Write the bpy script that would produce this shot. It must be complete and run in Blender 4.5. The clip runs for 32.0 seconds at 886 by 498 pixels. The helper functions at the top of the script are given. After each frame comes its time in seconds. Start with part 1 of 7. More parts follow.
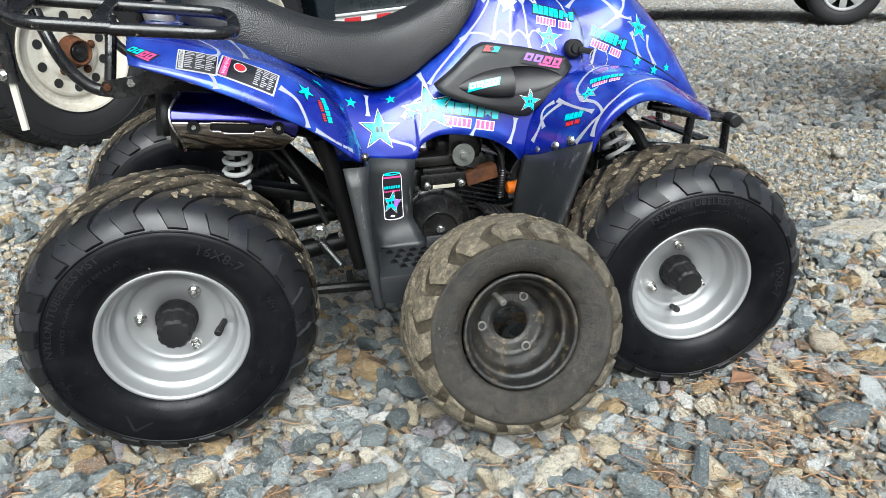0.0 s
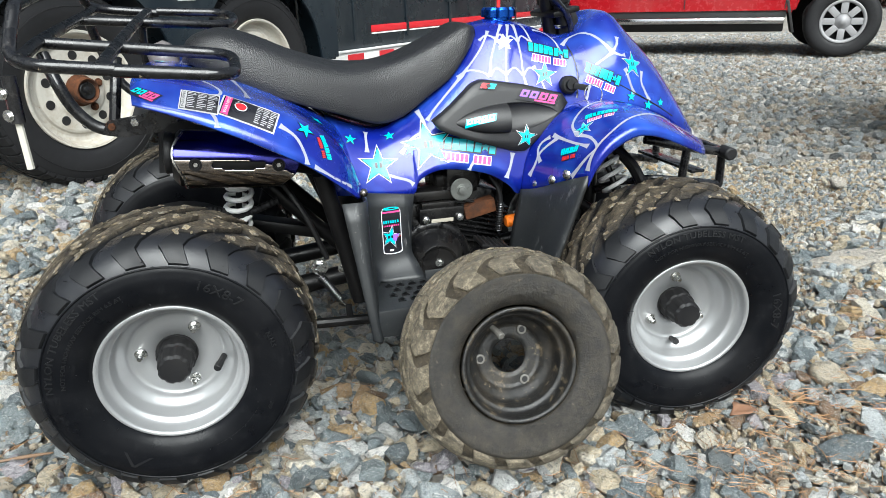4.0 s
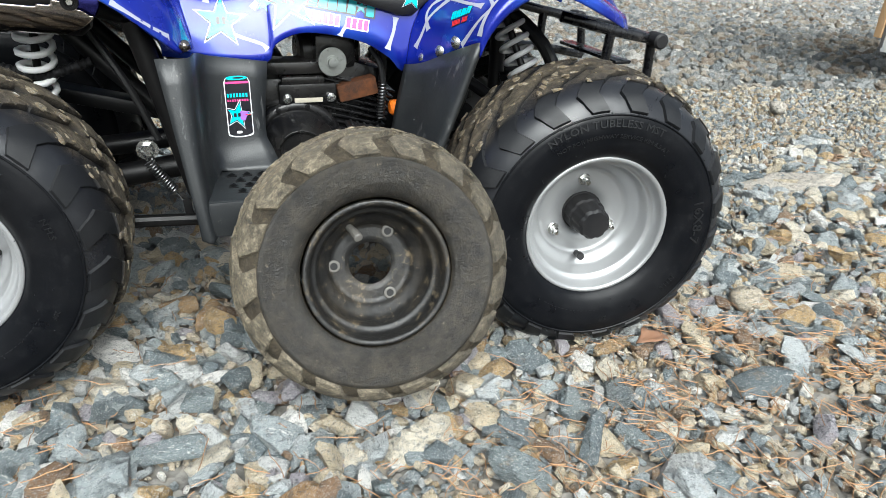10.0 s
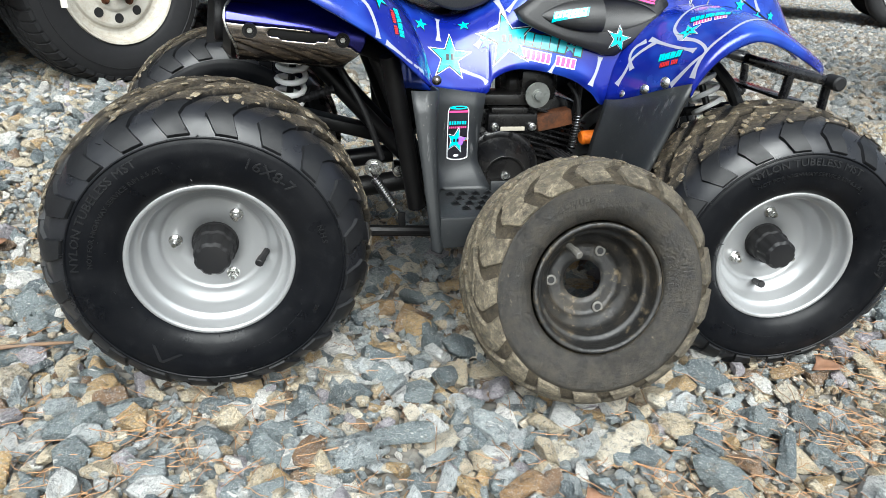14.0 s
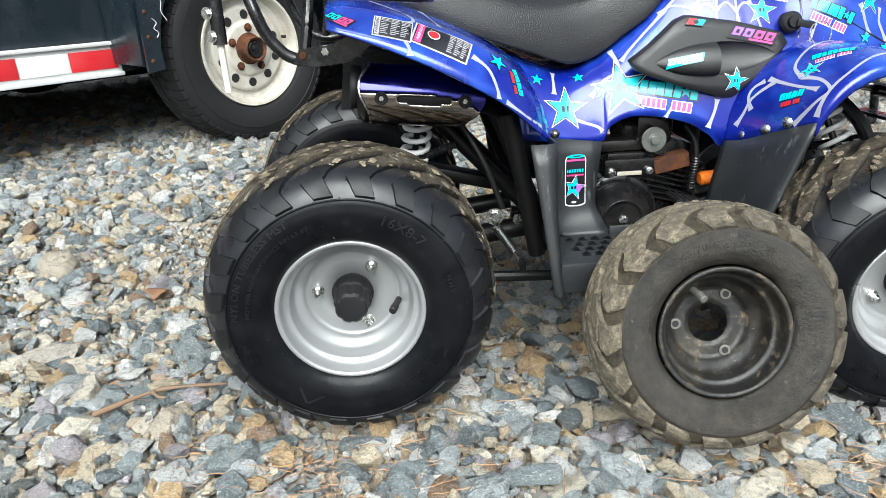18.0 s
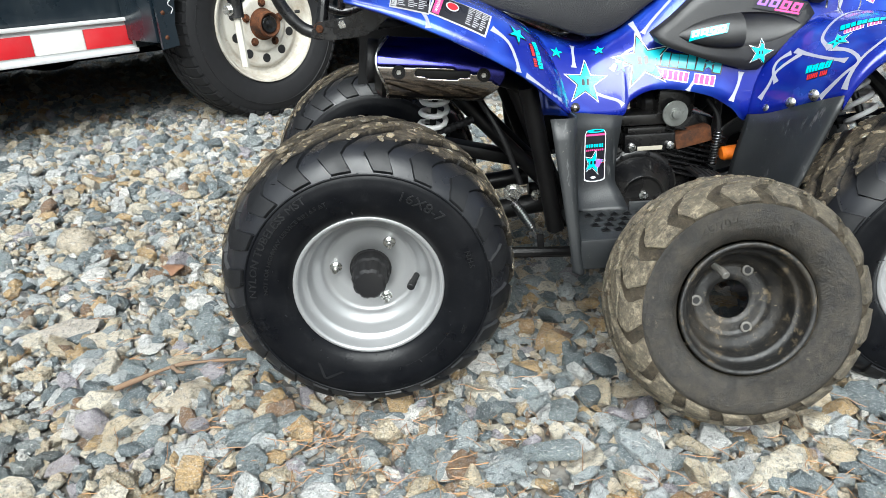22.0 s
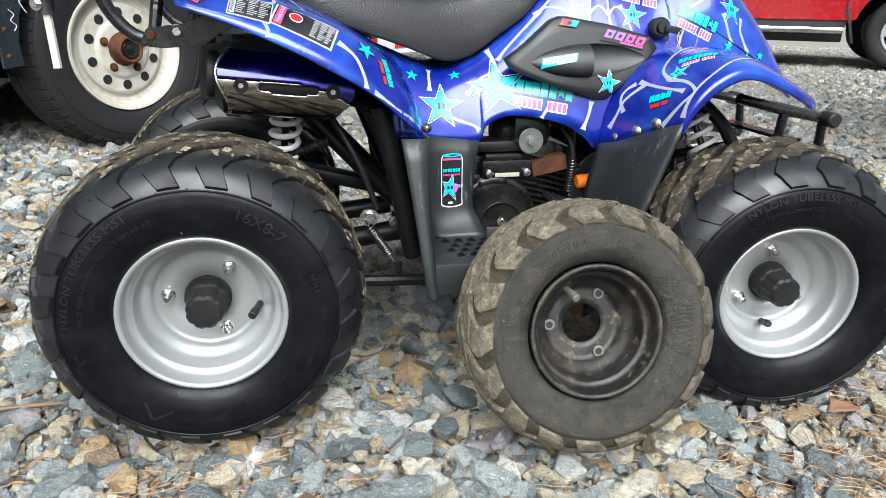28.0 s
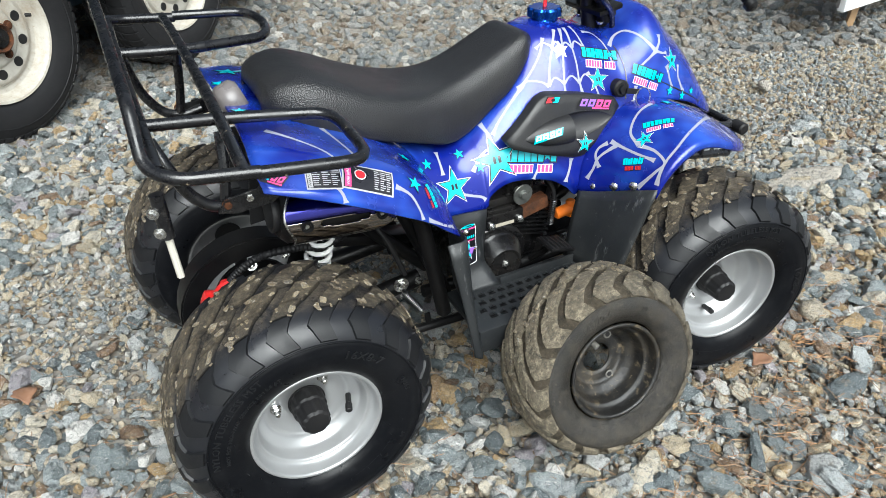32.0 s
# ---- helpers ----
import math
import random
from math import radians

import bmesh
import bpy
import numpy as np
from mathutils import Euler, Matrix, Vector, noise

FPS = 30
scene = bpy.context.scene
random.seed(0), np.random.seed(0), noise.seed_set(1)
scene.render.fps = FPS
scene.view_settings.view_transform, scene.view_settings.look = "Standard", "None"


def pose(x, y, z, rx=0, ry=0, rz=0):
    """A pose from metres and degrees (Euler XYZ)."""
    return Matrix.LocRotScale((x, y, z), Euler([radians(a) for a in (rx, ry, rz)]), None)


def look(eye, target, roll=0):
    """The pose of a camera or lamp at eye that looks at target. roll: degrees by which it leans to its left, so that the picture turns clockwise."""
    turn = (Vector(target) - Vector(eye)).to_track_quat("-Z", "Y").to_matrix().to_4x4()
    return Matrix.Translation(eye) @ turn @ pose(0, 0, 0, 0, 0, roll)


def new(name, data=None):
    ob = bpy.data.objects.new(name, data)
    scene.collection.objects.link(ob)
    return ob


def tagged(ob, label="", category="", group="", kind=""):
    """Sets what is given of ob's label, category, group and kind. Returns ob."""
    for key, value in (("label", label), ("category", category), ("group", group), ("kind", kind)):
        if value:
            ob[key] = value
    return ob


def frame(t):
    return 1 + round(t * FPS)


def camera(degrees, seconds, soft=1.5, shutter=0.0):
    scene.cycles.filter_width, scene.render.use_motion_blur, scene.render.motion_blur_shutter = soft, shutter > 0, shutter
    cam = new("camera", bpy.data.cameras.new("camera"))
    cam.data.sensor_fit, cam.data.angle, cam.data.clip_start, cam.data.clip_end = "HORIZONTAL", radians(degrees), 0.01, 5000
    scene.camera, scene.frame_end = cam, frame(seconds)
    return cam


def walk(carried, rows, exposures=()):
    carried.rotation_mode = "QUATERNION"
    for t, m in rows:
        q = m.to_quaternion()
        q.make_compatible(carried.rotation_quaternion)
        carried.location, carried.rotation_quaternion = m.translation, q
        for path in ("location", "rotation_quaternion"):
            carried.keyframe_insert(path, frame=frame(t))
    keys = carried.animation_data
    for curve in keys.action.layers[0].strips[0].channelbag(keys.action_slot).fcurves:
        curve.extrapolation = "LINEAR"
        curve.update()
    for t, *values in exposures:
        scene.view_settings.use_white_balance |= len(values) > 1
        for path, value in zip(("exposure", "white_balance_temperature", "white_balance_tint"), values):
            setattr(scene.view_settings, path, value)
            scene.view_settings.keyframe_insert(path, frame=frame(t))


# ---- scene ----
cam = camera(66.0, 32.0, 0.3)
PATH = [
    (0, (-0.0052, 0.0542, 0.6854), (-0.0053, 1.8917, -0.1043), -0.93),
    (0.5, (-0.0043, 0.0531, 0.6860), (-0.0038, 1.8966, -0.0894), -0.86),
    (1, (-0.0004, 0.0492, 0.6884), (-0.0069, 1.9036, -0.0609), -1.17),
    (1.5, (-0.0034, 0.0494, 0.6878), (-0.0247, 1.9102, -0.0449), -1.15),
    (2, (-0.0037, 0.0497, 0.6883), (-0.0284, 1.9135, -0.0367), -1.12),
    (2.5, (-0.0049, 0.0516, 0.6881), (-0.0351, 1.9179, -0.0301), -1.09),
    (3, (-0.0031, 0.0555, 0.6884), (-0.0257, 1.9206, -0.0332), -1.45),
    (3.5, (0.0032, 0.0505, 0.6915), (-0.0087, 1.9184, -0.0232), -1.42),
    (5.5, (0.0058, 0.0435, 0.6925), (-0.0062, 1.9231, 0.0092), -1.37),
    (6, (0.0008, 0.0440, 0.6913), (-0.0115, 1.9232, 0.0066), -0.99),
    (6.5, (0.0040, 0.0465, 0.6889), (-0.0155, 1.9233, -0.0018), -1.41),
    (7, (0.0040, 0.0525, 0.6897), (-0.0175, 1.9287, -0.0027), -1.79),
    (7.5, (0.0006, 0.0568, 0.6885), (-0.0180, 1.9293, -0.0140), -1.53),
    (8, (-0.0025, 0.0554, 0.6879), (-0.0208, 1.9298, -0.0093), -1.26),
    (8.5, (0.0076, 0.0627, 0.6785), (0.0045, 1.9365, -0.0207), -0.59),
    (9, (0.0453, 0.1048, 0.6352), (0.0454, 1.9823, -0.0538), 1.04),
    (9.5, (0.0584, 0.1843, 0.5776), (0.1001, 1.9948, -0.2713), 0.61),
    (10, (0.1207, 0.2114, 0.5635), (0.2654, 2.0005, -0.3185), 2.57),
    (10.5, (0.1409, 0.2255, 0.5623), (0.3784, 1.9864, -0.3556), 1.46),
    (11, (0.0812, 0.1929, 0.5741), (0.2719, 1.9869, -0.2892), 2.25),
    (11.5, (-0.0238, 0.1512, 0.5895), (-0.0247, 1.9896, -0.1983), 1.28),
    (12, (-0.0723, 0.1216, 0.5908), (-0.2126, 1.9671, -0.1670), 2.39),
    (12.5, (-0.0876, 0.1126, 0.5880), (-0.2530, 1.9410, -0.2054), 1.92),
    (13, (-0.1070, 0.1213, 0.5901), (-0.2294, 1.9298, -0.2551), 0.62),
    (13.5, (-0.0900, 0.1101, 0.5939), (-0.1756, 1.9248, -0.2426), 1.48),
    (14, (-0.0706, 0.1265, 0.5895), (-0.1237, 1.9425, -0.2468), 3.01),
    (14.5, (-0.0488, 0.1197, 0.5834), (-0.0680, 1.9654, -0.1867), 3.98),
    (16.5, (-0.0462, 0.1256, 0.5952), (-0.1195, 1.9410, -0.2409), 1.28),
    (17, (-0.0605, 0.1215, 0.5904), (-0.1777, 1.9370, -0.2402), 1.39),
    (17.5, (-0.0729, 0.1086, 0.6104), (-0.2567, 1.9414, -0.1688), 0.13),
    (18, (-0.0867, 0.0905, 0.6242), (-0.4607, 1.9079, -0.1222), -2.28),
    (18.5, (-0.0774, 0.0626, 0.6286), (-0.4449, 1.8834, -0.1129), -1.90),
    (19, (-0.0888, 0.0758, 0.6276), (-0.4383, 1.8966, -0.1224), -1.45),
    (19.5, (-0.0956, 0.0861, 0.6198), (-0.4798, 1.8919, -0.1493), -2.00),
    (20, (-0.0928, 0.0954, 0.6134), (-0.4766, 1.9013, -0.1556), -2.44),
    (20.5, (-0.0872, 0.1036, 0.6147), (-0.4546, 1.9051, -0.1724), -2.67),
    (21, (-0.0919, 0.1005, 0.6154), (-0.4460, 1.9063, -0.1679), -1.71),
    (21.5, (-0.0977, 0.0957, 0.6187), (-0.4706, 1.8937, -0.1739), -1.81),
    (22, (-0.0945, 0.0934, 0.6198), (-0.5035, 1.8781, -0.1850), -2.76),
    (22.5, (-0.1082, 0.0910, 0.6178), (-0.6168, 1.8433, -0.2013), -4.78),
    (23, (-0.1045, 0.0875, 0.6184), (-0.5597, 1.8646, -0.1783), -3.27),
    (23.5, (-0.1111, 0.0912, 0.6163), (-0.6039, 1.8758, -0.1403), -4.20),
    (24, (-0.1139, 0.0871, 0.6107), (-0.6126, 1.8765, -0.1306), -2.80),
    (24.5, (-0.0884, 0.1116, 0.5911), (-0.4454, 1.9290, -0.1636), 0.25),
    (25, (0.0246, 0.1424, 0.5999), (-0.0392, 1.9915, -0.1595), -1.42),
    (25.5, (0.0802, 0.1415, 0.6019), (0.2081, 1.9857, -0.1613), 1.74),
    (26, (0.0846, 0.1516, 0.5999), (0.3057, 1.9853, -0.1673), 2.01),
    (26.5, (0.0434, 0.1542, 0.5891), (0.1931, 1.9977, -0.1720), 1.82),
    (28.5, (-0.0581, 0.1284, 0.5718), (-0.1772, 2.0096, -0.0966), 0.74),
    (29, (-0.0645, 0.1260, 0.5653), (-0.1583, 2.0117, -0.0942), 1.52),
    (29.5, (-0.0455, 0.1192, 0.5744), (-0.1420, 2.0033, -0.0896), 2.01),
    (30, (0.0231, 0.1249, 0.5827), (-0.1402, 2.0152, -0.0499), 4.82),
    (30.5, (0.0830, 0.1622, 0.6428), (-0.2260, 1.9652, -0.1657), -4.48),
    (31, (-0.0145, 0.1289, 0.7866), (-0.2200, 1.8412, -0.2263), -1.16),
    (31.5, (-0.1788, 0.0981, 0.9596), (-0.0337, 1.7360, -0.1789), -0.94),
    (32, (-0.3191, 0.1425, 0.9755), (-0.0075, 1.7868, -0.1197), -1.49),
]
walk(cam, [(t, look(eye, target, roll)) for t, eye, target, roll in PATH], [(0.0, 0.90, 6150, 4.0), (8.0, 0.96, 6150, 4.0), (12.0, 1.03, 6150, 4.0), (20.0, 1.05, 6150, 4.0), (26.0, 0.96, 6150, 4.0), (29.0, 1.08, 6150, 4.0), (31.0, 1.02, 6150, 4.0), (32.0, 0.84, 6150, 4.0)])


# ---- world, sun and exposure ----
SUN_EL, SUN_AZ = 47.0, 171.0
world = bpy.data.worlds.new("sky")
scene.world = world
world.use_nodes = True
wn = world.node_tree.nodes
sky = wn.new("ShaderNodeTexSky")
sky.sky_type = "NISHITA"
sky.sun_disc = False
sky.sun_elevation, sky.sun_rotation = radians(SUN_EL), radians(SUN_AZ)
sky.air_density, sky.dust_density, sky.ozone_density = 1.0, 4.0, 1.0
cloud = wn.new("ShaderNodeHueSaturation")
cloud.inputs["Saturation"].default_value = 0.42
world.node_tree.links.new(sky.outputs[0], cloud.inputs["Color"])
world.node_tree.links.new(cloud.outputs[0], wn["Background"].inputs["Color"])
wn["Background"].inputs["Strength"].default_value = 0.080
sun = new("sun", bpy.data.lights.new("sun", "SUN"))
sun.data.energy, sun.data.angle, sun.data.color = 3.9, radians(55), (1.0, 0.985, 0.96)
az = radians(SUN_AZ)
sun.matrix_world = look((0, 0, 5), Vector((0, 0, 5)) - Vector((math.sin(az) * math.cos(radians(SUN_EL)), math.cos(az) * math.cos(radians(SUN_EL)), math.sin(radians(SUN_EL)))))


# ---- materials ----
class Mat:
    """Small builder of procedural materials."""

    def __init__(self, name, colour, rough=0.5, metal=0.0, coat=0.0, spec=0.5):
        self.m = bpy.data.materials.new(name)
        self.m.use_nodes = True
        self.n, self.l = self.m.node_tree.nodes, self.m.node_tree.links
        self.b = self.n["Principled BSDF"]
        self.b.inputs["Base Color"].default_value = (*colour, 1)
        self.b.inputs["Roughness"].default_value = rough
        self.b.inputs["Metallic"].default_value = metal
        self.b.inputs["Coat Weight"].default_value = coat
        self.b.inputs["Coat Roughness"].default_value = 0.06
        self.b.inputs["Specular IOR Level"].default_value = spec
        self.colour = None
        self.height = None
        self.fixed = False

    def coords(self, scale=(1, 1, 1)):
        t = self.n.new("ShaderNodeNewGeometry" if self.fixed else "ShaderNodeTexCoord")
        m = self.n.new("ShaderNodeMapping")
        m.inputs["Scale"].default_value = scale
        self.l.new(t.outputs["Position" if self.fixed else "Object"], m.inputs["Vector"])
        return m.outputs[0]

    def noise(self, scale, detail=4, rough=0.6, stretch=(1, 1, 1), low=0.35, high=0.65):
        t = self.n.new("ShaderNodeTexNoise")
        t.inputs["Scale"].default_value, t.inputs["Detail"].default_value, t.inputs["Roughness"].default_value = scale, detail, rough
        self.l.new(self.coords(stretch), t.inputs["Vector"])
        r = self.n.new("ShaderNodeMapRange")
        r.inputs["From Min"].default_value, r.inputs["From Max"].default_value = low, high
        self.l.new(t.outputs["Fac"], r.inputs["Value"])
        return r.outputs["Result"]

    def voronoi(self, scale, low=0.0, high=1.0, feature="F1", stretch=(1, 1, 1)):
        t = self.n.new("ShaderNodeTexVoronoi")
        t.feature = feature
        t.inputs["Scale"].default_value = scale
        self.l.new(self.coords(stretch), t.inputs["Vector"])
        r = self.n.new("ShaderNodeMapRange")
        r.inputs["From Min"].default_value, r.inputs["From Max"].default_value = low, high
        self.l.new(t.outputs["Distance"], r.inputs["Value"])
        return r.outputs["Result"]

    def times(self, a, k):
        t = self.n.new("ShaderNodeMath")
        t.operation = "MULTIPLY"
        self.l.new(a, t.inputs[0])
        if isinstance(k, (int, float)):
            t.inputs[1].default_value = k
        else:
            self.l.new(k, t.inputs[1])
        return t.outputs[0]

    def over(self, colour, fac):
        """Lay a colour over what is there, where fac is high."""
        x = self.n.new("ShaderNodeMix")
        x.data_type = "RGBA"
        self.l.new(fac, x.inputs["Factor"])
        if self.colour is None:
            x.inputs["A"].default_value = self.b.inputs["Base Color"].default_value
        else:
            self.l.new(self.colour, x.inputs["A"])
        if isinstance(colour, tuple):
            x.inputs["B"].default_value = (*colour, 1)
        else:
            self.l.new(colour, x.inputs["B"])
        self.colour = x.outputs["Result"]
        self.l.new(self.colour, self.b.inputs["Base Color"])
        return self

    def ramp(self, fac, stops):
        r = self.n.new("ShaderNodeValToRGB")
        r.color_ramp.interpolation = "CONSTANT"
        e = r.color_ramp.elements
        for i, (p, c) in enumerate(stops):
            el = e[i] if i < 2 else e.new(p)
            el.position, el.color = p, (*c, 1)
        self.l.new(fac, r.inputs["Fac"])
        return r.outputs["Color"]

    def rough(self, fac, low, high):
        r = self.n.new("ShaderNodeMapRange")
        r.inputs["To Min"].default_value, r.inputs["To Max"].default_value = low, high
        self.l.new(fac, r.inputs["Value"])
        self.l.new(r.outputs["Result"], self.b.inputs["Roughness"])
        return self

    def bump(self, fac, distance, strength=0.6):
        p = self.n.new("ShaderNodeBump")
        p.inputs["Distance"].default_value, p.inputs["Strength"].default_value = distance, strength
        self.l.new(fac, p.inputs["Height"])
        if self.height:
            self.l.new(self.height, p.inputs["Normal"])
        self.height = p.outputs[0]
        self.l.new(self.height, self.b.inputs["Normal"])
        return self


def stone_material(name, source, colours):
    """Broken stone: one of the colours for each piece, speckled, veined and dusty."""
    s = Mat(name, (0.2, 0.22, 0.23), 0.8, spec=0.3)
    s.fixed = True
    if source == "island":
        f = s.n.new("ShaderNodeNewGeometry").outputs["Random Per Island"]
    else:
        f = s.n.new("ShaderNodeObjectInfo").outputs["Random"]
    s.over(s.ramp(f, colours), s.noise(3, low=-1, high=-0.5))
    s.over((0.10, 0.12, 0.13), s.times(s.noise(60, 6, 0.8, (1, 1, 2.2), low=0.52, high=0.60), 0.25))
    s.over((0.62, 0.63, 0.62), s.times(s.noise(75, 6, 0.8, (1.6, 1, 2.2), low=0.55, high=0.62), 0.2))
    s.over((0.80, 0.80, 0.78), s.times(s.noise(330, 6, 0.9, (1, 1, 2.2), low=0.55, high=0.58), 0.7))
    s.over((0.020, 0.024, 0.028), s.times(s.noise(280, 6, 0.9, (2.2, 1, 3.0), low=0.55, high=0.59), 0.8))
    s.over((0.075, 0.088, 0.095), s.times(s.noise(95, 6, 0.8, (1, 1, 2.5), low=0.52, high=0.62), 0.6))
    s.over((0.42, 0.31, 0.18), s.times(s.noise(1.1, 5, 0.7, low=0.54, high=0.72), 0.30))
    s.over((0.46, 0.33, 0.19), s.times(s.noise(34, 5, 0.75, low=0.58, high=0.72), 0.5))
    s.over((0.80, 0.79, 0.75), s.times(s.noise(30, 5, 0.7, (1, 3, 1), low=0.64, high=0.68), 0.8))
    s.bump(s.noise(150, 7, 0.85, (1, 1, 2.0), low=0, high=1), 0.022, 1.0)
    s.bump(s.noise(620, 5, 0.85, low=0, high=1), 0.004, 0.8)
    return s.m


BLUE_GREYS = [(0.0, (0.17, 0.205, 0.22)), (0.13, (0.37, 0.41, 0.42)), (0.26, (0.52, 0.55, 0.555)), (0.37, (0.24, 0.28, 0.29)), (0.48, (0.64, 0.645, 0.63))]
MIXED_STONE = BLUE_GREYS + [(0.57, (0.64, 0.54, 0.38)), (0.68, (0.54, 0.37, 0.18)), (0.755, (0.74, 0.67, 0.54)), (0.875, (0.79, 0.77, 0.73)), (0.92, (0.40, 0.37, 0.40)), (0.965, (0.26, 0.16, 0.09))]
YARD_STONE = [(0.0, (0.20, 0.22, 0.225)), (0.25, (0.30, 0.31, 0.305)), (0.45, (0.36, 0.31, 0.24)), (0.65, (0.26, 0.20, 0.14)), (0.80, (0.42, 0.41, 0.39)), (0.92, (0.60, 0.57, 0.52))]


def rubber(name, colour, mud, rough=0.55, crown=None, dirt=0.0, spec=0.2):
    """Tyre rubber; mud: how much dry mud sticks to it, 0 to 1; crown: the radius from which the mud gathers."""
    r = Mat(name, colour, rough, spec=spec)
    r.over((0.014, 0.014, 0.015), r.times(r.noise(7, 4, low=0.45, high=0.8), 0.5))
    r.over((0.030, 0.031, 0.033), r.times(r.noise(40, 8, 0.85, low=0.52, high=0.75), 0.35))
    r.over((0.07, 0.068, 0.065), r.times(r.noise(140, 6, 0.75, low=0.62, high=0.8), 0.3))
    if dirt:
        r.over((0.17, 0.14, 0.10), r.times(r.noise(48, 7, 0.85, low=0.42, high=0.70), dirt))
        r.over((0.44, 0.36, 0.245), r.times(r.times(r.noise(13, 5, 0.75, low=0.40, high=0.62), r.noise(85, 7, 0.85, low=0.44, high=0.60)), dirt * dirt))
        r.over((0.012, 0.011, 0.010), r.times(r.noise(30, 6, 0.8, low=0.52, high=0.68), dirt * 2.5))
        r.over((0.36, 0.30, 0.21), r.times(r.noise(70, 8, 0.9, low=0.60, high=0.68), dirt * 2.5))
        r.bump(r.noise(130, 6, 0.8, low=0.3, high=0.8), 0.006, 2.2 * dirt)
    if mud:
        a, b = r.noise(26 if not crown else 30, 7, 0.80, low=0.52 - 0.2 * mud, high=0.80 - 0.2 * mud), r.times(r.noise(120, 7, 0.85, low=0.60 - 0.1 * mud, high=0.68), 0.7 * mud)
        if crown:
            d = r.n.new("ShaderNodeVectorMath")
            d.operation = "LENGTH"
            r.l.new(r.coords((1, 0, 1)), d.inputs[0])
            k = r.n.new("ShaderNodeMapRange")
            k.inputs["From Min"].default_value, k.inputs["From Max"].default_value = crown - 0.005, crown + 0.002
            k.inputs["To Min"].default_value = 0.0
            r.l.new(d.outputs["Value"], k.inputs["Value"])
            a, b = r.times(a, k.outputs["Result"]), r.times(b, k.outputs["Result"])
        r.over((0.125, 0.102, 0.072), a)
        r.over((0.30, 0.245, 0.165), b)
        r.bump(r.times(r.noise(60, 6, 0.75, low=0.3, high=0.8), a), 0.008, 0.7 * mud)
        r.bump(r.times(r.noise(260, 5, 0.75, low=0.3, high=0.8), a), 0.003, 0.6 * mud)
    r.rough(r.noise(25, 4, low=0.3, high=0.7), rough - 0.08, rough + 0.2)
    r.bump(r.noise(300, 3, low=0, high=1), 0.0006, 0.25)
    return r.m


def metal(name, colour, rough, wear=0.0, wear_colour=(0.2, 0.1, 0.05), scale=20):
    m = Mat(name, colour, rough, 1.0)
    m.rough(m.noise(scale, 4, low=0.3, high=0.7), max(0.03, rough - 0.08), rough + 0.1)
    if wear:
        m.over(wear_colour, m.times(m.noise(scale * 2, 5, 0.7, low=0.62 - wear * 0.2, high=0.78), 0.9))
    return m.m


def plastic(name, colour, rough=0.4, dust=0.0, coat=0.0, grain=0.0, dust_colour=(0.3, 0.27, 0.23), spec=0.5):
    p = Mat(name, colour, rough, 0.0, coat, spec)
    p.rough(p.noise(18, 4, low=0.3, high=0.7), max(0.03, rough - 0.07), rough + 0.12)
    if dust:
        p.over(dust_colour, p.times(p.noise(9, 5, 0.7, low=0.45, high=0.8), dust))
        p.over(dust_colour, p.times(p.noise(120, 4, 0.7, low=0.62, high=0.75), dust))
    if grain:
        p.bump(p.noise(grain, 3, low=0, high=1), 0.0008, 0.4)
    return p.m


M_GRAVEL = stone_material("crushed_stone", "island", MIXED_STONE)
M_FINES = stone_material("stone_fines", "island", [(0.0, (0.34, 0.375, 0.385)), (0.32, (0.50, 0.515, 0.51)), (0.42, (0.63, 0.53, 0.39)), (0.60, (0.53, 0.40, 0.24)), (0.71, (0.68, 0.60, 0.46)), (0.84, (0.78, 0.75, 0.69)), (0.93, (0.30, 0.20, 0.12))])
M_YARD = stone_material("yard_stone", "island", YARD_STONE)
M_STONE = stone_material("loose_stone", "object", MIXED_STONE)
M_SLATE = stone_material("slate_stone", "object", BLUE_GREYS[:4])
M_TAN_STONE = stone_material("tan_stone", "object", [(0.0, (0.52, 0.41, 0.28)), (0.5, (0.58, 0.50, 0.38))])
M_PALE_STONE = stone_material("pale_stone", "object", [(0.0, (0.68, 0.64, 0.56)), (0.5, (0.62, 0.56, 0.48))])
M_RUSSET_STONE = stone_material("russet_stone", "object", [(0.0, (0.38, 0.23, 0.11)), (0.5, (0.42, 0.27, 0.13))])
soil = Mat("gravelly_soil", (0.27, 0.22, 0.16), 0.95, spec=0.2)
soil.over((0.20, 0.17, 0.13), soil.noise(2.5, 5, low=0.4, high=0.65))
soil.over((0.36, 0.31, 0.235), soil.times(soil.noise(1.3, 4, low=0.5, high=0.7), 0.7))
soil.over((0.24, 0.25, 0.25), soil.times(soil.voronoi(46, 0.0, 0.6), 0.6))
soil.over((0.07, 0.065, 0.06), soil.times(soil.noise(80, 6, 0.75, low=0.5, high=0.75), 0.7))
soil.bump(soil.voronoi(34, 0, 0.8), 0.02, 0.8)
soil.bump(soil.noise(160, 5, 0.7, low=0, high=1), 0.006, 0.6)
M_SOIL = soil.m

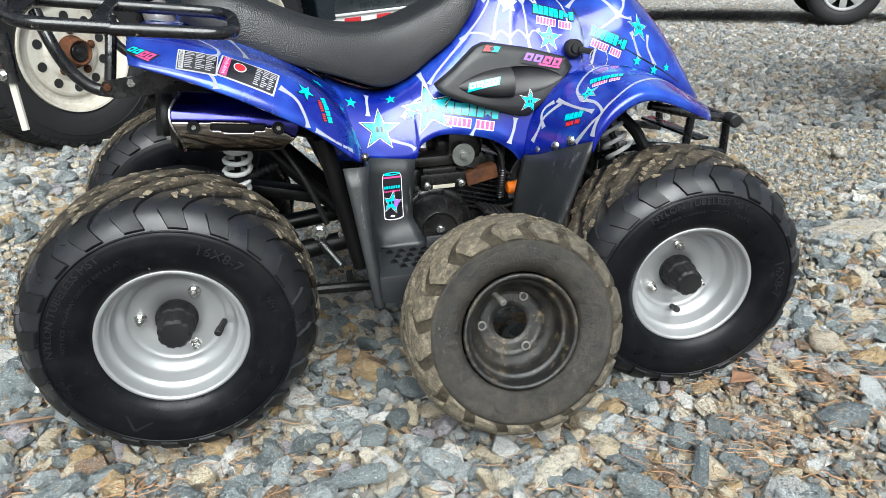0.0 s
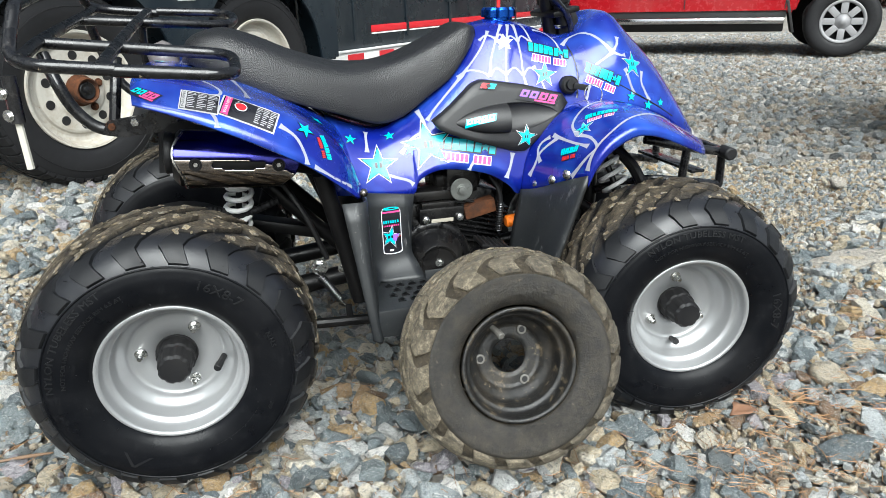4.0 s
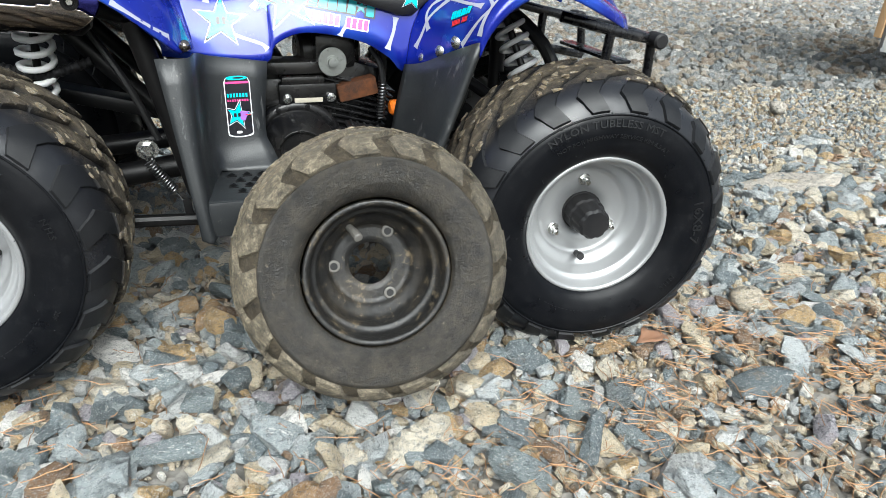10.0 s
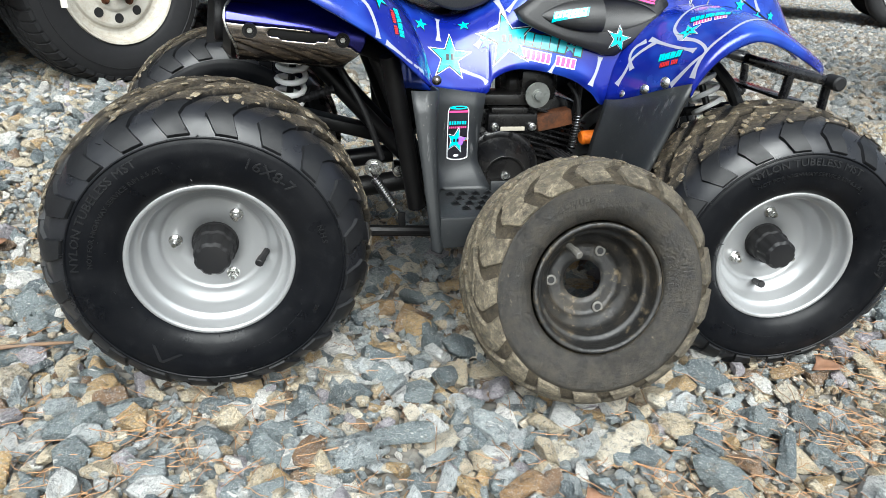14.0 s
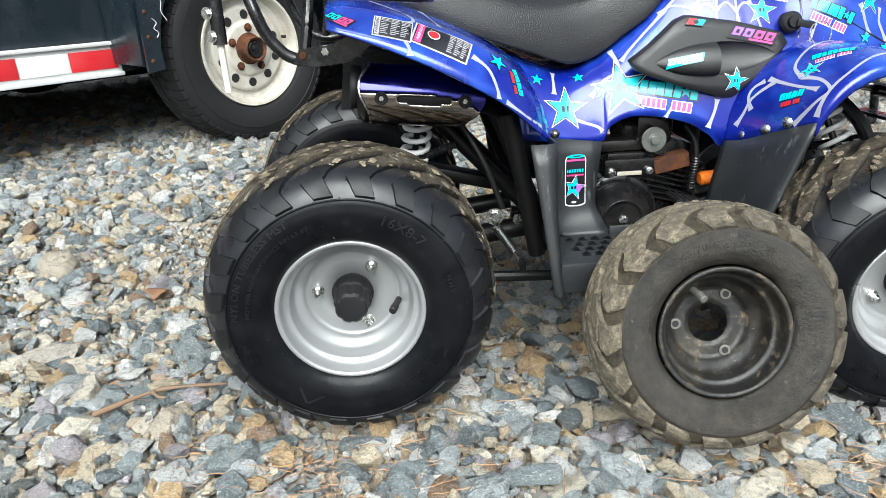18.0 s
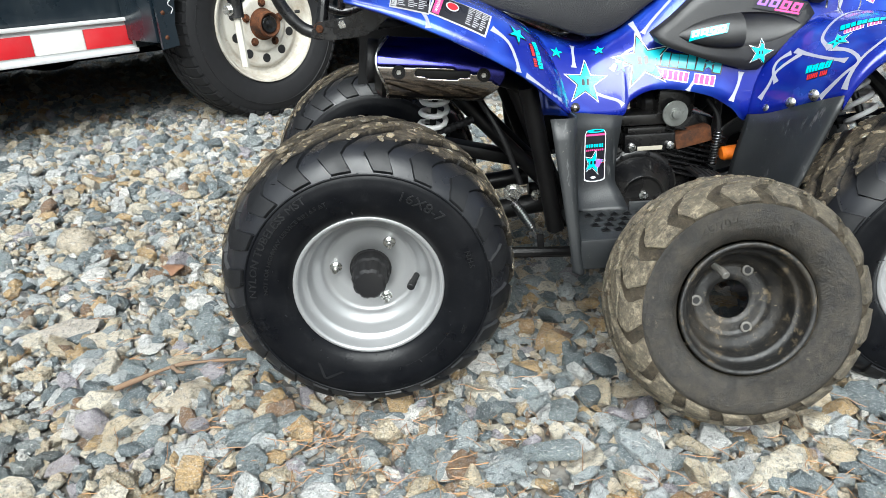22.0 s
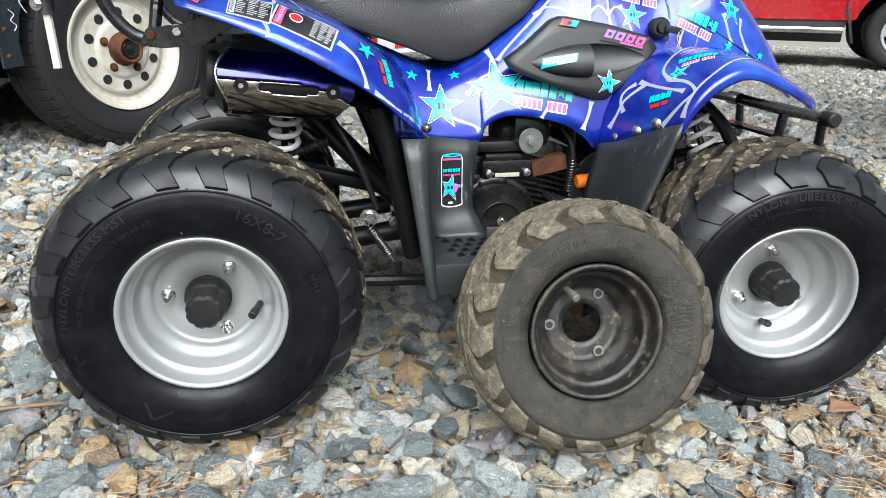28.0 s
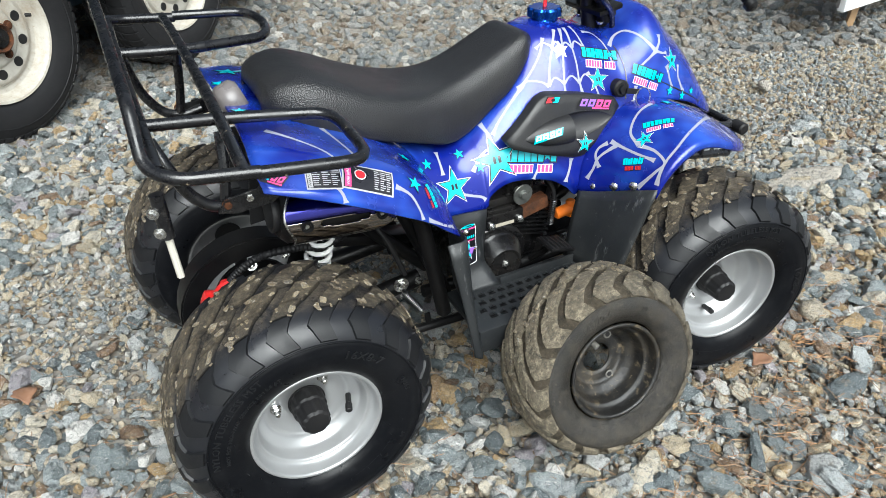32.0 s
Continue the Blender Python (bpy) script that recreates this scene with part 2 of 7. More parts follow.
paint = Mat("blue_body_film", (0.005, 0.014, 0.23), 0.3, 0.26, 0.5)
paint.b.inputs["Coat IOR"].default_value = 1.5
paint.b.inputs["Coat Roughness"].default_value = 0.07
paint.over((0.028, 0.10, 0.55), paint.noise(6.5, 3, low=0.46, high=0.68))
paint.over((0.004, 0.008, 0.16), paint.times(paint.noise(7, 3, low=0.58, high=0.72), 0.75))
paint.over((0.30, 0.29, 0.27), paint.times(paint.noise(150, 4, 0.7, low=0.67, high=0.76), 0.35))
paint.rough(paint.noise(30, 5, low=0.3, high=0.7), 0.18, 0.30)
M_PAINT = paint.m
M_SILVER_LINE = plastic("silver_graphic", (0.29, 0.30, 0.36), 0.35, 0.15, 0.3)
M_CYAN = plastic("cyan_print", (0.01, 0.52, 0.60), 0.3, 0.0, 0.6)
M_PINK = plastic("pink_print", (0.72, 0.06, 0.24), 0.3, 0.0, 0.6)
M_RED_PRINT = plastic("red_print", (0.6, 0.02, 0.03), 0.3, 0.0, 0.6)
M_INK = plastic("black_print", (0.008, 0.008, 0.012), 0.3, 0.0, 0.6)
M_WHITE_PRINT = plastic("white_print", (0.75, 0.76, 0.78), 0.32, 0.1, 0.5)
M_PURPLE = plastic("purple_print", (0.28, 0.12, 0.62), 0.3, 0.0, 0.6)
M_GREY_PRINT = plastic("grey_print", (0.42, 0.42, 0.44), 0.4, 0.2)
scuffed = Mat("grey_black_plastic", (0.012, 0.0135, 0.0150), 0.42)
scuffed.over((0.075, 0.076, 0.072), scuffed.times(scuffed.noise(9, 5, 0.7, low=0.45, high=0.8), 0.22))
scuffed.over((0.16, 0.16, 0.16), scuffed.times(scuffed.noise(55, 5, 0.75, (1, 1, 0.16), low=0.62, high=0.70), 0.45))
scuffed.over((0.22, 0.20, 0.17), scuffed.times(scuffed.noise(190, 4, 0.7, low=0.66, high=0.74), 0.5))
scuffed.rough(scuffed.noise(22, 4, low=0.3, high=0.7), 0.36, 0.52)
scuffed.bump(scuffed.noise(500, 3, low=0, high=1), 0.0008, 0.4)
M_BLACK_PLASTIC = scuffed.m
M_POD = plastic("moulded_black_plastic", (0.013, 0.013, 0.014), 0.42, 0.03, 0.0, 900)
M_FRAME = plastic("black_frame_paint", (0.0035, 0.0035, 0.004), 0.38, 0.02, 0.0, spec=0.28)
rackm = Mat("black_powder_coat", (0.005, 0.005, 0.006), 0.24, 0.0, 0.25)
rackm.over((0.055, 0.050, 0.046), rackm.times(rackm.noise(30, 6, 0.8, low=0.56, high=0.70), 0.6))
rackm.over((0.42, 0.34, 0.24), rackm.times(rackm.noise(55, 5, 0.7, low=0.69, high=0.71), 0.9))
rackm.over((0.30, 0.29, 0.28), rackm.times(rackm.noise(260, 5, 0.8, (1, 1, 0.4), low=0.68, high=0.74), 0.6))
rackm.rough(rackm.noise(45, 5, 0.7, low=0.4, high=0.6), 0.16, 0.42)
M_RACK = rackm.m
M_ENGINE = plastic("oily_black_engine", (0.0040, 0.0040, 0.0045), 0.24, 0.05, 0.1, 160, spec=0.4)
leather = Mat("black_seat_vinyl", (0.014, 0.014, 0.015), 0.42, spec=0.5)
leather.over((0.05, 0.048, 0.045), leather.times(leather.noise(10, 5, low=0.55, high=0.8), 0.3))
leather.over((0.16, 0.15, 0.135), leather.times(leather.noise(16, 7, 0.85, low=0.62, high=0.70), 0.35))
leather.bump(leather.voronoi(470, 0.0, 0.8), 0.0010, 0.6)
leather.bump(leather.noise(38, 4, 0.6, (1, 3, 1), low=0.3, high=0.7), 0.002, 0.2)
leather.rough(leather.noise(14, 4, low=0.3, high=0.7), 0.28, 0.44)
M_SEAT = leather.m
alloy = Mat("silver_painted_steel", (0.37, 0.375, 0.38), 0.42, 0.6)
alloy.rough(alloy.noise(14, 4, low=0.3, high=0.7), 0.36, 0.46)
alloy.over((0.36, 0.35, 0.33), alloy.times(alloy.noise(130, 5, 0.7, low=0.6, high=0.75), 0.35))
M_ALLOY = alloy.m
M_TRUCK_ALLOY = plastic("dull_truck_alloy", (0.22, 0.22, 0.225), 0.4, 0.1)
M_STEEL = metal("zinc_bolt", (0.62, 0.62, 0.60), 0.25, 0.12, (0.25, 0.2, 0.14), 150)
rust = Mat("rusty_iron", (0.085, 0.032, 0.014), 0.85, spec=0.2)
rust.over((0.14, 0.050, 0.018), rust.noise(40, 6, 0.8, low=0.48, high=0.66))
rust.over((0.014, 0.012, 0.011), rust.times(rust.noise(26, 6, 0.8, low=0.46, high=0.62), 0.85))
rust.bump(rust.noise(220, 5, 0.8, low=0.2, high=0.8), 0.002, 0.6)
M_RUST = rust.m
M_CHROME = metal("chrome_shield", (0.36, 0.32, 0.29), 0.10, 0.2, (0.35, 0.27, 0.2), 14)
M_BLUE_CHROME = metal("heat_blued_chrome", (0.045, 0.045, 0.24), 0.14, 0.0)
M_SPRING = plastic("light_grey_spring", (0.78, 0.78, 0.77), 0.4, 0.2)
M_SPRING_DARK = plastic("grey_spring", (0.60, 0.60, 0.60), 0.45, 0.3)
M_BLUE_ANODISED = metal("blue_anodised_cap", (0.02, 0.11, 0.55), 0.28)
M_RED_PLASTIC = plastic("red_plastic", (0.62, 0.02, 0.02), 0.35, 0.05, 0.3)
M_ORANGE = plastic("orange_plastic", (0.75, 0.17, 0.01), 0.4, 0.15)
M_CAP = plastic("black_hub_plastic", (0.006, 0.006, 0.007), 0.55, 0.03, 0.0, spec=0.35)
M_TYRE = rubber("new_tyre_rubber", (0.0030, 0.0034, 0.0046), 0.0, 0.32, spec=0.16)
M_TREAD = rubber("clean_tread_rubber", (0.0095, 0.0102, 0.0128), 0.45, 0.28, 0.1950, spec=0.5)
M_LUG = rubber("muddy_lug_rubber", (0.0060, 0.0064, 0.0076), 0.95, 0.40, 0.2005, spec=0.35)
# lettering colour lighter than the sidewall, standing in for highlights on its edges
M_LETTER = rubber("tyre_lettering", (0.0065, 0.007, 0.0082), 0.0, 0.38, spec=0.4)
M_OLD_TYRE = rubber("old_tyre_rubber", (0.012, 0.0115, 0.0105), 0.0, 0.38, None, 0.22, spec=0.45)
M_OLD_LETTER = rubber("old_tyre_lettering", (0.040, 0.038, 0.034), 0.0, 0.6)
old_tread = Mat("muddy_old_tread", (0.030, 0.028, 0.025), 0.55, spec=0.4)
old_tread.over((0.11, 0.095, 0.072), old_tread.times(old_tread.noise(45, 6, 0.8, low=0.48, high=0.68), 0.5))
caked = old_tread.n.new("ShaderNodeSeparateXYZ")
old_tread.l.new(old_tread.coords(), caked.inputs[0])
side_mud = old_tread.n.new("ShaderNodeMapRange")
side_mud.inputs["From Min"].default_value, side_mud.inputs["From Max"].default_value, side_mud.inputs["To Min"].default_value = 0.10, -0.13, 0.40
old_tread.l.new(caked.outputs["X"], side_mud.inputs["Value"])
dried = old_tread.times(old_tread.noise(55, 8, 0.9, (1, 1, 1), low=0.36, high=0.66), side_mud.outputs["Result"])
old_tread.over((0.37, 0.31, 0.215), dried)
old_tread.over((0.70, 0.60, 0.43), old_tread.times(old_tread.times(old_tread.noise(95, 7, 0.85, (1, 2, 1), low=0.50, high=0.60), dried), 0.8))
old_tread.bump(old_tread.times(old_tread.noise(70, 7, 0.85, low=0.3, high=0.8), dried), 0.010, 0.9)
old_tread.bump(old_tread.noise(260, 5, 0.8, low=0.2, high=0.8), 0.0016, 0.6)
old_tread.rough(dried, 0.46, 0.9)
M_OLD_TREAD = old_tread.m
M_OLD_GROOVE = rubber("dark_old_tread_grooves", (0.030, 0.027, 0.023), 0.75, 0.55, None, 0.45)
old_rim = Mat("worn_black_rim", (0.010, 0.0098, 0.0095), 0.34, spec=0.5)
old_rim.over((0.10, 0.08, 0.055), old_rim.times(old_rim.noise(12, 6, 0.75, low=0.48, high=0.78), 0.5))
old_rim.over((0.26, 0.20, 0.12), old_rim.times(old_rim.noise(34, 6, 0.8, low=0.56, high=0.66), 0.45))
old_rim.over((0.40, 0.32, 0.21), old_rim.times(old_rim.noise(85, 8, 0.9, low=0.60, high=0.65), 0.8))
old_rim.rough(old_rim.noise(30, 5, 0.7, low=0.35, high=0.65), 0.28, 0.6)
old_rim.bump(old_rim.noise(120, 5, 0.75, low=0, high=1), 0.003, 0.5)
M_OLD_RIM = old_rim.m
M_LAMP = plastic("clouded_lamp_lens", (0.13, 0.118, 0.118), 0.3, 0.3)
skin = Mat("dark_navy_trailer_skin", (0.008, 0.0135, 0.019), 0.30, spec=0.45)
skin.over((0.045, 0.052, 0.056), skin.times(skin.noise(3.5, 6, 0.75, (1, 1, 0.35), low=0.48, high=0.75), 0.6))
skin.over((0.16, 0.165, 0.16), skin.times(skin.noise(60, 6, 0.85, (1, 1, 0.12), low=0.66, high=0.72), 0.5))
skin.over((0.35, 0.33, 0.30), skin.times(skin.noise(140, 5, 0.8, low=0.69, high=0.74), 0.45))
skin.rough(skin.noise(6, 5, 0.7, low=0.35, high=0.65), 0.20, 0.45)
skin.bump(skin.noise(2.2, 2, low=0.2, high=0.8), 0.02, 0.25)
M_TRAILER = skin.m
white_rim = Mat("dirty_white_rim", (0.46, 0.44, 0.39), 0.45, spec=0.3)
white_rim.over((0.27, 0.21, 0.14), white_rim.times(white_rim.noise(9, 6, 0.8, low=0.44, high=0.68), 0.7))
white_rim.over((0.16, 0.075, 0.030), white_rim.times(white_rim.noise(26, 7, 0.85, low=0.62, high=0.70), 0.85))
white_rim.over((0.10, 0.085, 0.07), white_rim.times(white_rim.noise(70, 6, 0.8, low=0.62, high=0.72), 0.6))
white_rim.rough(white_rim.noise(20, 4, low=0.3, high=0.7), 0.32, 0.6)
M_WHITE_RIM = white_rim.m
M_TRAILER_TYRE = rubber("trailer_tyre_rubber", (0.015, 0.015, 0.016), 0.0, 0.5)
M_TRIM = plastic("chalky_aluminium_trim", (0.60, 0.61, 0.61), 0.42, 0.25, 0.0, 0, (0.30, 0.28, 0.25))
M_REFLECT_RED = plastic("red_reflective_tape", (0.5, 0.012, 0.02), 0.35, 0.1, 0.3)
M_REFLECT_WHITE = plastic("white_reflective_tape", (0.72, 0.71, 0.68), 0.35, 0.15, 0.3)
M_TRUCK_RED = plastic("red_truck_paint", (0.25, 0.003, 0.007), 0.22, 0.04, 1.0)
M_CHROME_TRIM = metal("truck_chrome", (0.75, 0.75, 0.76), 0.12)
M_DARK_TRIM = plastic("dark_trim", (0.005, 0.005, 0.0055), 0.6, 0.03)
M_WOOD = plastic("raw_wood", (0.42, 0.27, 0.14), 0.8, 0.2, 0, 120)
M_BOARD = plastic("grey_board", (0.12, 0.115, 0.115), 0.5, 0.15)
M_WHITE_FRAME = plastic("white_painted_frame", (0.72, 0.73, 0.74), 0.5, 0.1)
M_TWIG = plastic("dry_twig", (0.16, 0.10, 0.06), 0.9, 0.3)
M_NEEDLE = plastic("dry_pine_needle", (0.37, 0.195, 0.085), 0.7, 0.2)
M_LEAF = plastic("dead_leaf", (0.20, 0.10, 0.055), 0.75, 0.2)
M_WORN_GREY = plastic("worn_grey_metal", (0.11, 0.105, 0.095), 0.5, 0.3)
M_GLASS = Mat("dark_glass", (0.01, 0.012, 0.014), 0.05).m


# ---- mesh helpers ----
def mesh_of(name, verts, faces, smooth=False):
    me = bpy.data.meshes.new(name)
    me.from_pydata([tuple(v) for v in verts], [], faces)
    if smooth:
        me.shade_smooth()
    return me


def thing(name, m, label, category, group="", kind=""):
    ob = new(name)
    ob.empty_display_size = 0.1
    ob.matrix_world = m
    return tagged(ob, label, category, group, kind)


def part(name, data, material, parent, label="", smooth=False, m=None):
    """Links a bmesh or mesh as ONE mesh object under a thing or a part."""
    if isinstance(data, bmesh.types.BMesh):
        bmesh.ops.recalc_face_normals(data, faces=data.faces)
        me = bpy.data.meshes.new(name)
        data.to_mesh(me)
        data.free()
        me.shade_smooth()
        if not smooth:
            me.set_sharp_from_angle(angle=0.6)
    else:
        me = data
    for x in material if isinstance(material, (list, tuple)) else [material]:
        if x.name not in me.materials:
            me.materials.append(x)
    ob = new(name, me)
    ob.parent = parent
    if m is not None:
        ob.matrix_basis = m
    return tagged(ob, label)


def box(sx, sy, sz, at=(0, 0, 0), bevel=0.0, turn=(0, 0, 0), seg=2):
    bm = bmesh.new()
    bmesh.ops.create_cube(bm, size=1, matrix=Matrix.Diagonal((sx, sy, sz, 1)))
    if bevel:
        bmesh.ops.bevel(bm, geom=bm.edges[:], offset=bevel, segments=seg, affect="EDGES", profile=0.6)
    bmesh.ops.transform(bm, matrix=pose(*at, *turn), verts=bm.verts)
    return bm


def lathe(profile, n=48, closed=False):
    """Turns a profile of (y, r) round the y axis."""
    verts, faces = [], []
    k = len(profile)
    for i in range(n):
        a = 2 * math.pi * i / n
        for y, r in profile:
            verts.append((r * math.cos(a), y, r * math.sin(a)))
    for i in range(n):
        j = (i + 1) % n
        for q in range(k if closed else k - 1):
            p = (q + 1) % k
            faces.append((i * k + q, i * k + p, j * k + p, j * k + q))
    bm = bmesh.new()
    vs = [bm.verts.new(v) for v in verts]
    for f in faces:
        try:
            bm.faces.new([vs[i] for i in f])
        except ValueError:
            pass
    bmesh.ops.remove_doubles(bm, verts=bm.verts, dist=1e-5)
    return bm


def rod(r, a, b, n=12, bevel=0.0):
    """A closed cylinder from a to b."""
    a, b = Vector(a), Vector(b)
    d = (b - a).length
    c = min(bevel, r * 0.5)
    prof = [(0, 0), (0, r - c), (c, r), (d - c, r), (d, r - c), (d, 0)] if c else [(0, 0), (0, r), (d, r), (d, 0)]
    bm = lathe(prof, n)
    q = (b - a).to_track_quat("Y", "Z").to_matrix().to_4x4()
    bmesh.ops.transform(bm, matrix=Matrix.Translation(a) @ q, verts=bm.verts)
    return bm


def spline(points, steps=6, closed=False):
    """Catmull-Rom points through the given ones."""
    p = [Vector(v) for v in points]
    n = len(p)
    out = []
    for i in range(n if closed else n - 1):
        a, b, c, d = (p[(i - 1) % n] if closed or i else 2 * p[0] - p[1]), p[i], p[(i + 1) % n], (p[(i + 2) % n] if closed or i < n - 2 else 2 * p[-1] - p[-2])
        for s in range(steps):
            t = s / steps
            out.append(0.5 * (2 * b + (c - a) * t + (2 * a - 5 * b + 4 * c - d) * t * t + (3 * b - a - 3 * c + d) * t ** 3))
    if not closed:
        out.append(p[-1])
    return out


def tube(points, r, n=12, steps=6, smooth_path=True, closed=False, bm=None):
    """A round bar along points, with closed ends."""
    pts = spline(points, steps, closed) if smooth_path else [Vector(p) for p in points]
    own = bm is None
    bm = bm or bmesh.new()
    rings = []
    up = Vector((0, 0, 1))
    k = len(pts)
    for i, p in enumerate(pts):
        a, b = (pts[i - 1] if i or closed else p), (pts[(i + 1) % k] if i < k - 1 or closed else p)
        d = (b - a).normalized()
        if abs(d.dot(up)) > 0.95:
            up = Vector((1, 0, 0)) if abs(d.x) < 0.9 else Vector((0, 1, 0))
        u = (up - d * up.dot(d)).normalized()
        up = u
        w = d.cross(u)
        rr = r(i / (k - 1)) if callable(r) else r
        rings.append([bm.verts.new(p + u * rr * math.cos(2 * math.pi * j / n) + w * rr * math.sin(2 * math.pi * j / n)) for j in range(n)])
    for i in range(k if closed else k - 1):
        q = rings[(i + 1) % k]
        for j in range(n):
            bm.faces.new((rings[i][j], rings[i][(j + 1) % n], q[(j + 1) % n], q[j]))
    if not closed:
        bm.faces.new(rings[0][::-1])
        bm.faces.new(rings[-1])
    return bm


def rounded_path(points, r=0.03, steps=5):
    """Straight runs joined by bends of radius r."""
    p = [Vector(v) for v in points]
    out = [p[0]]
    for a, b, c in zip(p, p[1:], p[2:]):
        u, v = (a - b), (c - b)
        k = min(r, u.length * 0.48, v.length * 0.48)
        s, e = b + u.normalized() * k, b + v.normalized() * k
        for i in range(steps + 1):
            t = i / steps
            out.append(s * (1 - t) ** 2 + b * 2 * t * (1 - t) + e * t * t)
    out.append(p[-1])
    return out


def coil(a, b, r, wire, turns, n=8):
    """A spring from a to b."""
    a, b = Vector(a), Vector(b)
    q = (b - a).to_track_quat("Z", "Y").to_matrix()
    k = int(turns * 12)
    pts = [a + (b - a) * i / k + q @ Vector((r * math.cos(2 * math.pi * i / 12), r * math.sin(2 * math.pi * i / 12), 0)) for i in range(k + 1)]
    return tube(pts, wire, n, smooth_path=False)


def grid_mesh(rows, mirror=False, steps=4):
    """A smooth sheet through rows of points (all rows of one length); mirror: the other half, y turned round, joins at y = 0."""
    fine = [spline(r, steps) for r in rows]
    cols = list(zip(*fine))
    cols = [spline(c, steps) for c in cols]
    sheet = list(zip(*cols))
    if mirror:
        sheet = [[Vector((v.x, -v.y, v.z)) for v in r[::-1]] + list(r[1:]) for r in sheet]
    verts = [v for r in sheet for v in r]
    k = len(sheet[0])
    faces = [(i * k + j, i * k + j + 1, (i + 1) * k + j + 1, (i + 1) * k + j) for i in range(len(sheet) - 1) for j in range(k - 1)]
    return verts, faces


def shell(name, rows, material, parent, thick=0.0035, mirror=False, label="", steps=4):
    verts, faces = grid_mesh(rows, mirror, steps)
    ob = part(name, mesh_of(name, verts, faces, True), material, parent, label)
    s = ob.modifiers.new("thickness", "SOLIDIFY")
    s.thickness, s.offset = thick, 0.0
    SHELLS.append((verts, faces))
    return ob


SHELLS = []


def plate(outline, thick, m, bevel=0.0):
    """A flat plate: an outline of (u, v) given depth, and set by the pose m (u, v, depth are its axes)."""
    bm = bmesh.new()
    vs = [bm.verts.new((u, v, 0)) for u, v in outline]
    f = bm.faces.new(vs)
    e = bmesh.ops.extrude_face_region(bm, geom=[f])
    bmesh.ops.translate(bm, vec=(0, 0, thick), verts=[v for v in e["geom"] if isinstance(v, bmesh.types.BMVert)])
    if bevel:
        bmesh.ops.bevel(bm, geom=[x for x in bm.edges if len(x.link_faces) == 2 and x.calc_face_angle(0) > 0.6], offset=bevel, segments=2, affect="EDGES")
    bmesh.ops.transform(bm, matrix=m, verts=bm.verts)
    return bm


def bolt(name, at, out, r, parent, material=None, label=""):
    """A hexagon bolt with a washer, its head along out."""
    bm = rod(r * 1.5, at, Vector(at) + Vector(out).normalized() * r * 0.3, 14)
    b2 = rod(r, Vector(at) + Vector(out).normalized() * r * 0.3, Vector(at) + Vector(out).normalized() * r * 1.1, 6, r * 0.15)
    me = bpy.data.meshes.new("tmp")
    b2.to_mesh(me)
    b2.free()
    bm.from_mesh(me)
    bpy.data.meshes.remove(me)
    return part(name, bm, material or M_STEEL, parent, label)


def joined(*bms):
    """One bmesh out of several."""
    out = bmesh.new()
    for b in bms:
        me = bpy.data.meshes.new("tmp")
        b.to_mesh(me)
        b.free()
        out.from_mesh(me)
        bpy.data.meshes.remove(me)
    return out


def lettering(text, size, depth):
    """Flat lettering of the built-in font as points and faces, its left end at x = 0."""
    c = bpy.data.curves.new("lettering", "FONT")
    c.body, c.size, c.extrude = text, size, depth
    c.resolution_u = 2
    o = bpy.data.objects.new("lettering", c)
    me = bpy.data.meshes.new_from_object(o)
    bpy.data.objects.remove(o)
    verts = [v.co.copy() for v in me.vertices]
    faces = [tuple(p.vertices) for p in me.polygons]
    bpy.data.meshes.remove(me)
    return verts, faces


import itertools

# ---- ground ----
def bank(x, y):
    """The gravel lies a little higher where the trailer stands."""
    dx, dy = np.asarray(x) + 1.262, np.asarray(y) - 2.485
    along, across = dx * 0.5075 + dy * 0.8616, dy * 0.5075 - dx * 0.8616
    a, b = np.clip((across + 0.75) / 0.75, 0, 1), np.clip((3.5 - along) / 1.5, 0, 1)
    return 0.072 * a * a * (3 - 2 * a) * b * b * (3 - 2 * b)


def ground_z(x, y):
    return 0.012 * math.sin(1.7 * x + 0.6) * math.sin(1.3 * y) * min(1.0, max(0.0, (math.hypot(x, y - 1.1) - 0.8))) - 0.020 * max(0.0, y - 2.0) + float(bank(x, y))


def build_ground():
    xs = sorted(set([-60, -30, -15, -9] + [-6 + 0.25 * i for i in range(57)] + [12, 20, 40, 60]))
    ys = sorted(set([-60, -30, -12, -6, -3] + [-1.5 + 0.25 * i for i in range(55)] + [15, 20, 30, 45, 80]))
    verts = [(x, y, ground_z(x, y) - 0.012) for y in ys for x in xs]
    k = len(xs)
    faces = [(j * k + i, j * k + i + 1, (j + 1) * k + i + 1, (j + 1) * k + i) for j in range(len(ys) - 1) for i in range(k - 1)]
    me = mesh_of("ground", verts, faces, True)
    me.materials.append(M_SOIL)
    tagged(new("ground", me), "brown soil of a crushed stone yard with dry needles", "ground", kind="structure")


build_ground()


def broken_stone(rng, n, flat):
    """One angular stone about 1 long: what is left of a lump between n random planes of fracture."""
    normals = rng.normal(size=(n, 3))
    normals /= np.linalg.norm(normals, axis=1)[:, None]
    axes = np.vstack([np.eye(3), -np.eye(3)])
    corners = np.array(list(itertools.product((-1.0, 1.0), repeat=3)))
    normals = np.vstack([axes + rng.normal(0, 0.22, (6, 3)), corners + rng.normal(0, 0.25, (8, 3)), normals])
    normals /= np.linalg.norm(normals, axis=1)[:, None]
    d = np.r_[rng.uniform(0.34, 0.46, 6), rng.uniform(0.44, 0.56, 8), rng.uniform(0.38, 0.50, n)]
    return normals, d, np.array([1.25, rng.uniform(0.60, 0.95), flat * 2])


